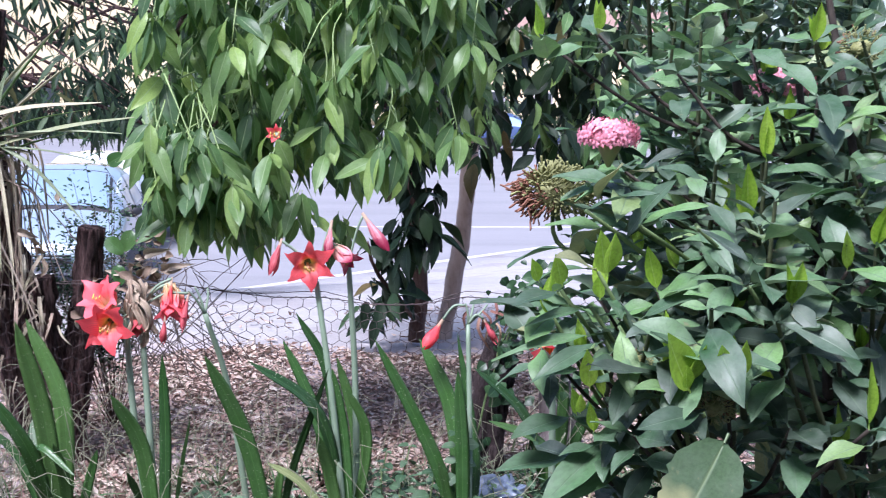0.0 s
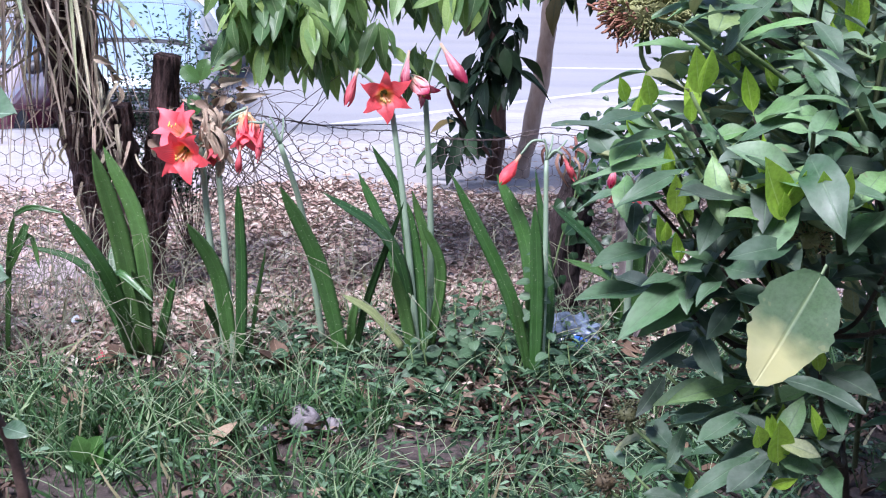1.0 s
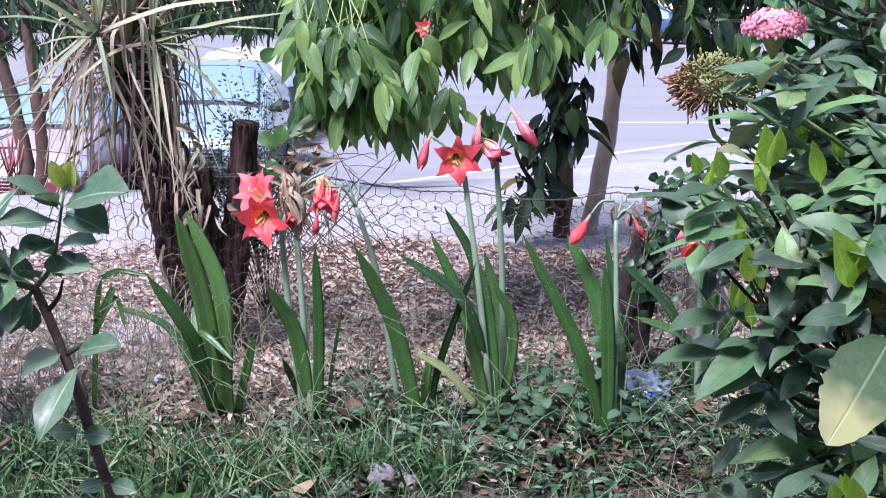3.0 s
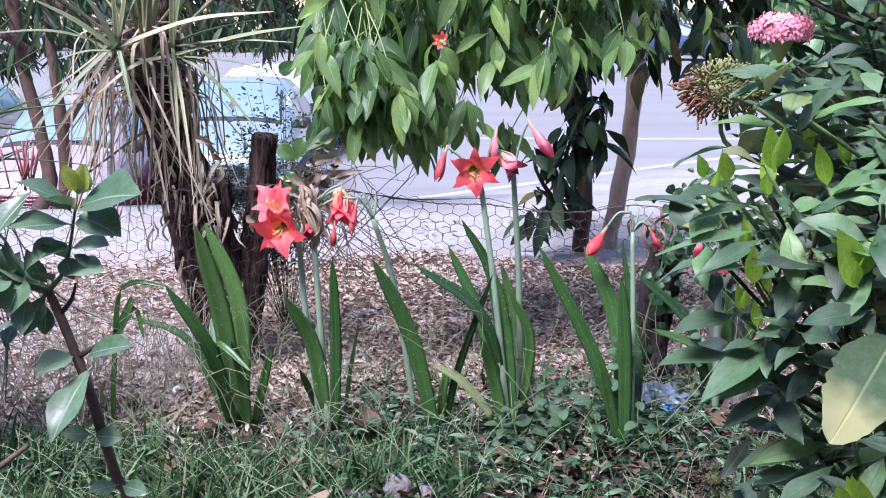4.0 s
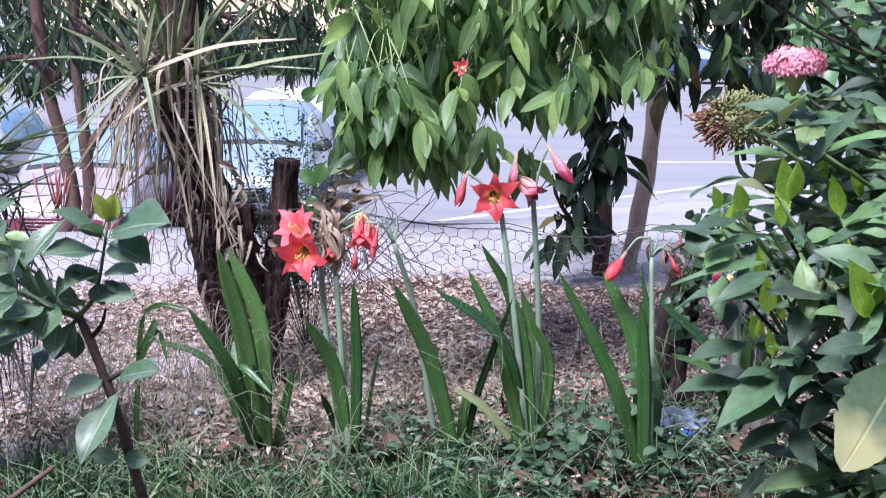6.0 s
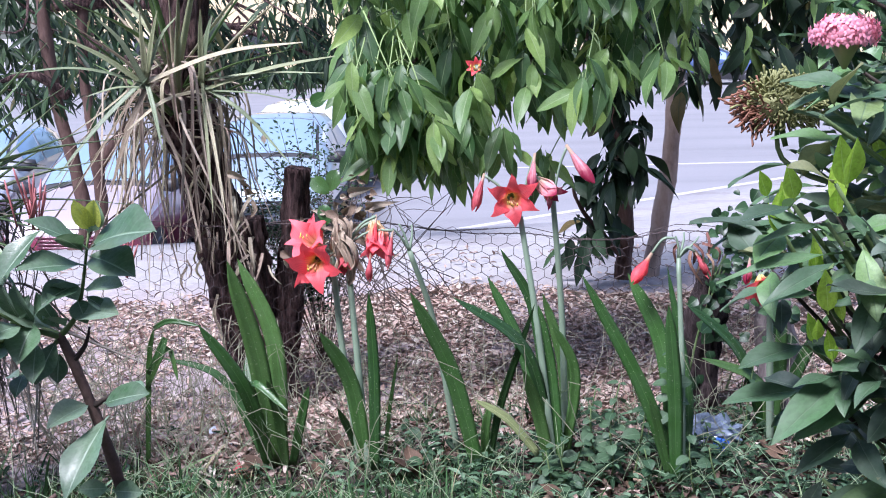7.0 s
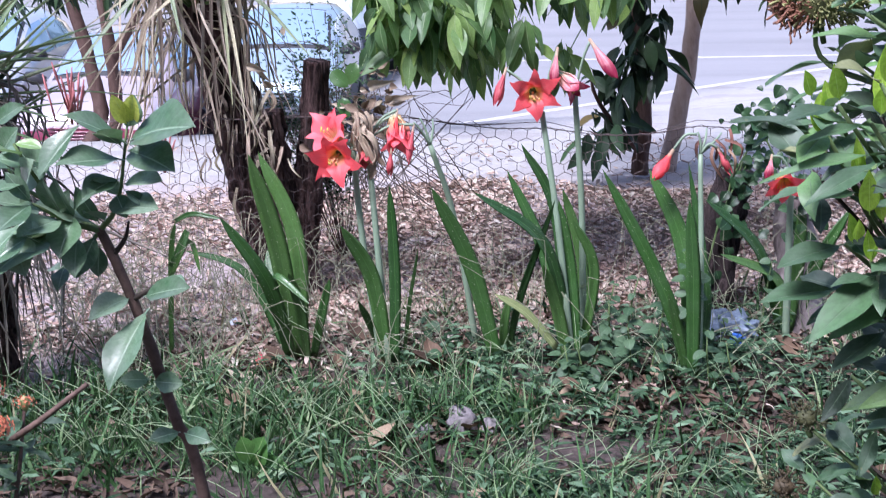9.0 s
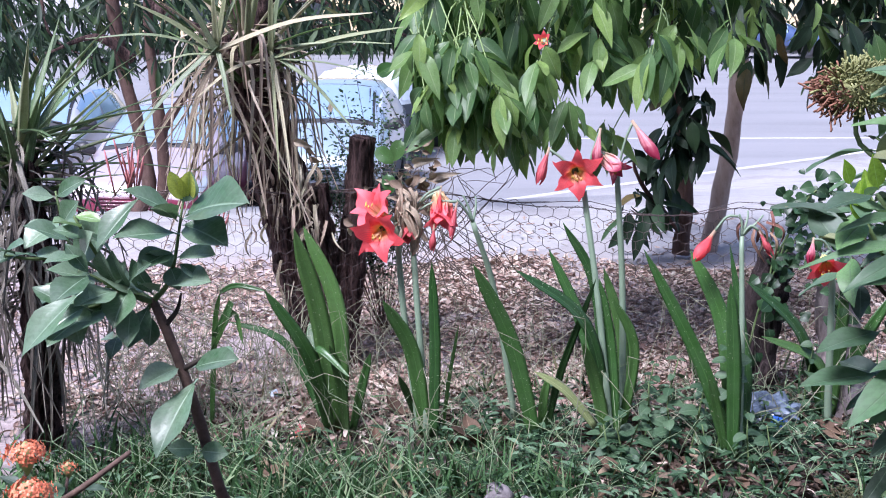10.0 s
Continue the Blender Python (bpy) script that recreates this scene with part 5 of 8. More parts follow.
M_MAROON = plain_material("maroon_metal", (0.22, 0.025, 0.06), 0.3, 0.3, 0.8)
build_car("silver-blue parked hatchback with a windscreen coloured sky-blue for reflection", (-2.45, 15.0, ROAD_Z), 0, car_paint("silver_blue_paint", (0.27, 0.35, 0.42), 0.1), 3.6, 1.6, 1.42, M_SLATE, None, M_GLASS_SKY)
# the white body colour is sky glare painted over a slate car
build_car("dark slate parked car, sky glare painted white on its upper shell", (-2.4, 19.0, ROAD_Z), 170, car_paint("white_glare_paint", (0.8, 0.8, 0.8), 0.0), 3.6, 1.6, 1.4, M_TRIM, M_SLATE, M_GLASS_SKY)
# pale rose body colour holds the sky's reflection on a maroon car
build_car("maroon parked hatchback, sky reflection coloured pale rose on its upper shell", (-3.85, 13.0, ROAD_Z), 0, car_paint("rose_glare_paint", (0.4, 0.33, 0.37), 0.1), 3.4, 1.42, 1.35, M_MAROON, M_MAROON)
build_car("white parked car with black door mirrors", (-6.0, 14.5, ROAD_Z), 4, car_paint("white_paint", (0.44, 0.45, 0.48), 0.0), 3.6, 1.55, 1.45, M_TRIM)
build_car("dark blue car parked across the road", (9.3, 48.0, ROAD_Z), 82, car_paint("dark_blue_paint", (0.03, 0.07, 0.2), 0.3), 4.2, 1.7, 1.5, M_TRIM)

# ---- far side of the road: trees and added houses with sunlit tone in the walls ----
M_FAR_LEAF = leaf_material("far_tree_leaf", [(0.0, (0.02, 0.045, 0.02)), (0.6, (0.045, 0.09, 0.03)), (1.0, (0.1, 0.15, 0.05))], (0.1, 0.14, 0.06), 0.5, 0.2, 0.0, island=True)
# sunlit warmth put into the plaster colour, for bright gaps behind the trees
M_WALL = rough_material("sunlit_tone_plaster", [(0.3, (0.62, 0.48, 0.28)), (0.6, (0.8, 0.66, 0.43))], 1.5, 20.0, 0.9, 0.2, 0.01)
M_ROOF = rough_material("tin_roof", [(0.3, (0.2, 0.12, 0.1)), (0.7, (0.35, 0.24, 0.2))], 2.0, 20.0, 0.7, 0.2, 0.01, (8, 1, 1))
M_DARK_PANE = plain_material("dark_pane", (0.04, 0.05, 0.06), 0.1, 0.0, 0.5)


def box_mesh(name, lo, hi, mat, parent):
    bm = bmesh.new()
    bmesh.ops.create_cube(bm, size=1.0)
    for vtx in bm.verts:
        vtx.co = V([l + (h - l) * (c + 0.5) for l, h, c in zip(lo, hi, vtx.co)])
    bmesh.ops.bevel(bm, geom=bm.edges[:], offset=min(h - l for l, h in zip(lo, hi)) * 0.06, segments=1, affect="EDGES")
    me = bpy.data.meshes.new(name)
    bm.to_mesh(me)
    bm.free()
    me.materials.append(mat)
    ob = new(name, me)
    ob.parent = parent
    return ob


def far_house(x, y, w, h, label):
    ob = thing("house", label, "house", (x, y, ROAD_Z))
    box_mesh("wall", (-w / 2, 0, 0), (w / 2, 6, h), M_WALL, ob)
    v = [(-w / 2 - 0.5, -0.6, h), (w / 2 + 0.5, -0.6, h), (w / 2 + 0.5, 3, h + 1.6), (-w / 2 - 0.5, 3, h + 1.6), (w / 2 + 0.5, 6.6, h), (-w / 2 - 0.5, 6.6, h)]
    v += [(a, b, c - 0.12) for a, b, c in v]
    mesh_object("roof", v, [(0, 1, 2, 3), (3, 2, 4, 5), (6, 9, 8, 7), (9, 11, 10, 8), (0, 6, 7, 1), (4, 10, 11, 5), (1, 7, 8, 2), (2, 8, 10, 4), (5, 11, 9, 3), (3, 9, 6, 0)], M_ROOF, ob, smooth=False)
    for k in range(int(w // 3)):
        win = box_mesh("window", (-w / 2 + 1 + k * 3, -0.06, 1.0), (-w / 2 + 2.2 + k * 3, 0.05, 2.3), M_LINE, ob)
        box_mesh("pane", (-w / 2 + 1.1 + k * 3, -0.08, 1.1), (-w / 2 + 2.1 + k * 3, -0.02, 2.2), M_DARK_PANE, win)
    return ob


far_house(-12.3, 66, 20, 9.0, "added house beyond the road, sunlit tone in its wall, rusty tin roof")
far_house(14.5, 74, 23, 6.0, "added house with a sunlit-toned wall behind roadside trees")
rnd = random.Random(71)
FAR_ARR = [mesh_arrays(blade_mesh("far_leaf", 0.7 * k, 0.3, M_FAR_LEAF, "lance", 0.2, 0.3, 0.02, 3, 95 + i)) for i, k in enumerate((1, 0.7))]


def far_tree(x, y, h, spread, label):
    base = V((x, y, ROAD_Z))
    ob = thing("roadside_tree", label, "tree", base, "trees across the road")
    top = V((rnd.uniform(-0.5, 0.5), 0, h * 0.7))
    tube("trunk", [V((0, 0, -0.05)), V((rnd.uniform(-0.2, 0.2), 0, h * 0.3)), top], lambda s: 0.2 - 0.12 * s, M_BARK_DARK, ob, 10, 14, 0.03, 3.0)
    limbs = []
    for k in range(6):
        a = k * 1.05 + rnd.uniform(-0.3, 0.3)
        end = V((math.cos(a) * spread * rnd.uniform(0.5, 0.95), math.sin(a) * spread * 0.6, h * rnd.uniform(0.4, 0.95)))
        start = V((0, 0, h * 0.3)).lerp(top, rnd.random())
        tube("limb", [start, start.lerp(end, 0.5) + V((0, 0, 0.2)), end], (0.07, 0.02), M_BARK_DARK, ob, 6, 8)
        limbs.append(end)
    items = []
    for k in range(230):
        c = rnd.choice(limbs) + V((rnd.gauss(0, spread * 0.3), rnd.gauss(0, spread * 0.25), rnd.gauss(0, h * 0.14)))
        c.z = max(c.z, h * 0.12)
        items += hanging_cluster(rnd, c, 4, 0.3, 0.5)
    scatter_mesh("crown", [rnd.choice(FAR_ARR) for _ in items], [turn3(q[1]) for q in items], [q[2] for q in items], [np.array(q[0]) for q in items], [M_FAR_LEAF], [0] * len(items), ob)["kind"] = "stuff"


for x, y, h, sp in ((-30, 50, 7.3, 4.2), (-23, 53, 6.4, 3.6), (-16.5, 56, 5.9, 3.4), (-3.2, 53, 6.4, 3.1), (2.2, 56, 7.8, 4.5), (7.2, 54, 7.0, 3.9), (13.8, 55, 7.8, 4.5), (21, 53, 7.7, 4.5)):
    far_tree(x, y, h, sp, "dark leafy tree on the far side of the road")


def far_hedge():
    """A low clipped hedge that runs along the far pavement."""
    ob = thing("hedge", "dark low hedge along the far side of the road", "hedge", (0, 52, ROAD_Z))
    items = []
    for k in range(900):
        c = V((rnd.uniform(-34, 30), rnd.gauss(0, 0.5), rnd.uniform(0.1, 2.1)))
        items += hanging_cluster(rnd, c, 4, 0.2, 0.4)
    scatter_mesh("foliage", [rnd.choice(FAR_ARR) for _ in items], [turn3(q[1]) for q in items], [q[2] for q in items], [np.array(q[0]) for q in items], [M_FAR_LEAF], [0] * len(items), ob)["kind"] = "stuff"
    for k in range(22):
        x = -34 + 3 * k
        tube("stem", [V((x, 0, -0.05)), V((x + 0.1, 0, 0.7)), V((x, 0, 1.5))], (0.04, 0.02), M_BARK_DARK, ob, 6, 4)


far_hedge()

# ---- glossy flowering shrub close to the camera ----
M_TWIG_DARK = rough_material("dark_twig", [(0.3, (0.015, 0.012, 0.01)), (0.7, (0.07, 0.055, 0.045))], 40.0, 150.0, 0.8, 0.5, 0.003)
IX = [blade_mesh("shrub_leaf", 0.067 * k, 0.0232 * w, M_IXORA, "pointed", dr, 0.3, wv, 13, 40 + i, 0.06) for i, (k, w, dr, wv) in enumerate(((1, 1, 0.16, 0.025), (0.85, 1.05, 0.3, 0.032), (1.2, 1.15, 0.25, 0.024), (1.05, 1.25, -0.08, 0.034), (0.7, 0.85, 0.12, 0.022), (0.95, 1.1, 0.4, 0.036)))]
IX_NEW = [blade_mesh("young_leaf", 0.034 * k, 0.014, M_IXORA_NEW, "lance", -0.12, 0.55, 0.01, 9, 60 + i) for i, k in enumerate((1, 1.3, 0.8))]
IX_OLD = [blade_mesh("old_leaf", 0.098, 0.056, M_IXORA_OLD, "ovate", 0.1, 0.1, 0.012, 22, 70, 0.15)]
M_HEAD_GREEN = plain_material("green_flower_bud", (0.3, 0.31, 0.12), 0.6, 0, 0, 0.2, 60.0)
M_HEAD_BROWN = plain_material("brown_spent_bud", (0.3, 0.13, 0.08), 0.7, 0, 0, 0.3, 60.0)
M_HEAD_DARK = plain_material("dark_olive_bud", (0.075, 0.078, 0.03), 0.7, 0, 0, 0.3, 60.0)
M_HEAD_RUST = plain_material("dark_rust_bud", (0.085, 0.06, 0.03), 0.7, 0, 0, 0.3, 60.0)
M_PINK = plain_material("pink_floret", (0.85, 0.33, 0.42), 0.5, 0, 0, 0.15, 80.0)
M_ORANGE = plain_material("orange_floret", (0.85, 0.26, 0.14), 0.5, 0, 0, 0.15, 80.0)


def whorl(rnd, parent, origin, tip, axis, count=5, size=1.0, spread=1.0, young=0, meshes=None):
    """Leaves in crossed pairs round the end of a twig."""
    ax = V(axis).normalized()
    a = ax.cross(V((0.3, 0.1, 1)) if abs(ax.z) < 0.9 else V((1, 0, 0))).normalized()
    b = ax.cross(a)
    p = V(tip) - origin
    for i in range(count):
        w = (i % 2) * math.pi + (i // 2) * math.pi / 2 + rnd.uniform(-0.35, 0.35)
        d = (a * math.cos(w) + b * math.sin(w)) * spread + ax * rnd.uniform(0.05, 0.5)
        d.z -= rnd.uniform(-0.1, 0.18)
        nor = ax + V((rnd.uniform(-0.25, 0.25), -0.15, 0.3))
        place("leaf", rnd.choice(meshes or IX), parent, p - ax * 0.012 * (i // 2), aim(d, nor, rnd.uniform(-0.35, 0.35)), size * rnd.uniform(0.7, 1.15))
    for i in range(young):
        w = i * math.pi + rnd.uniform(-0.3, 0.3)
        d = ax * 1.0 + (a * math.cos(w) + b * math.sin(w)) * rnd.uniform(0.12, 0.5) + V((0, 0, 0.3))
        place("young_leaf", rnd.choice(IX_NEW), parent, p, aim(d, V((rnd.uniform(-0.5, 0.5), -1, 0.2)), rnd.uniform(-0.5, 0.5)), size * rnd.uniform(0.8, 1.2), "bright yellow-green young leaf")


def bud_head(parent, origin, centre, radius, green, brown, brown_side=(-1, 0.1, -0.5), n=230, seed=0, label="", thick=1.0):
    """A domed head of many slender buds; those on brown_side are spent."""
    rnd = random.Random(seed)
    pieces = {0: [], 1: []}
    c = V(centre) - origin
    side = V(brown_side).normalized()
    for i in range(n):
        z = 1 - 2 * (i + 0.5) / n
        if z < -0.75:
            continue
        a = i * 2.39996
        d = V((math.sqrt(1 - z * z) * math.cos(a), math.sqrt(1 - z * z) * math.sin(a), z))
        spent = d.dot(side) + rnd.uniform(-0.35, 0.35) > 0.55
        lump = 1 + 0.35 * noise.noise(d * 2.2 + V((seed, 0, 0)))
        ln = radius * (rnd.uniform(0.2, 0.46) if spent else rnd.uniform(0.14, 0.34))
        r = radius * rnd.uniform(0.02, 0.034) * thick
        d = (d + V((rnd.gauss(0, 0.15), rnd.gauss(0, 0.15), rnd.gauss(0, 0.15)))).normalized()
        p0 = c + V((d.x * 1.15, d.y, d.z * 0.85)) * radius * 0.7 * lump
        bent = V((rnd.uniform(-0.4, 0.4), rnd.uniform(-0.4, 0.4), rnd.uniform(-0.4, 0.4)))
        pieces[1 if spent else 0].append(tube_data([p0, p0 + d * ln * 0.7, p0 + (d + bent) * ln * 0.9, p0 + (d + bent) * ln], lambda s: r * (0.55 + 0.9 * s if s < 0.9 else 0.7), 5))
    ball = []
    for ring in range(9):
        th = math.pi * ring / 8
        for k in range(12):
            ph = 2 * math.pi * k / 12
            q = V((math.sin(th) * math.cos(ph), math.sin(th) * math.sin(ph), math.cos(th)))
            ball.append(c + V((q.x * 1.15, q.y, q.z * 0.85)) * radius * (0.48 + 0.12 * noise.noise(q * 4)) * (1 + 0.35 * noise.noise(q * 2.2 + V((seed, 0, 0)))))
    fc = [(a * 12 + k, a * 12 + (k + 1) % 12, (a + 1) * 12 + (k + 1) % 12, (a + 1) * 12 + k) for a in range(8) for k in range(12)]
    pieces[0].append((ball, fc, [(0.5, 0.5)] * len(ball)))
    head = None
    for k, mat in ((0, green), (1, brown)):
        if pieces[k]:
            ob = join_pieces("flower_head" if head is None else "spent_side", pieces[k], mat, parent if head is None else head, label if head is None else "rust-brown spent buds")
            if head is not None:
                ob["kind"] = "stuff"
            head = head or ob
    tube("stalk", [c + V((0.006, 0, -radius * 1.05)), c + V((0.002, 0, -radius * 0.6)), c], (0.003, 0.004), M_TWIG_GREEN, parent, 6, 6)
    return head


def floret_head(parent, origin, centre, radius, mat, n=90, seed=0, label=""):
    """A rounded head of small four-petalled florets."""
    rnd = random.Random(seed)
    pieces = []
    c = V(centre) - origin
    for i in range(n):
        z = 1 - 1.5 * (i + 0.5) / n
        a = i * 2.39996
        d = V((math.sqrt(max(0, 1 - z * z)) * math.cos(a) * 1.3, math.sqrt(max(0, 1 - z * z)) * math.sin(a), z * 0.7))
        p = c + d * radius * rnd.uniform(0.75, 1.12)
        m = aim(d, V((rnd.uniform(-1, 1), rnd.uniform(-1, 1), 0.5)))
        for k in range(4):
            w = k * math.pi / 2 + rnd.uniform(-0.2, 0.2)
            out = m @ V((math.cos(w), 0.25, math.sin(w)))
            sd = m @ V((-math.sin(w), 0, math.cos(w)))
            L, W = radius * 0.24, radius * 0.09
            pts = [p, p + out * L * 0.5 + sd * W, p + out * L, p + out * L * 0.5 - sd * W, p + out * L * 0.5 + d * W * 0.4]
            pieces.append((pts, [(0, 1, 4), (1, 2, 4), (2, 3, 4), (3, 0, 4)], [(0.5, 0.5)] * 5))
    head = join_pieces("flower_head", pieces, mat, parent, label)
    v, f, u = tube_data([c + V((0, 0, -radius * 1.4)), c + V((0, 0, -radius * 0.5)), c + V((0, 0, radius * 0.3)), c + V((0, 0, radius * 0.75))], lambda s: radius * (0.08 if s < 0.3 else 0.55 * math.sin(math.pi * (0.2 + 0.75 * s))), 10)
    mesh_object("stalk", v, f, M_HEAD_GREEN, head, "", u)
    return head


SH = V((0.58, 1.2, ground_z(0.58, 1.2) - 0.01))
shrub = thing("glossy_shrub", "dense glossy-leaved shrub with pink flower heads and rusty spent buds", "shrub", SH)
rnd = random.Random(5)
MAIN = [((0.56, 1.2, 0.0), (0.55, 1.15, 0.4), (0.52, 1.1, 0.7), (0.47, 1.1, 1.0)), ((0.6, 1.2, 0.0), (0.62, 1.22, 0.45), (0.6, 1.2, 0.8), (0.55, 1.25, 1.15)), ((0.54, 1.2, 0.0), (0.5, 1.15, 0.35), (0.46, 1.1, 0.5), (0.42, 1.08, 0.6)), ((0.62, 1.2, 0.0), (0.68, 1.1, 0.4), (0.7, 1.05, 0.75), (0.68, 1.0, 1.0)), ((0.58, 1.2, 0.4), (0.56, 1.35, 0.8), (0.52, 1.45, 1.1), (0.48, 1.5, 1.35))]
for pts in MAIN:
    tube("stem", [V(p) - SH for p in pts], lambda s: 0.009 - 0.006 * s, M_TWIG_DARK, shrub, 8, 20, 0.002, 60.0)


def twig_to(parent, origin, tip, rnd, mains, mat=None, r=0.004):
    """A twig from the closest lower point of a main stem to the tip."""
    t = V(tip)
    best = None
    for pts in mains:
        for q in bezier(pts, 20):
            if q.z < t.z - 0.03:
                c = (q - t).length + max(0, 0.1 - (t.z - q.z))
                if best is None or c < best[0]:
                    best = (c, q)
    q = best[1] if best else V(mains[0][1])
    mid = q.lerp(t, 0.55) + V((rnd.uniform(-0.015, 0.015), rnd.uniform(-0.01, 0.01), -0.02))
    tube("twig", [q - origin, mid - origin, t - origin], (r * 0.8, r * 0.5), mat or M_TWIG_DARK, parent, 6, 8)
    return (t - mid).normalized()


# twig ends: place, leaf count, leaf size, young leaves
ENDS = [
    ((0.291, 1.030, 0.908), 5, 1.0, 0), ((0.293, 1.120, 0.907), 4, 0.8, 0),
    ((0.310, 1.200, 0.811), 6, 1.0, 0), ((0.299, 1.240, 0.827), 4, 1.0, 0), ((0.317, 1.150, 0.855), 6, 1.1, 0), ((0.316, 1.050, 0.835), 6, 1.0, 1), ((0.227, 1.000, 0.788), 4, 0.8, 1), ((0.213, 0.980, 0.767), 4, 0.9, 0), ((0.238, 0.950, 0.769), 5, 0.8, 2),
    ((0.260, 0.980, 0.807), 6, 0.95, 2), ((0.234, 1.020, 0.808), 4, 0.8, 1), ((0.305, 0.920, 0.752), 6, 1.0, 3), ((0.258, 0.950, 0.734), 5, 0.75, 1),
    ((0.248, 0.940, 0.708), 6, 0.9, 2), ((0.246, 0.980, 0.675), 5, 0.9, 0), ((0.268, 0.900, 0.717), 5, 1.1, 0), ((0.275, 0.980, 0.660), 5, 1.1, 0),
    ((0.321, 0.900, 0.582), 6, 0.8, 3), ((0.313, 1.000, 0.597), 5, 1.0, 0), ((0.319, 1.250, 0.446), 4, 0.8, 0), ((0.334, 1.200, 0.435), 4, 0.9, 0), ((0.300, 1.250, 0.392), 3, 0.8, 0), ((0.337, 1.150, 0.417), 6, 0.8, 2),
    ((0.301, 1.050, 0.877), 6, 1.1, 0), ((0.308, 0.980, 0.814), 6, 1.05, 1), ((0.344, 1.100, 0.903), 5, 1.1, 0), ((0.350, 1.000, 0.844), 6, 1.0, 0),
    ((0.242, 1.150, 1.021), 5, 0.9, 2), ((0.282, 1.100, 1.025), 5, 0.9, 2), ((0.357, 1.100, 0.992), 6, 1.0, 0), ((0.445, 1.150, 1.016), 6, 1.0, 0),
    ((0.469, 1.050, 0.975), 6, 1.0, 0), ((0.374, 1.000, 0.856), 6, 1.0, 1), ((0.456, 0.950, 0.836), 6, 0.9, 2), ((0.464, 1.050, 0.896), 6, 1.1, 0),
    ((0.295, 0.900, 0.778), 5, 0.9, 3), ((0.344, 0.920, 0.765), 5, 1.0, 2), ((0.404, 0.800, 0.748), 4, 1.1, 1), ((0.402, 0.920, 0.714), 6, 1.0, 0),
    ((0.451, 0.950, 0.771), 6, 1.0, 0), ((0.408, 1.000, 0.789), 6, 1.0, 0), ((0.315, 0.980, 0.590), 5, 0.9, 0), ((0.371, 0.950, 0.616), 5, 0.9, 1), ((0.332, 0.980, 0.573), 5, 0.9, 1), ((0.318, 1.050, 0.592), 5, 0.9, 0), ((0.284, 1.050, 0.640), 4, 0.9, 0), ((0.356, 0.900, 0.581), 5, 0.8, 2),
    ((0.227, 1.020, 0.797), 4, 0.8, 2), ((0.314, 0.950, 0.761), 5, 0.8, 2), ((0.314, 1.100, 0.900), 5, 0.9, 0), ((0.331, 1.000, 0.828), 5, 0.9, 1), ((0.452, 1.000, 0.808), 5, 0.9, 0), ((0.496, 1.000, 0.900), 5, 0.9, 0), ((0.387, 1.100, 0.932), 5, 0.9, 0), ((0.457, 1.100, 0.938), 5, 0.9, 0),
    ((0.344, 0.950, 0.564), 5, 0.8, 3),
]
for tip, count, size, young in ENDS:
    if (V(tip) - V((0.30, 0.84, 0.70))).length < 0.07:
        continue
    ax = twig_to(shrub, SH, tip, rnd, MAIN, None if rnd.random() < 0.7 else M_TWIG_GREEN, 0.003)
    whorl(rnd, shrub, SH, tip, ax * 0.3 + V((rnd.uniform(-0.5, 0.2), rnd.uniform(-0.2, 0.2), 0.95)), count + 1, size * (0.74 if tip[0] < 0.3 * tip[1] and 0.57 < tip[2] < 0.74 else 0.95), 1.0, young)


# the long outer leaves that stand clear of the rest: foot, tip, width
SPRAY_TOP = (
    ((0.272, 1.04, 0.88), (0.269, 1.0, 0.922), 2.1), ((0.285, 1.0, 0.853), (0.3, 0.97, 0.906), 1.6),
    ((0.245, 0.98, 0.88), (0.284, 0.94, 0.906), 0.9), ((0.287, 0.97, 0.869), (0.317, 0.93, 0.898), 1.0),
    ((0.285, 0.95, 0.797), (0.321, 0.91, 0.835), 1.3), ((0.31, 0.9, 0.876), (0.334, 0.86, 0.861), 1.6),
    ((0.345, 0.88, 0.834), (0.292, 0.84, 0.855), 0.8), ((0.287, 0.9, 0.765), (0.22, 0.86, 0.779), 0.8),
    ((0.252, 0.96, 0.833), (0.215, 0.92, 0.858), 1.6), ((0.216, 0.96, 0.798), (0.191, 0.92, 0.796), 2.0),
    ((0.22, 0.95, 0.82), (0.176, 0.91, 0.82), 1.4), ((0.247, 0.96, 0.805), (0.19, 0.92, 0.804), 0.8),
    ((0.256, 0.95, 0.786), (0.165, 0.91, 0.783), 0.7), ((0.254, 0.94, 0.782), (0.195, 0.9, 0.772), 0.9),
    ((0.328, 0.9, 0.749), (0.28, 0.86, 0.811), 1.4), ((0.323, 0.94, 0.874), (0.339, 0.9, 0.845), 1.3),
    ((0.262, 0.93, 0.795), (0.262, 0.89, 0.757), 1.6), ((0.272, 0.92, 0.767), (0.247, 0.88, 0.74), 1.5),
)
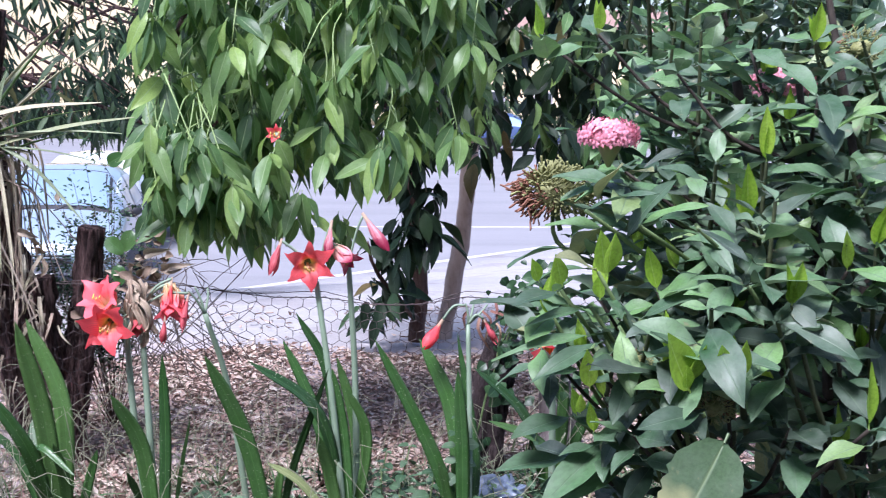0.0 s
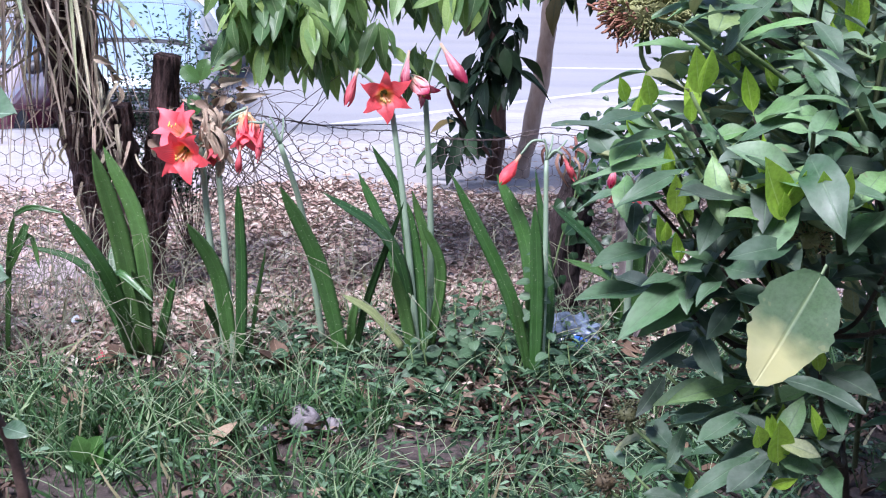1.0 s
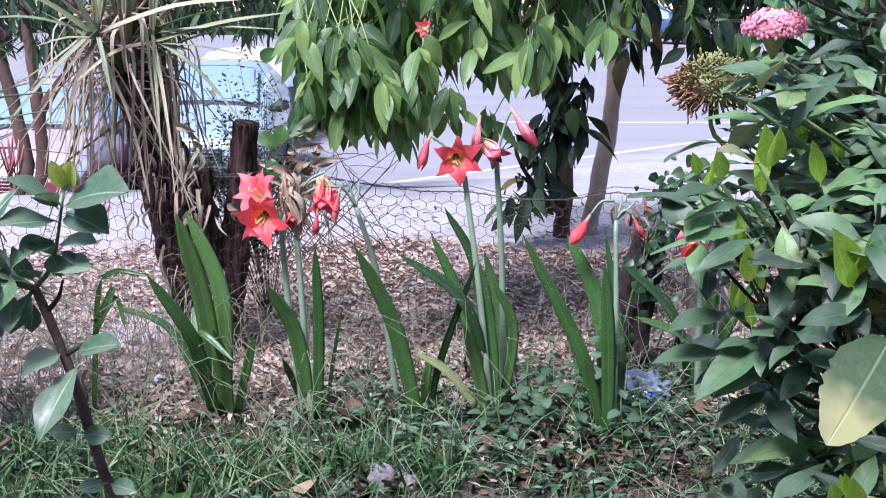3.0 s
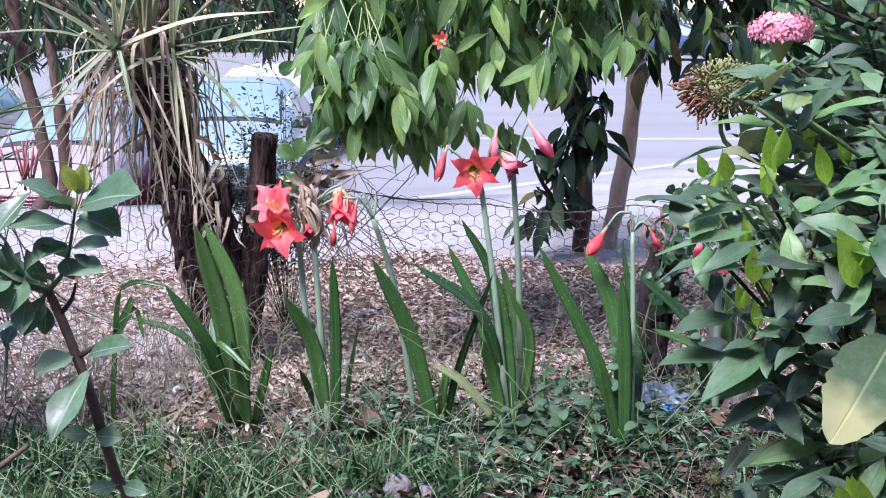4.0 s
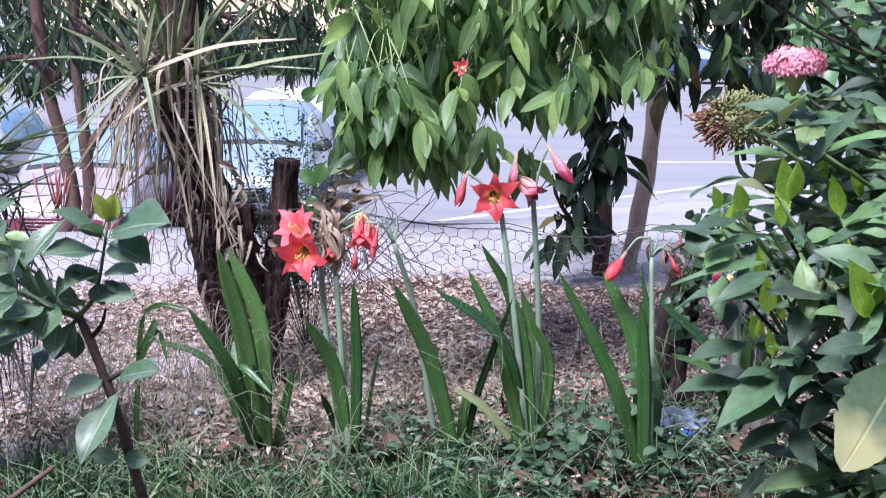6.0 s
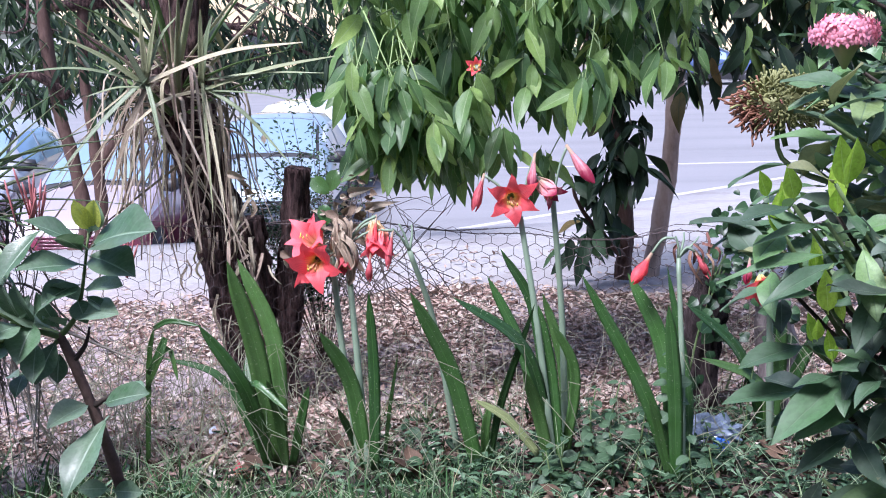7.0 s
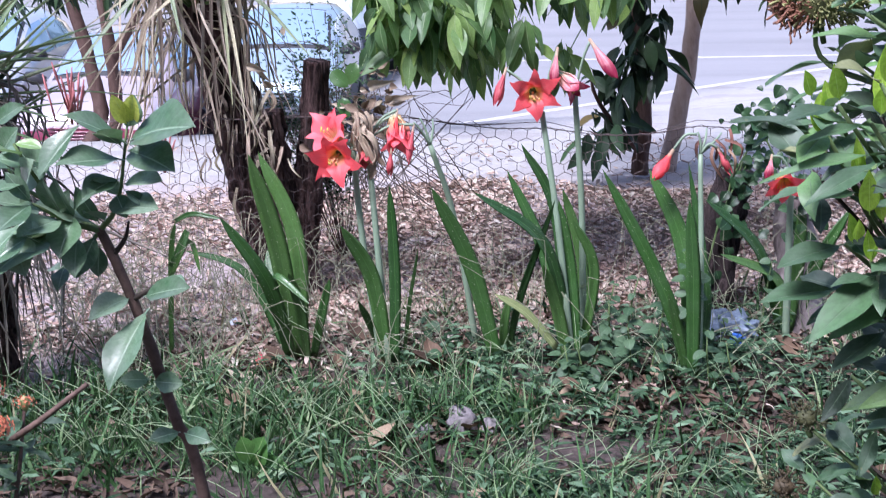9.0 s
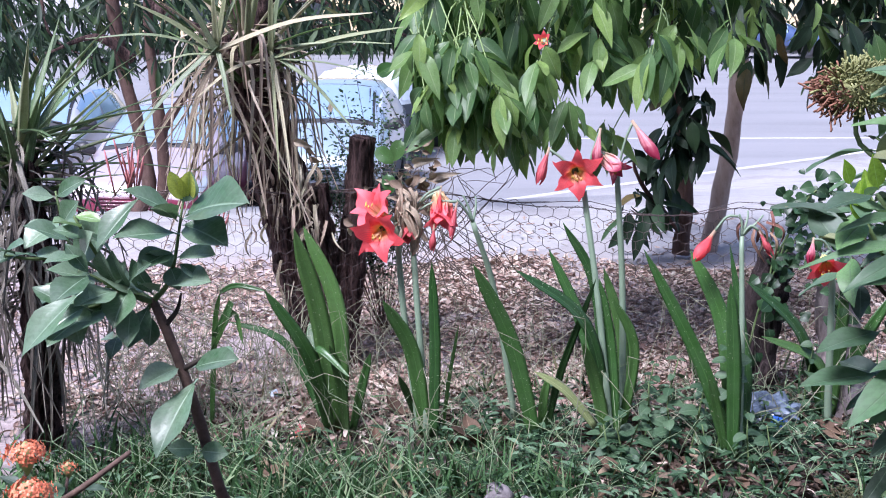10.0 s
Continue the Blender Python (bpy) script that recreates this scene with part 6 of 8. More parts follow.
SPRAY_LOW = (
    ((0.245, 0.99, 0.673), (0.176, 0.94, 0.684), 1.2), ((0.278, 0.97, 0.7), (0.203, 0.91, 0.666), 1.15),
    ((0.301, 0.98, 0.69), (0.224, 0.93, 0.659), 1.1), ((0.302, 0.95, 0.68), (0.268, 0.91, 0.662), 1.5),
    ((0.275, 0.97, 0.647), (0.224, 0.93, 0.633), 1.2), ((0.244, 0.99, 0.708), (0.186, 0.94, 0.712), 1.7),
    ((0.307, 0.86, 0.745), (0.251, 0.82, 0.75), 1.5), ((0.293, 0.88, 0.758), (0.252, 0.84, 0.773), 1.2),
    ((0.308, 0.88, 0.64), (0.355, 0.84, 0.643), 1.6), ((0.316, 0.92, 0.562), (0.256, 0.88, 0.551), 1.3),
    ((0.321, 0.95, 0.591), (0.267, 0.91, 0.574), 1.4), ((0.283, 1.0, 0.553), (0.261, 0.96, 0.535), 1.4),
    ((0.291, 1.1, 0.558), (0.263, 1.06, 0.54), 1.4), ((0.335, 1.0, 0.592), (0.258, 0.95, 0.598), 1.2),
)
for foot, tip, wide in SPRAY_TOP + SPRAY_LOW:
    d = V(tip) - V(foot)
    me = rnd.choice(IX)
    sz = d.length / max(v.co.y for v in me.vertices) * 1.06
    place("leaf", me, shrub, V(foot) - SH, aim(d, (rnd.uniform(-0.3, 0.3), -0.5, 0.85), rnd.uniform(-0.2, 0.2)), (sz * 0.5 * wide, sz, sz * 0.55))
    twig_to(shrub, SH, foot, rnd, MAIN, M_TWIG_GREEN, 0.0034)
# young leaves in upright twos and threes: foot, tip, width
YOUNG = (
    ((0.297, 0.86, 0.759), (0.269, 0.85, 0.807), 1.3), ((0.293, 0.86, 0.766), (0.3, 0.85, 0.8), 1.1), ((0.29, 0.85, 0.765), (0.284, 0.84, 0.787), 1.1),
    ((0.322, 0.85, 0.768), (0.31, 0.84, 0.802), 1.2), ((0.323, 0.85, 0.766), (0.325, 0.84, 0.805), 1.3),
    ((0.25, 0.93, 0.834), (0.24, 0.92, 0.873), 1.1), ((0.248, 0.92, 0.836), (0.247, 0.91, 0.872), 1.3),
    ((0.221, 0.95, 0.823), (0.211, 0.94, 0.852), 1.1), ((0.207, 0.97, 0.823), (0.196, 0.96, 0.845), 1.1), ((0.238, 0.92, 0.748), (0.232, 0.91, 0.784), 1.0),
    ((0.231, 0.93, 0.725), (0.221, 0.92, 0.751), 1.0), ((0.231, 0.92, 0.729), (0.227, 0.91, 0.749), 1.0),
    ((0.326, 0.9, 0.561), (0.316, 0.89, 0.606), 1.3), ((0.308, 0.89, 0.58), (0.297, 0.88, 0.605), 1.3), ((0.321, 0.9, 0.544), (0.338, 0.89, 0.557), 1.2),
)
for foot, tip, wide in YOUNG:
    d = V(tip) - V(foot)
    sz = d.length / 0.034
    place("young_leaf", IX_NEW[0], shrub, V(foot) - SH, aim(d, (rnd.uniform(-0.5, 0.5), -1, 0.1)), (sz * wide, sz, sz), "bright yellow-green young leaf")


def shrub_edge(z):
    """How far left the foliage reaches at a height, in metres of side per metre of distance."""
    side = (0.25 if z < 1.0 else 0.262) if z > 0.68 else 0.262 + (0.68 - z) * 1.15
    return side + 0.022 * noise.noise((z * 11, 3.0, 0))


def shrub_front(u, z):
    """Distance of the foliage's front face; the top leans away."""
    return 0.93 + 0.55 * max(0, min(1, (z - 0.9) / 0.3)) + 0.12 * noise.noise((u * 9, z * 7, 1.0)) + 0.08 * noise.noise((u * 22, z * 18, 6.0))


def shoot(rnd, tip, axis, pairs, size):
    """Leaves in crossed pairs along the last stretch of a twig: (place, turn, size)."""
    ax = V(axis).normalized()
    a = ax.cross(V((0.2, 0.1, 1)) if abs(ax.z) < 0.9 else V((1, 0, 0))).normalized()
    b = ax.cross(a)
    out = []
    for i in range(pairs):
        for h in (0, math.pi):
            w = h + (i % 2) * math.pi / 2 + rnd.uniform(-0.3, 0.3)
            d = (a * math.cos(w) + b * math.sin(w)) + ax * rnd.uniform(0.05, 0.75 - 0.13 * i) + V((0, 0, rnd.uniform(-0.22, 0.1)))
            out.append((V(tip) - ax * 0.017 * i - SH, aim(d, ax + V((rnd.uniform(-0.3, 0.3), -0.15, 0.3)), rnd.uniform(-0.4, 0.4)), size * rnd.uniform(0.6, 1.1) * (0.75 if i == 0 else 1)))
    return out


OLD_LEAF, BUD_HEAD = V((0.30, 0.84, 0.70)), V((0.28, 1.25, 0.868))
IX_ARR = [mesh_arrays(m) for m in IX]
NEW_ARR = [mesh_arrays(m) for m in IX_NEW]
# less pale dust on inner leaves, so the shrub's inner shade sits in colour
M_IXORA_IN = leaf_material("inner_shrub_leaf", GREEN_DEEP, (0.2, 0.3, 0.18), 0.45, 0.12, 11.0, island=True, dust=0.15)
M_IXORA_OUT = leaf_material("outer_shrub_leaf", GREEN_DEEP, (0.095, 0.16, 0.085), 0.5, 0.22, 11.0, island=True, blotch=((0.14, 0.14, 0.06), 55.0, 0.66), dust=0.46, spec=0.45, wax=0.05)
items, fresh, twigs = [], [], []
while len(items) < 1750:
    z = rnd.uniform(0.36, 1.5)
    u = rnd.uniform(0.24, 0.66)
    if u < shrub_edge(z) + 0.03:
        continue
    y = shrub_front(u, z) + rnd.random() ** 2 * 0.28
    tip = V((u * y, y, z))
    if u < 0.36 and 0.6 < z < 0.98 and rnd.random() < 0.6:
        continue
    if (tip - OLD_LEAF).length < 0.11 and tip.y < 0.95 or (tip - BUD_HEAD).length < 0.1:
        continue
    ax = V((rnd.uniform(-0.6, 0.35), rnd.uniform(-0.5, 0.2), rnd.uniform(0.65, 1.2)))
    items += shoot(rnd, tip, ax, rnd.randint(3, 5), rnd.uniform(0.8, 1.15))
    if rnd.random() < 0.42:
        fresh += [(tip - SH, aim(ax.normalized() + V((rnd.uniform(-0.4, 0.4), rnd.uniform(-0.3, 0.3), 0.4)), (rnd.uniform(-0.6, 0.6), -1, 0.3)), rnd.uniform(0.6, 1.25)) for _ in range(3)]
    root = tip - ax.normalized() * 0.13 + V((0.05, 0.06, -0.03))
    twigs.append(tube_data(bezier([root - SH, tip.lerp(root, 0.45) + V((0, 0, -0.012)) - SH, tip - SH], 6), (0.0032, 0.0016), 6, cap=False))
join_pieces("fine_growth", twigs, rough_material("olive_twig", [(0.3, (0.03, 0.04, 0.02)), (0.7, (0.1, 0.12, 0.055))], 40.0, 150.0, 0.7, 0.4, 0.002), shrub)["kind"] = "stuff"
scatter_mesh("outer_foliage", [rnd.choice(IX_ARR) for _ in items], [turn3(q[1]) for q in items], [q[2] for q in items], [np.array(q[0]) for q in items], [M_IXORA_OUT], [0] * len(items), shrub)["kind"] = "stuff"
scatter_mesh("young_foliage", [rnd.choice(NEW_ARR) for _ in fresh], [turn3(q[1]) for q in fresh], [q[2] for q in fresh], [np.array(q[0]) for q in fresh], [leaf_material("joined_young_leaf", [(0.0, (0.36, 0.6, 0.05)), (1.0, (0.52, 0.76, 0.1))], (0.5, 0.65, 0.22), 0.4, 0.45, 9.0, island=True)], [0] * len(fresh), shrub)["kind"] = "stuff"
items = []
while len(items) < 5200:
    z = rnd.uniform(0.3, 1.6)
    u = rnd.uniform(0.28, 0.75)
    if u < shrub_edge(z) + 0.05:
        continue
    y = shrub_front(u, z) + rnd.uniform(0.24, 0.8)
    tip = V((u * y, y, z))
    items += shoot(rnd, tip, (rnd.uniform(-0.7, 0.5), rnd.uniform(-0.8, 0.2), rnd.uniform(0.2, 1.0)), 4, rnd.uniform(0.95, 1.35))
scatter_mesh("inner_foliage", [rnd.choice(IX_ARR) for _ in items], [turn3(q[1]) for q in items], [q[2] for q in items], [np.array(q[0]) for q in items], [M_IXORA_IN], [0] * len(items), shrub)["kind"] = "stuff"
# the large yellowing leaf
place("old_leaf", IX_OLD[0], shrub, V((0.297, 0.785, 0.752)) - SH, aim(V((-0.045, -0.026, -0.068)), (-0.1, -1, 0.35)), (0.98, 0.9, 0.9), "large yellowing leaf with a nibbled edge")
bud_head(shrub, SH, (0.292, 1.281, 0.868), 0.038, M_HEAD_GREEN, M_HEAD_BROWN, n=1000, seed=1, label="domed head of green buds")
tube("twig", [V((0.48, 1.15, 0.72)) - SH, V((0.38, 1.2, 0.78)) - SH, V((0.3, 1.275, 0.81)) - SH, V((0.288, 1.281, 0.86)) - SH], (0.0035, 0.0025), M_TWIG_GREEN, shrub, 6, 14)
bud_head(shrub, SH, (0.292, 1.235, 0.46), 0.02, M_HEAD_DARK, M_HEAD_RUST, n=170, seed=2, label="dark spent flower head", thick=1.7)
bud_head(shrub, SH, (0.278, 1.250, 0.377), 0.021, M_HEAD_RUST, M_HEAD_DARK, n=170, seed=8, label="brown spent flower head", thick=1.7)
bud_head(shrub, SH, (0.278, 0.930, 0.768), 0.011, M_HEAD_GREEN, M_HEAD_BROWN, (0.3, 1, -0.4), n=260, seed=3, label="small green bud head")
bud_head(shrub, SH, (0.330, 0.900, 0.737), 0.015, M_HEAD_GREEN, M_HEAD_BROWN, (0.3, 1, -0.4), n=300, seed=4, label="small green bud head")
bud_head(shrub, SH, (0.556, 1.150, 1.022), 0.02, M_HEAD_GREEN, M_HEAD_BROWN, (0, 1, 0), n=320, seed=5, label="small green bud head")
tube("twig", [V((0.5, 1.15, 0.35)) - SH, V((0.4, 1.2, 0.37)) - SH, V((0.295, 1.235, 0.45)) - SH], (0.003, 0.002), M_TWIG_GREEN, shrub, 6, 8)
tube("twig", [V((0.5, 1.15, 0.33)) - SH, V((0.4, 1.22, 0.3)) - SH, V((0.281, 1.250, 0.367)) - SH], (0.003, 0.002), M_TWIG_GREEN, shrub, 6, 8)
floret_head(shrub, SH, (0.285, 1.060, 0.937), 0.0195, M_PINK, 260, 7, "pink flower head")
floret_head(shrub, SH, (0.478, 1.150, 0.985), 0.022, M_PINK, 140, 8, "pink flower head")

# ---- thin sapling ----
SB2 = V((-0.296, 1.100, 0.443))
SAP_BASE = V((SB2.x + 0.06, 1.14, ground_z(SB2.x, 1.14) - 0.01))
sapling = thing("shrub_sapling", "thin brown-stemmed sapling with rounded glossy leaves", "shrub", SAP_BASE)
SAP = [SAP_BASE, (-0.294, 1.120, 0.433), (-0.312, 1.110, 0.515), (-0.332, 1.100, 0.610), (-0.350, 1.100, 0.666), (-0.363, 1.100, 0.699)]
tube("stem", [V(p) - SAP_BASE for p in SAP], lambda s: 0.0062 - 0.0024 * s, M_TWIG, sapling, 9, 26, 0.0012, 90.0)
for pts in (((-0.362, 1.100, 0.696), (-0.344, 1.100, 0.721), (-0.327, 1.090, 0.789)), ((-0.354, 1.100, 0.672), (-0.341, 1.100, 0.688), (-0.336, 1.100, 0.704)), ((-0.362, 1.100, 0.696), (-0.381, 1.080, 0.709), (-0.403, 1.060, 0.730)), ((-0.339, 1.100, 0.633), (-0.317, 1.090, 0.647), (-0.303, 1.080, 0.658)), ((-0.362, 1.100, 0.696), (-0.399, 1.120, 0.711), (-0.448, 1.140, 0.734), (-0.460, 1.140, 0.789))):
    tube("twig", [V(p) - SAP_BASE for p in pts], (0.003, 0.001), M_TWIG_DARK if pts[-1][0] > -0.4 and pts[-1][2] < 0.75 else M_TWIG_GREEN, sapling, 7, 10)
rnd = random.Random(9)
SAP_NEW = blade_mesh("young_leaf", 0.042, 0.02, leaf_material("yellow_green_bud_leaf", [(0.0, (0.78, 0.8, 0.13)), (1.0, (0.85, 0.85, 0.2))], (0.6, 0.65, 0.25), 0.4, 0.4, 9.0), "ovate", -0.05, 0.5, 0.0, 8, 66)
SAPM = [blade_mesh("sapling_leaf", 0.06 * k, 0.0265 * w, M_SAP, "pointed", dr, 0.4, 0.022, 12, 80 + i, 0.05) for i, (k, w, dr) in enumerate(((1, 1, 0.1), (0.85, 1.15, 0.2), (1.15, 0.95, 0.15)))]


def sap_leaf(foot, tip, width=1.0, normal=(0, -0.8, 0.6), mesh=None, label="", grow=0.84):
    d = V(tip) - V(foot)
    me = mesh or rnd.choice(SAPM)
    ln = max(v.co.y for v in me.vertices)
    s = d.length / ln * grow
    place("leaf", me, sapling, V(foot) - SAP_BASE, aim(d, normal), (s * (0.72 + 0.5 * width), s, s), label)


for a, b, w, nrm in (
    ((-0.326, 1.090, 0.776), (-0.274, 1.050, 0.803), 1.0, (0.1, -0.6, 0.8)), ((-0.328, 1.090, 0.773), (-0.362, 1.060, 0.807), 0.8, (-0.2, -0.5, 0.8)),
    ((-0.329, 1.090, 0.768), (-0.288, 1.060, 0.765), 0.9, (0.2, -0.6, 0.8)), ((-0.327, 1.090, 0.786), (-0.318, 1.080, 0.811), 1.0, (0, -1, 0)),
    ((-0.331, 1.090, 0.760), (-0.371, 1.050, 0.769), 0.9, (0, -0.5, 0.9)), ((-0.335, 1.090, 0.739), (-0.289, 1.060, 0.753), 0.9, (0, -0.5, 0.9)),
    ((-0.335, 1.090, 0.734), (-0.307, 1.080, 0.720), 0.9, (0.2, -0.6, 0.8)), ((-0.343, 1.100, 0.726), (-0.353, 1.060, 0.758), 1.0, (-0.2, -0.7, 0.7)), ((-0.345, 1.100, 0.729), (-0.331, 1.080, 0.711), 1.2, (0.1, -0.7, 0.7)), ((-0.333, 1.090, 0.771), (-0.339, 1.050, 0.796), 1.0, (-0.2, -0.6, 0.8)), ((-0.337, 1.090, 0.744), (-0.363, 1.050, 0.741), 1.0, (-0.1, -0.6, 0.8)), ((-0.356, 1.100, 0.704), (-0.362, 1.060, 0.730), 1.1, (-0.1, -0.6, 0.8)), ((-0.350, 1.100, 0.715), (-0.294, 1.060, 0.730), 0.9, (0.1, -0.6, 0.8)), ((-0.375, 1.080, 0.714), (-0.384, 1.040, 0.688), 1.1, (-0.1, -0.8, 0.6)),
    ((-0.361, 1.100, 0.702), (-0.378, 1.080, 0.741), 1.2, (-0.3, -1, 0.4)), ((-0.365, 1.100, 0.693), (-0.377, 1.060, 0.661), 1.2, (0, -1, 0.2)),
    ((-0.379, 1.090, 0.709), (-0.387, 1.050, 0.752), 1.1, (-0.3, -1, 0.4)), ((-0.386, 1.080, 0.712), (-0.409, 1.020, 0.714), 1.2, (0, -0.7, 0.7)),
    ((-0.390, 1.080, 0.714), (-0.378, 1.080, 0.741), 1.2, (0, -1, 0.2)), ((-0.363, 1.100, 0.683), (-0.367, 1.090, 0.652), 0.9, (0, -1, 0.1)),
    ((-0.314, 1.090, 0.648), (-0.277, 1.060, 0.661), 1.1, (0, -0.5, 0.9)), ((-0.317, 1.090, 0.646), (-0.298, 1.100, 0.655), 1.1, (0, -0.6, 0.9)),
    ((-0.339, 1.100, 0.636), (-0.372, 1.060, 0.632), 0.6, (0, -0.6, 0.9)), ((-0.325, 1.100, 0.625), (-0.355, 1.02, 0.573), 0.75, (-0.3, -0.8, 0.5)), ((-0.398, 1.04, 0.708), (-0.437, 1.01, 0.69), 0.9, (-0.1, -0.5, 0.85)), ((-0.387, 1.0, 0.73), (-0.445, 0.97, 0.676), 0.5, (-0.2, -0.6, 0.8)), ((-0.406, 1.06, 0.746), (-0.438, 1.03, 0.748), 0.6, (0, -0.4, 0.9)), ((-0.36, 1.08, 0.795), (-0.405, 1.05, 0.747), 0.5, (-0.4, -0.7, 0.6)), ((-0.32, 1.07, 0.645), (-0.268, 1.04, 0.668), 0.8, (0, -0.6, 0.8)),
    ((-0.329, 1.100, 0.558), (-0.355, 1.080, 0.566), 1.2, (0, -1, 0.5)), ((-0.327, 1.100, 0.556), (-0.292, 1.080, 0.562), 1.2, (0, -1, 0.5)),
    ((-0.306, 1.100, 0.507), (-0.330, 1.070, 0.514), 1.2, (0, -0.8, 0.7)), ((-0.303, 1.100, 0.506), (-0.271, 1.070, 0.513), 1.2, (0, -0.8, 0.7)),
    ((-0.403, 1.060, 0.730), (-0.420, 1.000, 0.719), 1.0, (0, -0.7, 0.7)), ((-0.403, 1.060, 0.730), (-0.422, 1.050, 0.763), 1.0, (0, -0.8, 0.6)),
    ((-0.444, 1.130, 0.730), (-0.399, 1.100, 0.769), 1.1, (0.2, -0.8, 0.6)), ((-0.460, 1.140, 0.783), (-0.424, 1.120, 0.808), 1.0, (0.2, -0.8, 0.6)),
    ((-0.366, 1.100, 0.702), (-0.407, 1.060, 0.738), 1.0, (-0.2, -0.6, 0.8)), ((-0.399, 1.080, 0.695), (-0.429, 1.000, 0.694), 1.0, (-0.1, -0.6, 0.8)), ((-0.388, 1.080, 0.716), (-0.395, 1.050, 0.755), 1.0, (-0.2, -0.7, 0.7)), ((-0.377, 1.080, 0.718), (-0.349, 1.050, 0.748), 1.0, (0.2, -0.7, 0.7)), ((-0.375, 1.080, 0.698), (-0.373, 1.050, 0.663), 1.1, (0, -0.8, 0.5)), ((-0.408, 1.100, 0.713), (-0.446, 1.060, 0.742), 1.0, (-0.2, -0.6, 0.8)), ((-0.422, 1.100, 0.723), (-0.409, 1.060, 0.772), 1.0, (-0.2, -0.7, 0.7)), ((-0.439, 1.120, 0.745), (-0.472, 1.080, 0.775), 1.0, (-0.2, -0.6, 0.8)), ((-0.448, 1.120, 0.760), (-0.428, 1.100, 0.790), 1.0, (0, -0.8, 0.6)),
    ((-0.460, 1.140, 0.783), (-0.488, 1.120, 0.792), 1.0, (-0.2, -0.8, 0.6)), ((-0.456, 1.140, 0.761), (-0.484, 1.100, 0.747), 1.0, (-0.2, -0.8, 0.6)),
):
    sap_leaf(a, b, w, nrm, grow=1.08 if (V(a) - V((-0.327, 1.090, 0.776))).length < 0.03 else 0.84)
for root, tip, n in (((-0.381, 1.080, 0.709), (-0.430, 1.060, 0.700), 5), ((-0.399, 1.120, 0.711), (-0.452, 1.100, 0.690), 5), ((-0.399, 1.120, 0.711), (-0.425, 1.090, 0.775), 5), ((-0.448, 1.140, 0.734), (-0.500, 1.110, 0.735), 6), ((-0.362, 1.100, 0.696), (-0.400, 1.090, 0.660), 4)):
    tube("twig", [V(root) - SAP_BASE, V(root).lerp(V(tip), 0.5) + V((0, 0, -0.006)) - SAP_BASE, V(tip) - SAP_BASE], (0.0022, 0.0012), M_TWIG_GREEN, sapling, 6, 6)
    for k in range(n):
        a = k * 2.4 + rnd.uniform(-0.4, 0.4)
        foot = V(tip).lerp(V(root), 0.09 * k)
        sap_leaf(foot, foot + V((math.cos(a) * 0.04, math.sin(a) * 0.034 - 0.012, rnd.uniform(-0.022, 0.03))), rnd.uniform(0.75, 1.1), (rnd.uniform(-0.3, 0.3), -0.45, 0.85), grow=rnd.uniform(0.62, 0.9))
for k, end in enumerate(((-0.325, 1.090, 0.812), (-0.318, 1.090, 0.811))):
    place("young_leaf", SAP_NEW, sapling, V((-0.324, 1.090, 0.789)) - SAP_BASE, aim(V((0.3 - 0.6 * k, -0.5, 1)), (0.3 - 0.6 * k, -0.7, 1.0)), 0.8, "yellow-green young leaf")

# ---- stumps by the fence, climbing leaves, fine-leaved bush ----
# darker copy of the ridged bark, used on this one stump
M_BARK_STUMP = rough_material("dark_stump_bark", [(0.36, (0.008, 0.006, 0.007)), (0.5, (0.045, 0.03, 0.032)), (0.7, (0.17, 0.125, 0.125))], 40.0, 130.0, 0.85, 1.0, 0.03, (1, 1, 0.25))
stump = thing("rotting_stump", "dark rotting stump wrapped in creeper", "stump", (0.542, 3.039, -0.050))
SB = stump.location
tube("trunk", [V(p) - SB for p in ((0.533, 3.015, -0.060), (0.542, 3.020, 0.136), (0.562, 3.020, 0.256), (0.581, 3.000, 0.348))], lambda s: 0.05 - 0.012 * s + 0.015 * max(0, 0.2 - s) / 0.2, M_BARK_STUMP, stump, 28, 40, 0.012, 30.0, seed=7.0, ridge=0.02)
stump = thing("grey_stump", "weathered grey stump beside the shrub", "stump", (0.728, 2.907, -0.050))
SB = stump.location
M_BARK_PALE = rough_material("weathered_grey_wood", [(0.3, (0.08, 0.06, 0.06)), (0.5, (0.24, 0.2, 0.2)), (0.75, (0.42, 0.37, 0.37))], 14.0, 70.0, 0.9, 0.9, 0.012, (1, 1, 0.3))
tube("trunk", [V(p) - SB for p in ((0.723, 2.886, -0.060), (0.723, 2.950, 0.145), (0.704, 2.950, 0.292))], lambda s: 0.055 - 0.008 * s, M_BARK_PALE, stump, 16, 20, 0.016, 20.0)

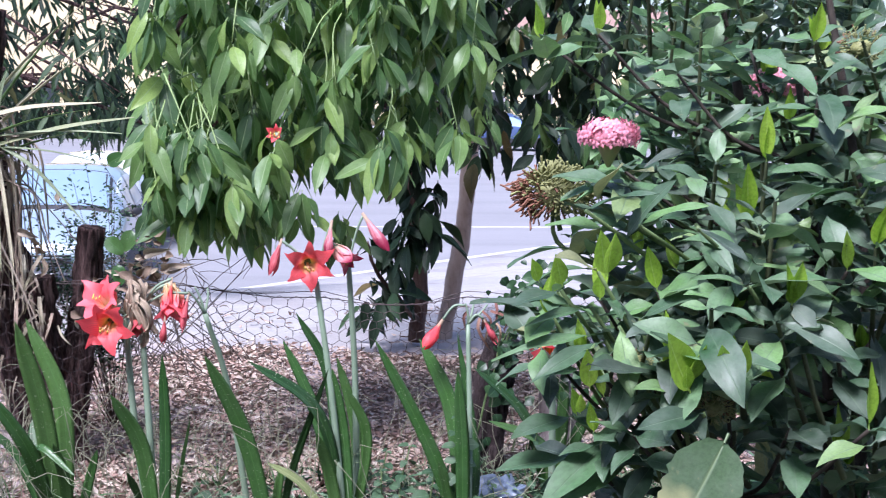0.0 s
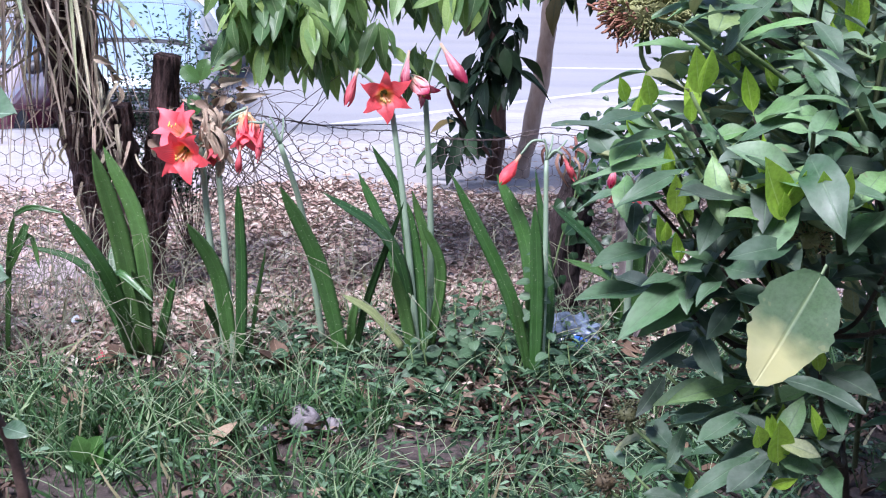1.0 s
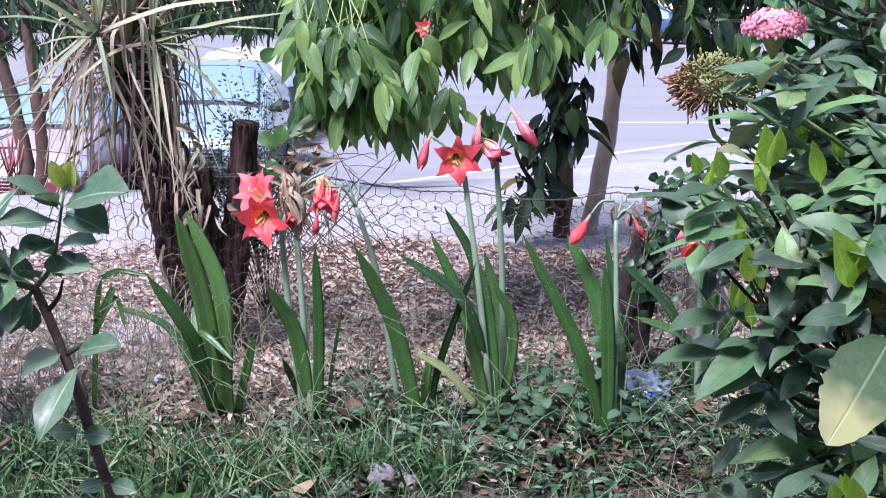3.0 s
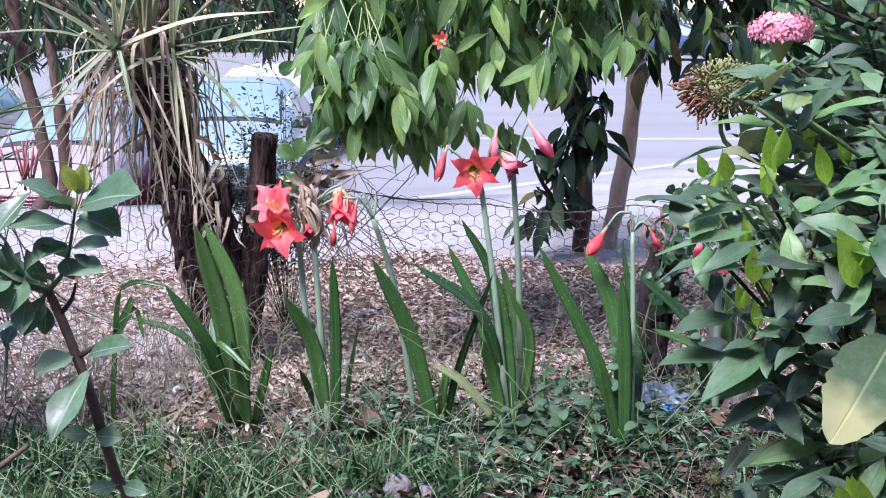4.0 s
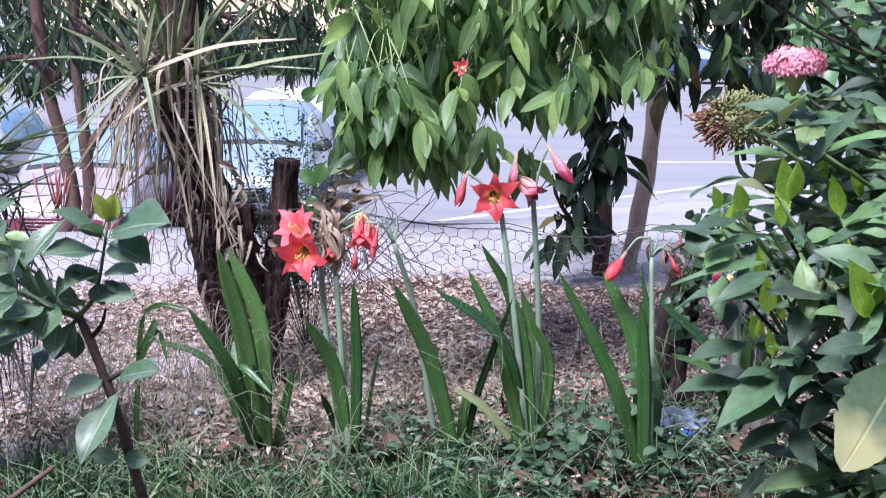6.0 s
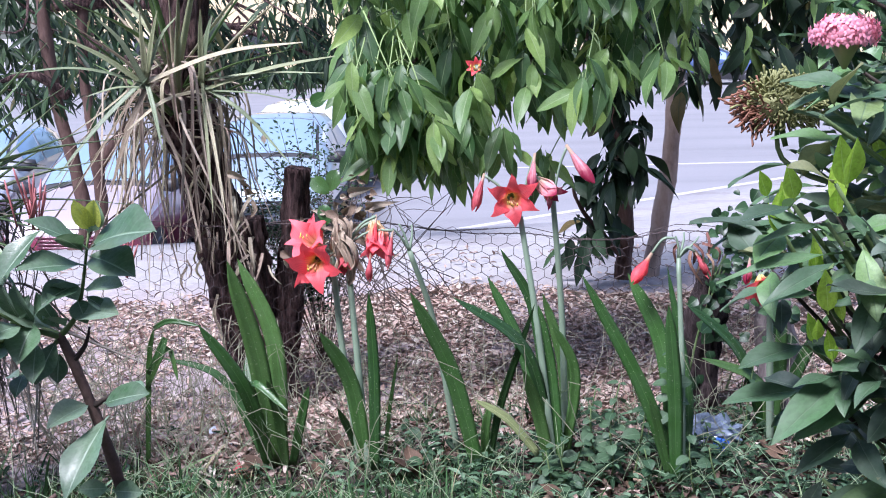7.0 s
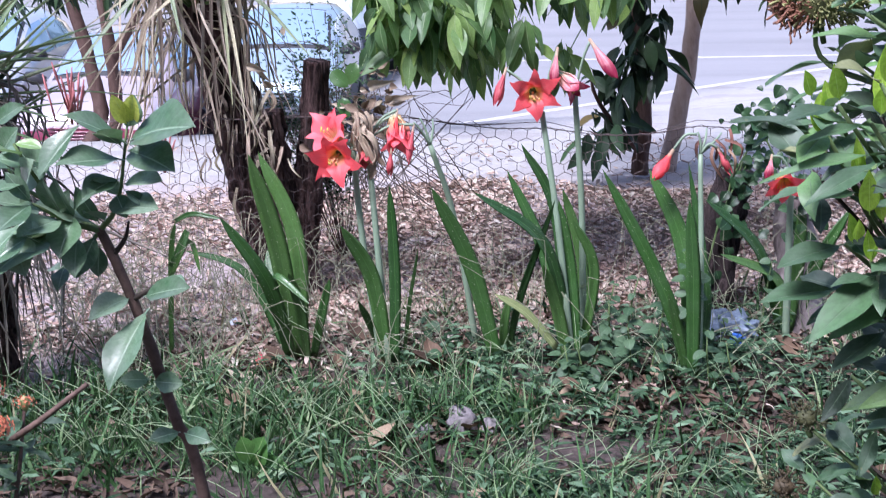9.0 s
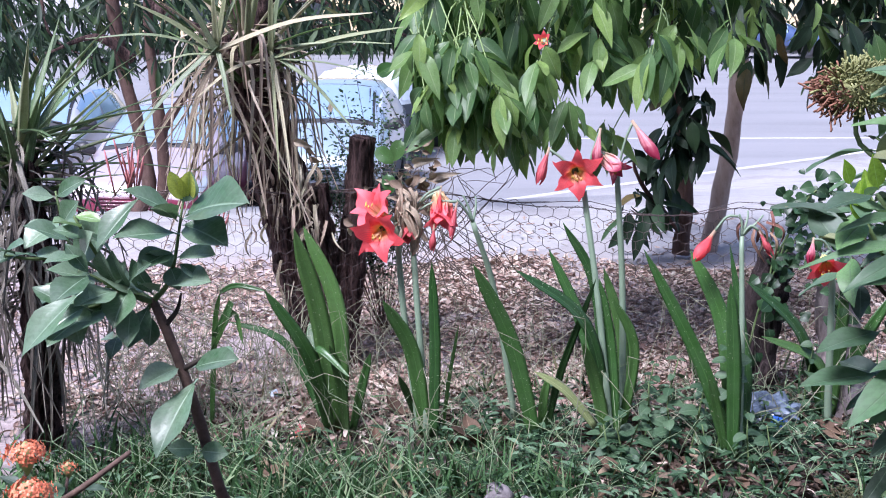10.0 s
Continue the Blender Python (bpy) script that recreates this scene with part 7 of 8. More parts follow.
M_CREEPER = leaf_material("dark_creeper_leaf", [(0.0, (0.012, 0.036, 0.016)), (0.6, (0.028, 0.075, 0.032)), (1.0, (0.07, 0.15, 0.07))], (0.1, 0.18, 0.09), 0.4, 0.2, 7.0)
HEART = [blade_mesh("creeper_leaf", 0.029 * k, 0.026 * k, M_CREEPER, "heart", 0.25, 0.2, 0.01, 6, 140 + i) for i, k in enumerate((1, 0.8, 1.2))]
rnd = random.Random(44)
creeper = thing("creeper", "green heart-leaved creeper over the stumps", "creeper", (0.618, 2.950, 0.355))
CB = creeper.location
for k, pts in enumerate((((0.572, 2.980, 0.308), (0.603, 2.960, 0.422), (0.647, 2.940, 0.505), (0.708, 2.920, 0.495)), ((0.701, 2.880, 0.234), (0.654, 2.880, 0.369), (0.601, 2.900, 0.479)), ((0.583, 2.940, 0.191), (0.549, 2.930, 0.306), (0.582, 2.920, 0.403)), ((0.509, 2.950, 0.110), (0.532, 2.940, 0.231), (0.568, 2.930, 0.334), (0.612, 2.920, 0.408)))):
    v, f, u = tube_data(bezier([V(p) - CB for p in pts], 12), (0.003, 0.002), 5)
    mesh_object("vine", v, f, M_TWIG_GREEN, creeper, "", u)
    for i in range((84, 72, 34, 10)[k]):
        q = bezier([V(p) - CB for p in pts], 20)[rnd.randint(0, 20)] + V((rnd.gauss(0, 0.03), rnd.gauss(-0.02, 0.02), rnd.gauss(0, 0.025)))
        place("leaf", rnd.choice(HEART), creeper, q, aim((rnd.uniform(-1, 1), -0.3, rnd.uniform(-1, 0.1)), (rnd.uniform(-0.3, 0.3), -1, 0.5)), rnd.uniform(0.6, 1.1))

# wiry bush of tiny leaves behind the sawn stump
FB = V((-0.456, 3.575, -0.050))
bush = thing("fine_leaved_bush", "wiry bush with tiny grey-green leaves", "bush", FB)
TINY = [mesh_arrays(blade_mesh("tiny_leaf", 0.011, 0.0055, M_WEED, "ovate", 0.1, 0.1, 0.0, 3, 150))]
items = []
for k in range(40):
    c = V((-0.464, 3.500, 0.603)) + V((rnd.gauss(0.0, 0.07), rnd.gauss(0, 0.06), rnd.gauss(0, 0.085)))
    if k > 22:
        c = V((-0.550, 3.400, 0.494)) + V((rnd.gauss(0.0, 0.07), rnd.gauss(0, 0.05), rnd.gauss(0, 0.05)))
    a = FB.lerp(c, 0.55) + V((rnd.gauss(0, 0.05), 0, 0))
    path = bezier([FB - FB, a - FB, c - FB], 10)
    v, f, u = tube_data(path, (0.0014, 0.0006), 4, cap=False)
    mesh_object("twig", v, f, M_TWIG, bush, "", u)
    for j in range(90):
        q = path[rnd.randint(4, 10)] + V((rnd.gauss(0, 0.018), rnd.gauss(0, 0.018), rnd.gauss(0, 0.018)))
        items.append((q, aim((rnd.uniform(-1, 1), rnd.uniform(-1, 0.2), rnd.uniform(-0.5, 0.7)), (rnd.uniform(-0.5, 0.5), -0.6, 0.8)), rnd.uniform(0.7, 1.5)))
scatter_mesh("foliage", [TINY[0]] * len(items), [turn3(q[1]) for q in items], [q[2] for q in items], [np.array(q[0]) for q in items], [M_WEED], [0] * len(items), bush)["kind"] = "stuff"

# broad leaves and dry curled leaves caught on the stump
caught = thing("caught_leaves", "broad green and curled brown leaves hanging by the stump", "leaves", (-0.365, 3.050, 0.529))
CB = caught.location
BROAD = blade_mesh("broad_leaf", 0.062, 0.04, M_STRAP, "ovate", 0.2, 0.2, 0.02, 9, 160)
M_CURL = leaf_material("pale_curled_leaf", [(0.0, (0.2, 0.13, 0.11)), (0.5, (0.42, 0.31, 0.265)), (1.0, (0.6, 0.5, 0.44))], (0.3, 0.2, 0.14), 0.85, 0.2, 7.0)
CURL = [blade_mesh("curled_leaf", 0.075 * k, 0.034, M_CURL, "lance", dr, 1.4, 0.05, 14, 161 + i, 0.2) for i, (k, dr) in enumerate(((0.8, 0.9), (0.65, -0.7), (0.95, 1.3)))]
for p, d, s in (((-0.413, 3.100, 0.587), (0.6, -0.3, -0.5), 1.0), ((-0.379, 3.050, 0.529), (0.2, -0.4, -0.9), 0.9), ((-0.352, 3.150, 0.603), (-0.3, -0.4, -0.9), 1.0), ((-0.408, 3.100, 0.767), (0.5, -0.2, 0.3), 0.9)):
    place("leaf", BROAD, caught, V(p) - CB, aim(d, (0, -1, 0.2)), s)
for i in range(52):
    c = rnd.choice(((-0.317, 3.000, 0.493), (-0.301, 3.020, 0.533), (-0.311, 3.000, 0.464), (-0.325, 3.020, 0.533), (-0.292, 3.000, 0.486), (-0.314, 3.000, 0.514), (-0.438, 3.050, 0.463)) if i < 46 else ((-0.569, 3.060, 0.664), (-0.590, 3.040, 0.516)))
    place("dry_leaf", rnd.choice(CURL), caught, V(c) - CB + V((rnd.gauss(0, 0.035), rnd.gauss(0, 0.025), rnd.gauss(0, 0.04))), aim((rnd.uniform(-1.2, 1.2), rnd.uniform(-0.6, 0.4), rnd.uniform(-1.2, 0.4)), (rnd.uniform(-0.6, 0.6), -1, 0.2)), rnd.uniform(0.4, 0.95), "curled brown dry leaf")

# bare wiry tangle behind the fence by the stump
pieces = []
for i in range(65):
    p = V((-0.447, 3.200, 0.354)) + V((rnd.gauss(0.1, 0.11), rnd.uniform(-0.02, 0.2), 0))
    p.z = rnd.uniform(0.16, 0.34)
    q = V((-0.398, 3.200, 0.476)) + V((rnd.gauss(0.04, 0.14), rnd.uniform(-0.02, 0.2), rnd.gauss(0.0, 0.055)))
    w = q + V((rnd.gauss(0, 0.07), 0, rnd.gauss(-0.01, 0.035)))
    pieces.append(tube_data(bezier([p, p.lerp(q, 0.6) + V((rnd.gauss(0, 0.05), 0, rnd.gauss(0.03, 0.03))), q, w], 9), (0.0014, 0.0006), 4, cap=False))
tagged(join_pieces("tangled_twigs", pieces, plain_material("bare_grey_twig", (0.2, 0.16, 0.14), 0.8, 0, 0, 0.3, 30.0)), "tangle of thin bare grey twigs behind the fence", "twigs", kind="stuff")

# ---- orange-flowered shrub at the path's edge ----
OB = V((-0.806, 1.800, 0.082))
OB.z = ground_z(OB.x, OB.y)
orange = thing("orange_flower_shrub", "low shrub with round orange flower heads", "shrub", OB)
ORM = [(OB, (OB.x - 0.02, OB.y, 0.1), (-0.806, 1.800, 0.244)), (OB, (OB.x, OB.y, 0.08), (-0.779, 1.750, 0.219)), (OB, (OB.x + 0.04, OB.y, 0.1), (-0.760, 1.850, 0.215))]
for pts in ORM:
    tube("stem", [V(p) - OB for p in pts], (0.004, 0.0025), M_TWIG, orange, 6, 8)
floret_head(orange, OB, (-0.804, 1.800, 0.269), 0.026, M_ORANGE, 80, 41, "round orange flower head")
floret_head(orange, OB, (-0.776, 1.740, 0.229), 0.028, M_ORANGE, 80, 42, "round orange flower head")
floret_head(orange, OB, (-0.759, 1.850, 0.226), 0.014, M_ORANGE, 30, 43, "small orange flower head")
rnd = random.Random(46)
for pts in ORM:
    for k in range(3):
        tip = V(pts[2]).lerp(V(pts[1]), 0.15 + 0.3 * k)
        whorl(rnd, orange, OB, tip, (0, -0.2, 1), 4, 0.75)
tube("bare_branch", [V(p) - OB for p in ((-0.771, 1.800, 0.179), (-0.706, 1.780, 0.226), (-0.638, 1.800, 0.275))], (0.006, 0.004), M_TWIG, orange, 7, 8)

# slender red bud tubes above the sapling's side twigs
M_TUBE = plain_material("rose_red_bud", (0.5, 0.17, 0.17), 0.6, 0, 0, 0.2, 40.0)
for c, n in (((-0.368, 1.080, 0.796), 15), ((-0.305, 1.120, 0.746), 5)):
    ob = None
    pieces = []
    for i in range(n):
        d = V((rnd.uniform(-0.35, 0.35), rnd.uniform(-0.4, 0.4), rnd.uniform(0.5, 1.2)))
        p = V(c) - SAP_BASE + V((rnd.gauss(0, 0.004), 0, rnd.gauss(0, 0.004)))
        pieces.append(tube_data([p, p + d * 0.016, p + d * 0.026, p + d * 0.034], lambda s: 0.0008 if s < 0.6 else 0.0013 - 0.0008 * (s - 0.6) / 0.4, 5))
    join_pieces("flower_head", pieces, M_TUBE, sapling, "spray of slender rose-red buds")

# ---- broad-leaved weeds among the lilies ----
NET = [blade_mesh("weed_leaf", 0.044 * k, 0.031 * k, leaf_material("soft_weed_leaf_%d" % i, [(0.0, (0.035, 0.09, 0.045)), (1.0, (0.11, 0.19, 0.11))], (0.13, 0.21, 0.12), 0.55, 0.25, 8.0), "ovate", 0.25, 0.2, 0.012, 6, 170 + i) for i, k in enumerate((1, 0.75))]


def broad_weed(base, height, pairs, seed, lean=(0, 0)):
    r = random.Random(seed)
    b = V((base[0], base[1], ground_z(base[0], base[1]) - 0.005))
    ob = thing("broad_weed", "soft green weed with paired oval leaves", "weed", b, "weeds among the lilies")
    top = V((lean[0], lean[1], height))
    path = bezier([V((0, 0, 0)), top * 0.5 + V((r.gauss(0, 0.01), 0, 0)), top], pairs)
    v, f, u = tube_data(path, (0.0025, 0.0015), 6)
    mesh_object("stem", v, f, M_TWIG_GREEN, ob, "", u)
    for i, p in enumerate(path[1:]):
        a = r.uniform(0, 3.1) + i * 1.57
        for k in (0, math.pi):
            d = V((math.cos(a + k), math.sin(a + k), r.uniform(-0.35, 0.25)))
            place("leaf", r.choice(NET), ob, p, aim(d, (0, -0.5, 1), r.uniform(-0.3, 0.3)), r.uniform(0.6, 1.15) * (0.6 if i == pairs - 1 else 1))


rnd = random.Random(52)
for i, (p, h, n) in enumerate((((0.230, 2.654, 0.000), 0.17, 6), ((0.277, 2.599, 0.000), 0.14, 5), ((0.332, 2.635, 0.000), 0.2, 7), ((0.382, 2.617, 0.000), 0.3, 9), ((0.185, 2.563, 0.000), 0.12, 5), ((0.301, 2.712, 0.000), 0.2, 6), ((0.345, 2.528, 0.000), 0.12, 5), ((0.265, 2.751, 0.000), 0.18, 6), ((0.619, 2.834, 0.000), 0.2, 6), ((-0.172, 2.834, 0.000), 0.08, 4), ((-0.124, 2.673, 0.000), 0.07, 3)  )):
    broad_weed(p, h, n, 200 + i, (rnd.gauss(0, 0.03), rnd.gauss(-0.01, 0.02)))
for i in range(16):
    x, y = rnd.uniform(0.08, 0.55), rnd.uniform(2.45, 2.85)
    broad_weed((x, y), rnd.uniform(0.06, 0.15), rnd.randint(3, 5), 300 + i, (rnd.gauss(0, 0.03), 0))

# slender young shoot in the dry grass
SHOOT = V((-0.764, 2.72, ground_z(-0.764, 2.72) - 0.01))
slender = thing("slender_shoot", "slender grassy shoot with narrow drooping leaves", "weed", SHOOT)
strap("blade", [V((0, 0, 0)), V((-0.744, 2.72, 0.215)) - SHOOT, V((-0.723, 2.7, 0.305)) - SHOOT], 0.013, M_STRAP, slender, fold=0.4, thick=0.001, n=8)
for p0, p1, p2 in (((-0.723, 2.7, 0.305), (-0.678, 2.68, 0.326), (-0.606, 2.66, 0.318)), ((-0.742, 2.7, 0.2), (-0.696, 2.69, 0.285), (-0.706, 2.67, 0.235)), ((-0.753, 2.72, 0.161), (-0.695, 2.7, 0.259), (-0.67, 2.68, 0.186))):
    strap("leaf", [V(p0) - SHOOT, V(p1) - SHOOT, V(p2) - SHOOT], 0.012, M_STRAP, slender, fold=0.4, thick=0.001, n=8)

# rounded seedling in the near grass
SD = V((-0.460, 2.12, ground_z(-0.460, 2.12)))
M_SEEDLING = leaf_material("bright_seedling_leaf", [(0.0, (0.07, 0.2, 0.05)), (1.0, (0.13, 0.29, 0.08))], (0.3, 0.45, 0.2), 0.4, 0.3, 8.0)
seedling = thing("round_leaved_seedling", "low seedling with rounded glossy leaves in the grass", "weed", SD)
ROUND = blade_mesh("round_leaf", 0.085, 0.056, M_SEEDLING, "ovate", 0.15, 0.2, 0.008, 8, 180)
for q, s in (((-0.2, -0.35, 0.95), 0.82), ((0.3, -0.35, 0.9), 0.86), ((1, -0.4, 0.12), 0.85), ((-1, -0.2, 0.15), 0.5), ((0.5, 0.5, 0.4), 0.6)):
    place("leaf", ROUND, seedling, V((0, 0, 0.02)), aim(q, (0, -0.8, 0.6)), s)
tube("stem", [V((0, 0, -0.02)), V((0, 0, 0.01)), V((0.0, 0, 0.07))], (0.004, 0.003), M_TWIG_GREEN, seedling, 6, 4)

# ---- stones, fallen leaves, a plastic bag ----
M_STONE = rough_material("grey_stone", [(0.3, (0.09, 0.08, 0.085)), (0.5, (0.2, 0.18, 0.19)), (0.75, (0.32, 0.3, 0.31))], 14.0, 80.0, 0.9, 0.6, 0.01)


def stone(p, size, seed, label):
    r = random.Random(seed)
    bm = bmesh.new()
    bmesh.ops.create_icosphere(bm, subdivisions=3, radius=1.0)
    for vtx in bm.verts:
        q = vtx.co.copy()
        k = 1 + 0.35 * noise.noise(q * 1.6 + V((seed, 0, 0))) + 0.12 * noise.noise(q * 5 + V((0, seed, 0)))
        vtx.co = V((q.x * size[0], q.y * size[1], q.z * size[2])) * k
    me = bpy.data.meshes.new("stone")
    bm.to_mesh(me)
    bm.free()
    me.polygons.foreach_set("use_smooth", [True] * len(me.polygons))
    me.materials.append(M_STONE)
    ob = new("stone", me)
    ob.location = (p[0], p[1], ground_z(p[0], p[1]) + size[2] * 0.55)
    ob.rotation_euler = (0, 0, r.uniform(0, 6))
    return tagged(ob, label, "stone", "stones in the grass")


stone((-0.080, 2.320, 0.000), (0.036, 0.03, 0.032), 3, "pale grey stone half sunk in grass")
stone((-0.025, 2.315, 0.000), (0.024, 0.02, 0.02), 4, "small pale grey stone in grass")
stone((-0.157, 2.300, 0.000), (0.025, 0.025, 0.016), 5, "small grey stone in grass")
stone((0.289, 3.388, 0.000), (0.02, 0.02, 0.014), 6, "small pale stone among fallen leaves")
BIGDRY = [blade_mesh("fallen_leaf", 0.11 * k, 0.05 * k, M_DRY, "pointed", dr, 0.5, 0.03, 9, 190 + i) for i, (k, dr) in enumerate(((1, -0.4), (0.8, 0.3), (1.1, 0.2)))]


def fallen(p, seed, size=1.0, red=False, label="curled brown fallen leaf lying in the grass"):
    r = random.Random(seed)
    me = r.choice(BIGDRY)
    ob = new("fallen_leaf", me)
    a = r.uniform(0, 6.3)
    m = aim((math.cos(a), math.sin(a), 0.05), (r.uniform(-0.3, 0.3), -0.3, 1))
    ob.matrix_basis = Matrix.Translation((p[0], p[1], ground_z(p[0], p[1]) + 0.02)) @ m.to_4x4() @ Matrix.Diagonal((size, size, size, 1))
    return tagged(ob, label, "fallen leaf", "fallen leaves")


fallen((0.47, 2.25, 0.000), 1, 0.85)
fallen((-0.278, 2.220, 0.000), 2, 0.7)
fallen((-0.110, 2.654, 0.000), 3, 1.0)
fallen((-0.133, 2.599, 0.000), 4, 0.9)
fallen((-0.071, 2.692, 0.000), 5, 0.8)
for i in range(62):
    x, y = (rnd.uniform(-0.6, 0.85), rnd.uniform(2.0, 2.95)) if i < 50 else (rnd.gauss(0.22, 0.14), rnd.gauss(2.42, 0.09))
    fallen((x, y), 20 + i, rnd.uniform(0.35, 0.8))

BG = V((0.530, 2.800, ground_z(0.530, 2.800)))
M_BAG = plain_material("crumpled_clear_bag", (0.19, 0.24, 0.33), 0.3, 0, 0.3, 0.3, 30.0)
M_PRINT = plain_material("blue_print", (0.05, 0.16, 0.6), 0.4)
bm = bmesh.new()
bmesh.ops.create_icosphere(bm, subdivisions=4, radius=1.0)
for vtx in bm.verts:
    q = vtx.co.copy()
    k = 1 + 0.4 * noise.noise(q * 2.2) + 0.22 * abs(noise.noise(q * 6))
    vtx.co = V((q.x * 0.064, q.y * 0.045, q.z * 0.045)) * k
me = bpy.data.meshes.new("plastic_bag")
bm.to_mesh(me)
bm.free()
me.materials.append(M_BAG)
bag = thing("plastic_bag", "crumpled bluish plastic bag lying by the stump", "plastic bag", (BG.x, BG.y, BG.z + 0.03))
body = new("bag_body", me)
body.parent = bag
strap("printed_band", [V((-0.015, -0.05, 0.0)), V((0.012, -0.056, -0.004)), V((0.04, -0.045, -0.012))], 0.03, M_PRINT, bag, "blue printed patch", fold=0.1, n=8, face=(0.2, -1, 0.2))
petals = thing("fallen_petals", "crumpled crimson petals dropped in the grass", "petals", (-0.545, 2.643, ground_z(-0.545, 2.643)))
for i in range(3):
    v, f, u = petal_data(0.04, 0.022, 0.9, 0.5, i * 2.0, 0.03, i)
    mesh_object("petal", [q + V((0.012 * i, 0, 0.015)) for q in v], f, M_PETAL_DARK, petals, "", u)

M_SCRAP = plain_material("white_scrap", (0.62, 0.68, 0.78), 0.5, 0, 0, 0.15, 60.0)
for i, p in enumerate(((-0.670, 2.958, 0.000), (-0.600, 2.834, 0.000))):
    v, f, u = petal_data(0.028, 0.03, 0.7, 0.9, 0.4 + i, 0.06, i)
    scrap = mesh_object("paper_scrap", v, f, M_SCRAP, None, "", u)
    scrap.location = (p[0], p[1], ground_z(p[0], p[1]) + 0.012)
    tagged(scrap, "small crumpled pale scrap lying in dry grass", "litter", "scraps")

# ---- ground cover: leaf litter, grass, weeds ----
def litter_leaf(seed):
    r = random.Random(seed)
    n = 4
    v, f, u = [], [], []
    bend = r.uniform(-0.8, 1.2)
    for i in range(n + 1):
        s = i / n
        w = 0.5 * math.sin(math.pi * min(1, 0.04 + s * 0.95)) ** 0.8 * r.uniform(0.2, 0.4)
        z = bend * 0.18 * math.sin(s * math.pi)
        for a in (-1, 0, 1):
            v.append((w * a, s - 0.5, z + abs(a) * 0.1 * r.uniform(0.3, 1.4)))
            u.append((0.5 + 0.5 * a, s))
    for i in range(n):
        f += [(i * 3, i * 3 + 1, i * 3 + 4, i * 3 + 3), (i * 3 + 1, i * 3 + 2, i * 3 + 5, i * 3 + 4)]
    return np.array(v), f, np.array(u)


def grass_blade(seed, n=4):
    r = random.Random(seed)
    lean = r.uniform(0.15, 0.9)
    v, f, u = [], [], []
    for i in range(n + 1):
        s = i / n
        w = 0.5 * (1 - s ** 1.6) * 0.055 + 0.002
        y = lean * s ** 1.8
        z = s - 0.35 * lean * s ** 2.2
        v += [(-w, y, z), (w, y, z)]
        u += [(0.1, s), (0.9, s)]
    for i in range(n):
        f.append((i * 2, i * 2 + 1, i * 2 + 3, i * 2 + 2))
    return np.array(v), f, np.array(u)


def spin(rnd, tilt):
    return turn3(Euler((rnd.gauss(0, tilt), rnd.gauss(0, tilt), rnd.uniform(0, 6.3))).to_matrix())


rnd = random.Random(101)
LIT = [litter_leaf(i) for i in range(14)]
locs, mats3, sizes = [], [], []
while len(locs) < 42000:
    y = rnd.uniform(2.3, 5.6)
    x = rnd.uniform(-3.2, 3.2)
    if (abs(x) > 0.42 * y and rnd.random() < 0.5) or rnd.random() < (abs(x) - 1.5) / 1.7:
        continue
    dens = min(1.0, max(0.04, (y - (2.62 if x > -0.3 else 2.5)) / 0.45))
    if y > 4.55 + 0.3 * noise.noise((x * 2, 1.5, 0)):
        dens *= 0.02
    if x < -0.2 * y and y > 2.9:
        dens *= 0.28
    dens *= 0.65 + 0.9 * noise.noise((x * 2.5, y * 2.5, 5.0))
    if rnd.random() > dens:
        continue
    locs.append(np.array((x, y, ground_z(x, y) + rnd.uniform(0.002, 0.022))))
    mats3.append(spin(rnd, 0.35))
    sizes.append(rnd.uniform(0.012, 0.048))
litter = scatter_mesh("leaf_litter", [rnd.choice(LIT) for _ in locs], mats3, sizes, locs, [M_LITTER], [0] * len(locs))
tagged(litter, "thick carpet of dry pinkish-brown fallen leaves", "leaf litter", kind="stuff")

# darker, half-rotted leaves between the weeds
locs, mats3, sizes = [], [], []
while len(locs) < 3600:
    y = rnd.uniform(1.7, 2.9)
    x = rnd.uniform(-0.45, 0.5) * y
    if rnd.random() > 0.25 + 0.9 * noise.noise((x * 3.0 + 7.0, y * 3.5, 9.0)) + (0.5 if x > 0.1 and y > 2.3 else 0.0):
        continue
    locs.append(np.array((x, y, ground_z(x, y) + rnd.uniform(0.003, 0.02))))
    mats3.append(spin(rnd, 0.4))
    sizes.append(rnd.uniform(0.02, 0.06))
rotted = leaf_material("half_rotted_leaf", [(0.0, (0.03, 0.018, 0.014)), (0.5, (0.1, 0.06, 0.047)), (0.9, (0.16, 0.1, 0.08)), (1.0, (0.28, 0.2, 0.17))], (0.15, 0.1, 0.08), 0.85, 0.1, 0.0, island=True)
tagged(scatter_mesh("rotting_leaves", [rnd.choice(LIT) for _ in locs], mats3, sizes, locs, [rotted], [0] * len(locs)), "dark brown rotting leaves scattered between the weeds", "leaf litter", kind="stuff")


def grass_density(x, y):
    d = 1.0 if y < 2.75 else max(0.0, 1.0 - (y - 2.75) / 0.45)
    if x < -0.28:
        d = min(d, 1.0 if y < 2.45 else max(0.05 if y < 3.1 else 0.0, 1.0 - (y - 2.45) / 0.3))
    patch = noise.noise((x * 2.3 + 4.0, y * 2.3, 2.0))
    for cx, cy, r in ((0.14, 2.15, 0.17), (0.3, 2.02, 0.12), (0.27, 2.24, 0.2), (-0.62, 1.98, 0.2), (0.45, 2.45, 0.1), (0.05, 2.6, 0.08), (-0.06, 2.27, 0.08), (0.47, 2.22, 0.08)):
        d *= 1 - 0.93 * math.exp(-(((x - cx) / r) ** 2 + ((y - cy) / (r * 0.55)) ** 2))
    return d * max(0.2, min(1.0, 0.75 + 1.2 * patch))


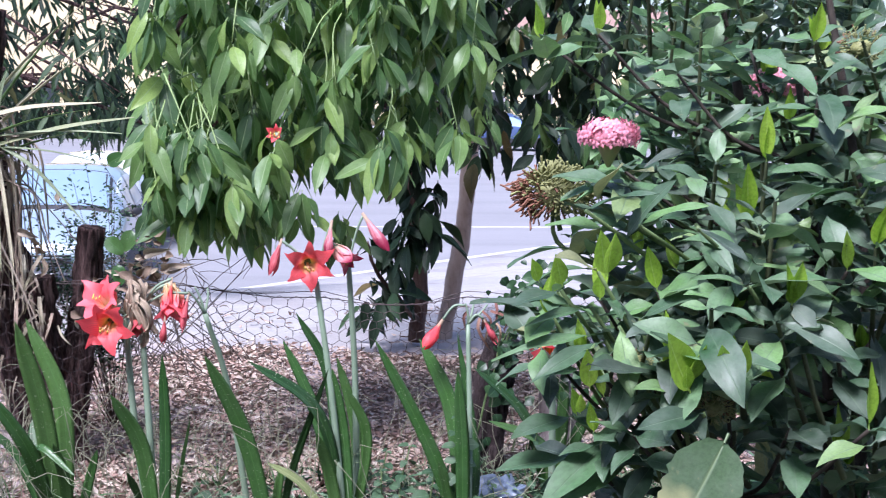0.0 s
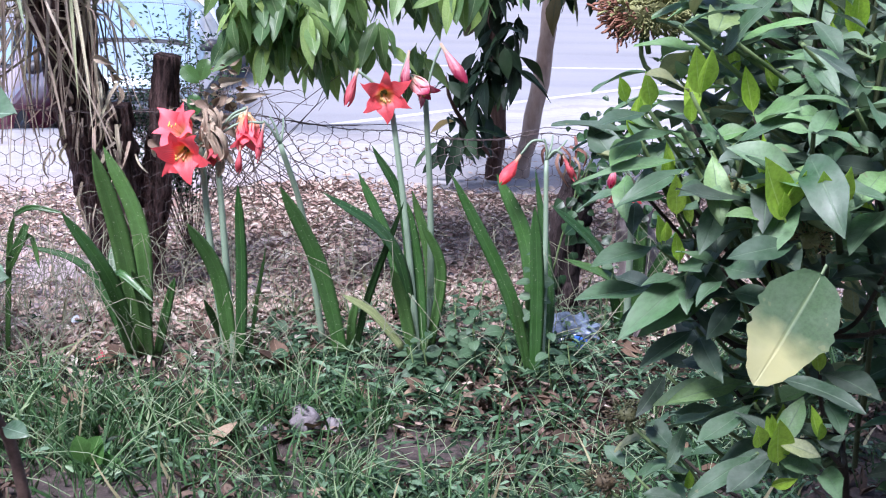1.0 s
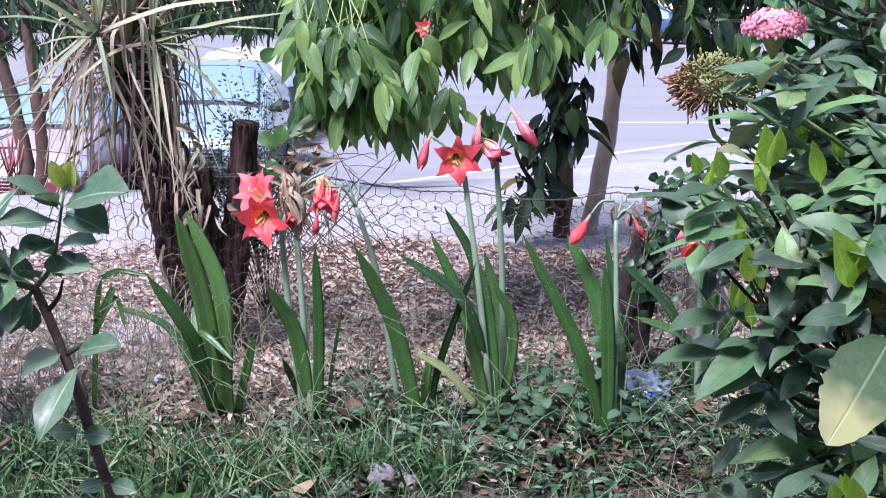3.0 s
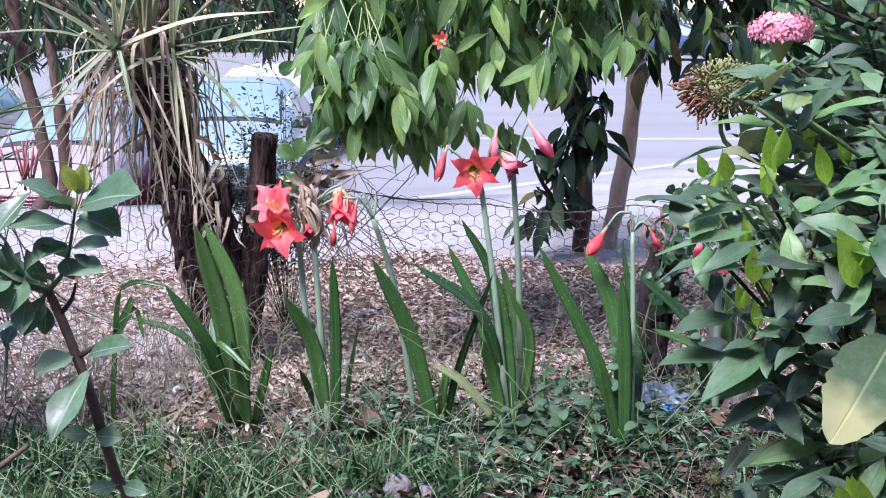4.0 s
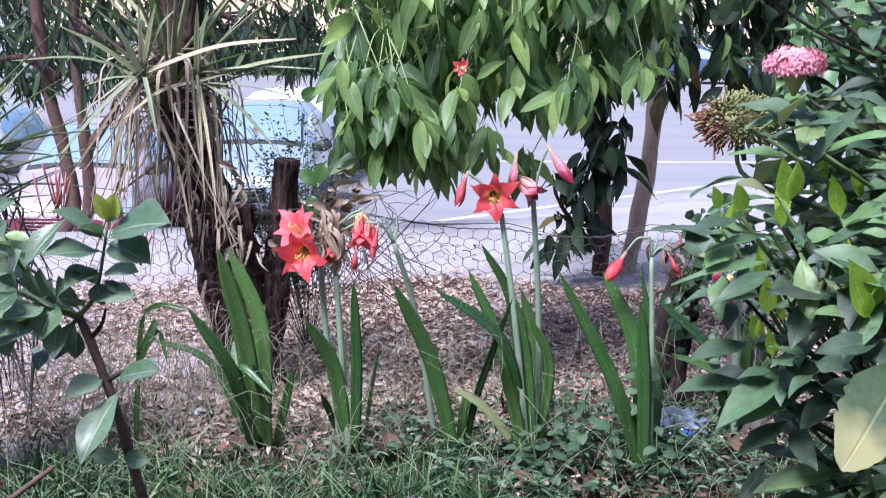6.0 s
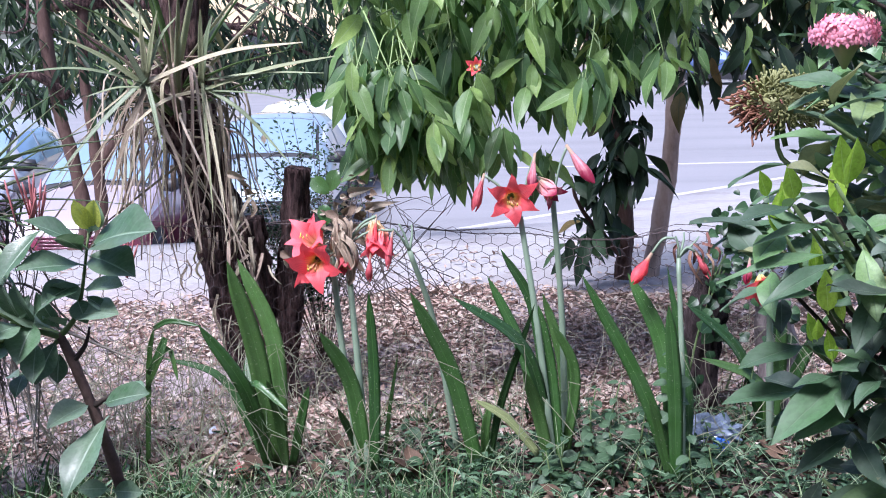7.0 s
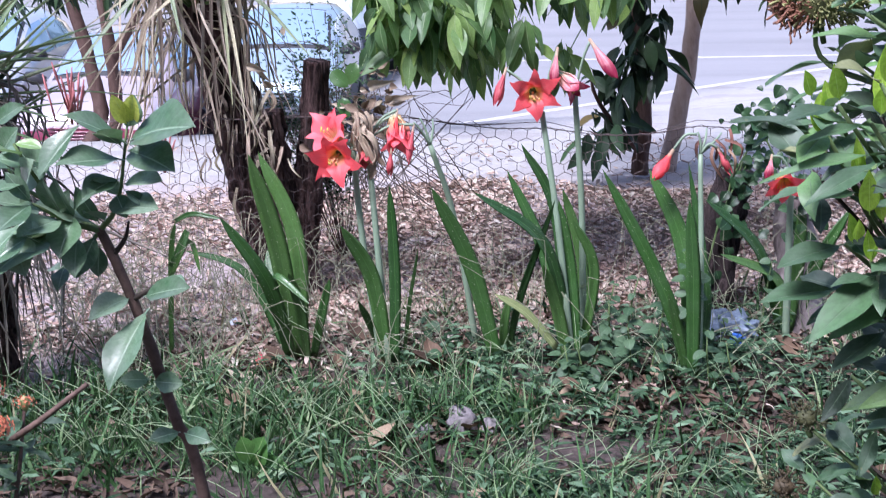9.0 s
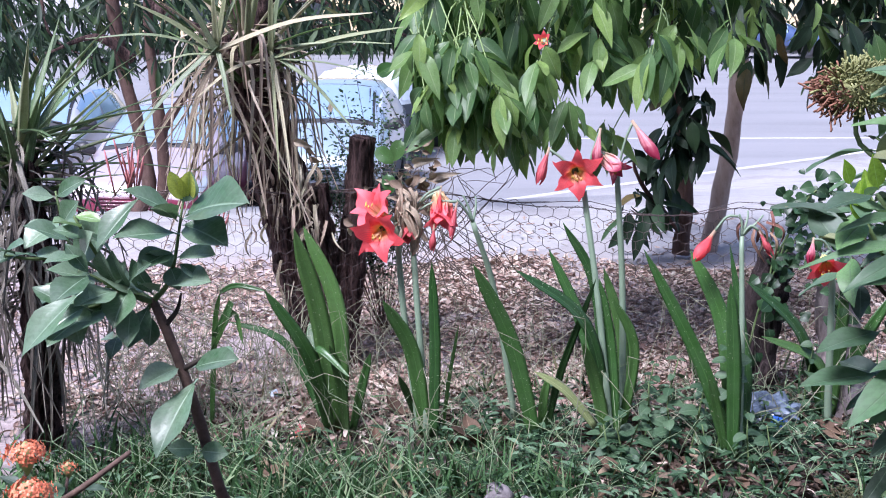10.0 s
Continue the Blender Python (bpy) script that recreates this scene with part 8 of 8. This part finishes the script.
BLADES = [grass_blade(i) for i in range(24)]
locs, mats3, sizes, ids, bases = [], [], [], [], []
while len(locs) < 38000:
    y = rnd.uniform(0.5, 3.7)
    x = rnd.uniform(-2.6, 2.6)
    if rnd.random() < max((abs(x) - 1.0) / 1.5, (1.3 - y) / 0.8):
        continue
    if (abs(x) > 0.45 * y or y < 1.5) and rnd.random() < 0.6:
        continue
    if rnd.random() > grass_density(x, y) * (0.5 if x > 0.08 and y > 1.9 else 1.0):
        continue
    tuft = rnd.randint(2, 6)
    for k in range(tuft):
        px, py = x + rnd.gauss(0, 0.012), y + rnd.gauss(0, 0.012)
        locs.append(np.array((px, py, ground_z(px, py) - 0.004)))
        mats3.append(spin(rnd, 0.35))
        tall = rnd.random() < (0.28 if 2.3 < y < 2.8 and -0.6 < x < 0.1 else 0.12)
        short = 0.55 if 2.42 < y < 2.95 and -0.6 < x < 0.75 else 1.0
        sizes.append(np.array([1.0, 1.0, 1.0]) * short * (rnd.uniform(0.08, 0.15) if tall else rnd.uniform(0.025, 0.075)))
        ids.append(1 if rnd.random() < (0.05 if y < 2.8 else 0.35) else 0)
        bases.append(rnd.choice(BLADES))
grass = scatter_mesh("grass", bases, mats3, sizes, locs, [M_GRASS, M_GRASS_DRY], ids)
tagged(grass, "uneven low green grass with a few dry blades", "grass", kind="stuff")

# creeping ground weeds with small pointed leaves
SMALL = [mesh_arrays(blade_mesh("small_leaf", 1.0, w, M_WEED, "pointed", dr, 0.25, 0.02, 4, 120 + i)) for i, (w, dr) in enumerate(((0.24, 0.3), (0.2, 0.1), (0.3, 0.4)))]
locs, mats3, sizes, bases = [], [], [], []
while len(locs) < 16000:
    y = rnd.uniform(0.8, 3.0)
    x = rnd.uniform(-2.2, 2.2)
    if rnd.random() < max((abs(x) - 0.9) / 1.2, (1.3 - y) / 0.7):
        continue
    if (abs(x) > 0.45 * y or y < 1.5) and rnd.random() < 0.6:
        continue
    right = 1.0 if x > -0.05 else 0.3
    if rnd.random() > grass_density(x, y) * right:
        continue
    a0 = rnd.uniform(0, 6.3)
    h = rnd.uniform(0.01, 0.06)
    for k in range(rnd.randint(3, 6)):
        a = a0 + k * 2.4
        d = V((math.cos(a), math.sin(a), rnd.uniform(-0.1, 0.7)))
        locs.append(np.array((x, y, ground_z(x, y) + h * (0.6 + 0.15 * k))))
        mats3.append(turn3(aim(d, (0, -0.2, 1), rnd.uniform(-0.4, 0.4))))
        sizes.append(rnd.uniform(0.018, 0.046))
        bases.append(rnd.choice(SMALL))
weeds = scatter_mesh("creeping_weeds", bases, mats3, sizes, locs, [M_WEED], [0] * len(locs))
tagged(weeds, "low creeping weeds with small pointed green leaves", "weeds", kind="stuff")

# dry wiry stalks at the foot of the fence
pieces = []
for i in range(760):
    x, y = rnd.uniform(-1.1, 0.9), rnd.uniform(2.55, 3.3)
    if (x > -0.2 or (x > -0.5 and y > 2.95)) and rnd.random() < 0.7:
        continue
    h = rnd.uniform(0.08, 0.34)
    p = V((x, y, ground_z(x, y) - 0.005))
    q = p + V((rnd.gauss(0, 0.1), rnd.gauss(0, 0.05), h))
    pieces.append(tube_data(bezier([p, p.lerp(q, 0.5) + V((rnd.gauss(0, 0.03), 0, 0.02)), q, q + V((rnd.gauss(0, 0.06), rnd.gauss(0, 0.03), -rnd.uniform(0, 0.06)))], 6), (0.0011, 0.0005), 4, cap=False))
tagged(join_pieces("dry_stalks", pieces, plain_material("grey_straw", (0.36, 0.36, 0.25), 0.7, 0, 0, 0.3, 12.0)), "thin dry grass stalks leaning by the fence", "dry grass", kind="stuff")

# pale seeding grass stems arching over the low growth
pieces = []
for i in range(950):
    y = rnd.uniform(1.9, 2.95)
    x = rnd.uniform(-0.4, 0.36) * y
    if rnd.random() > grass_density(x, y):
        continue
    p = V((x, y, ground_z(x, y)))
    a, ln = rnd.uniform(0, 6.3), rnd.uniform(0.07, 0.3 if x < 0 else 0.24)
    d = V((math.cos(a), math.sin(a) * 0.6, 0))
    q = p + d * ln * 0.75 + V((0, 0, ln * rnd.uniform(0.25, 0.75)))
    pieces.append(tube_data(bezier([p, p.lerp(q, 0.5) + V((0, 0, ln * 0.1)), q], 6), (0.0011, 0.0006), 3, cap=False))
    if rnd.random() < 0.35:
        for k in range(4):
            e = q + V((rnd.gauss(0, 0.5), rnd.gauss(0, 0.4), rnd.uniform(0.1, 0.8))).normalized() * rnd.uniform(0.025, 0.05)
            pieces.append(tube_data([q, q.lerp(e, 0.5) + V((0, 0, 0.002)), e], (0.0008, 0.0005), 3, cap=False))
M_STALK = plain_material("pale_grass_stem", (0.27, 0.36, 0.2), 0.5, 0, 0, 0.2, 8.0)
tagged(join_pieces("grass_stems", pieces, M_STALK), "thin pale arching grass stems above the low growth", "grass", kind="stuff")
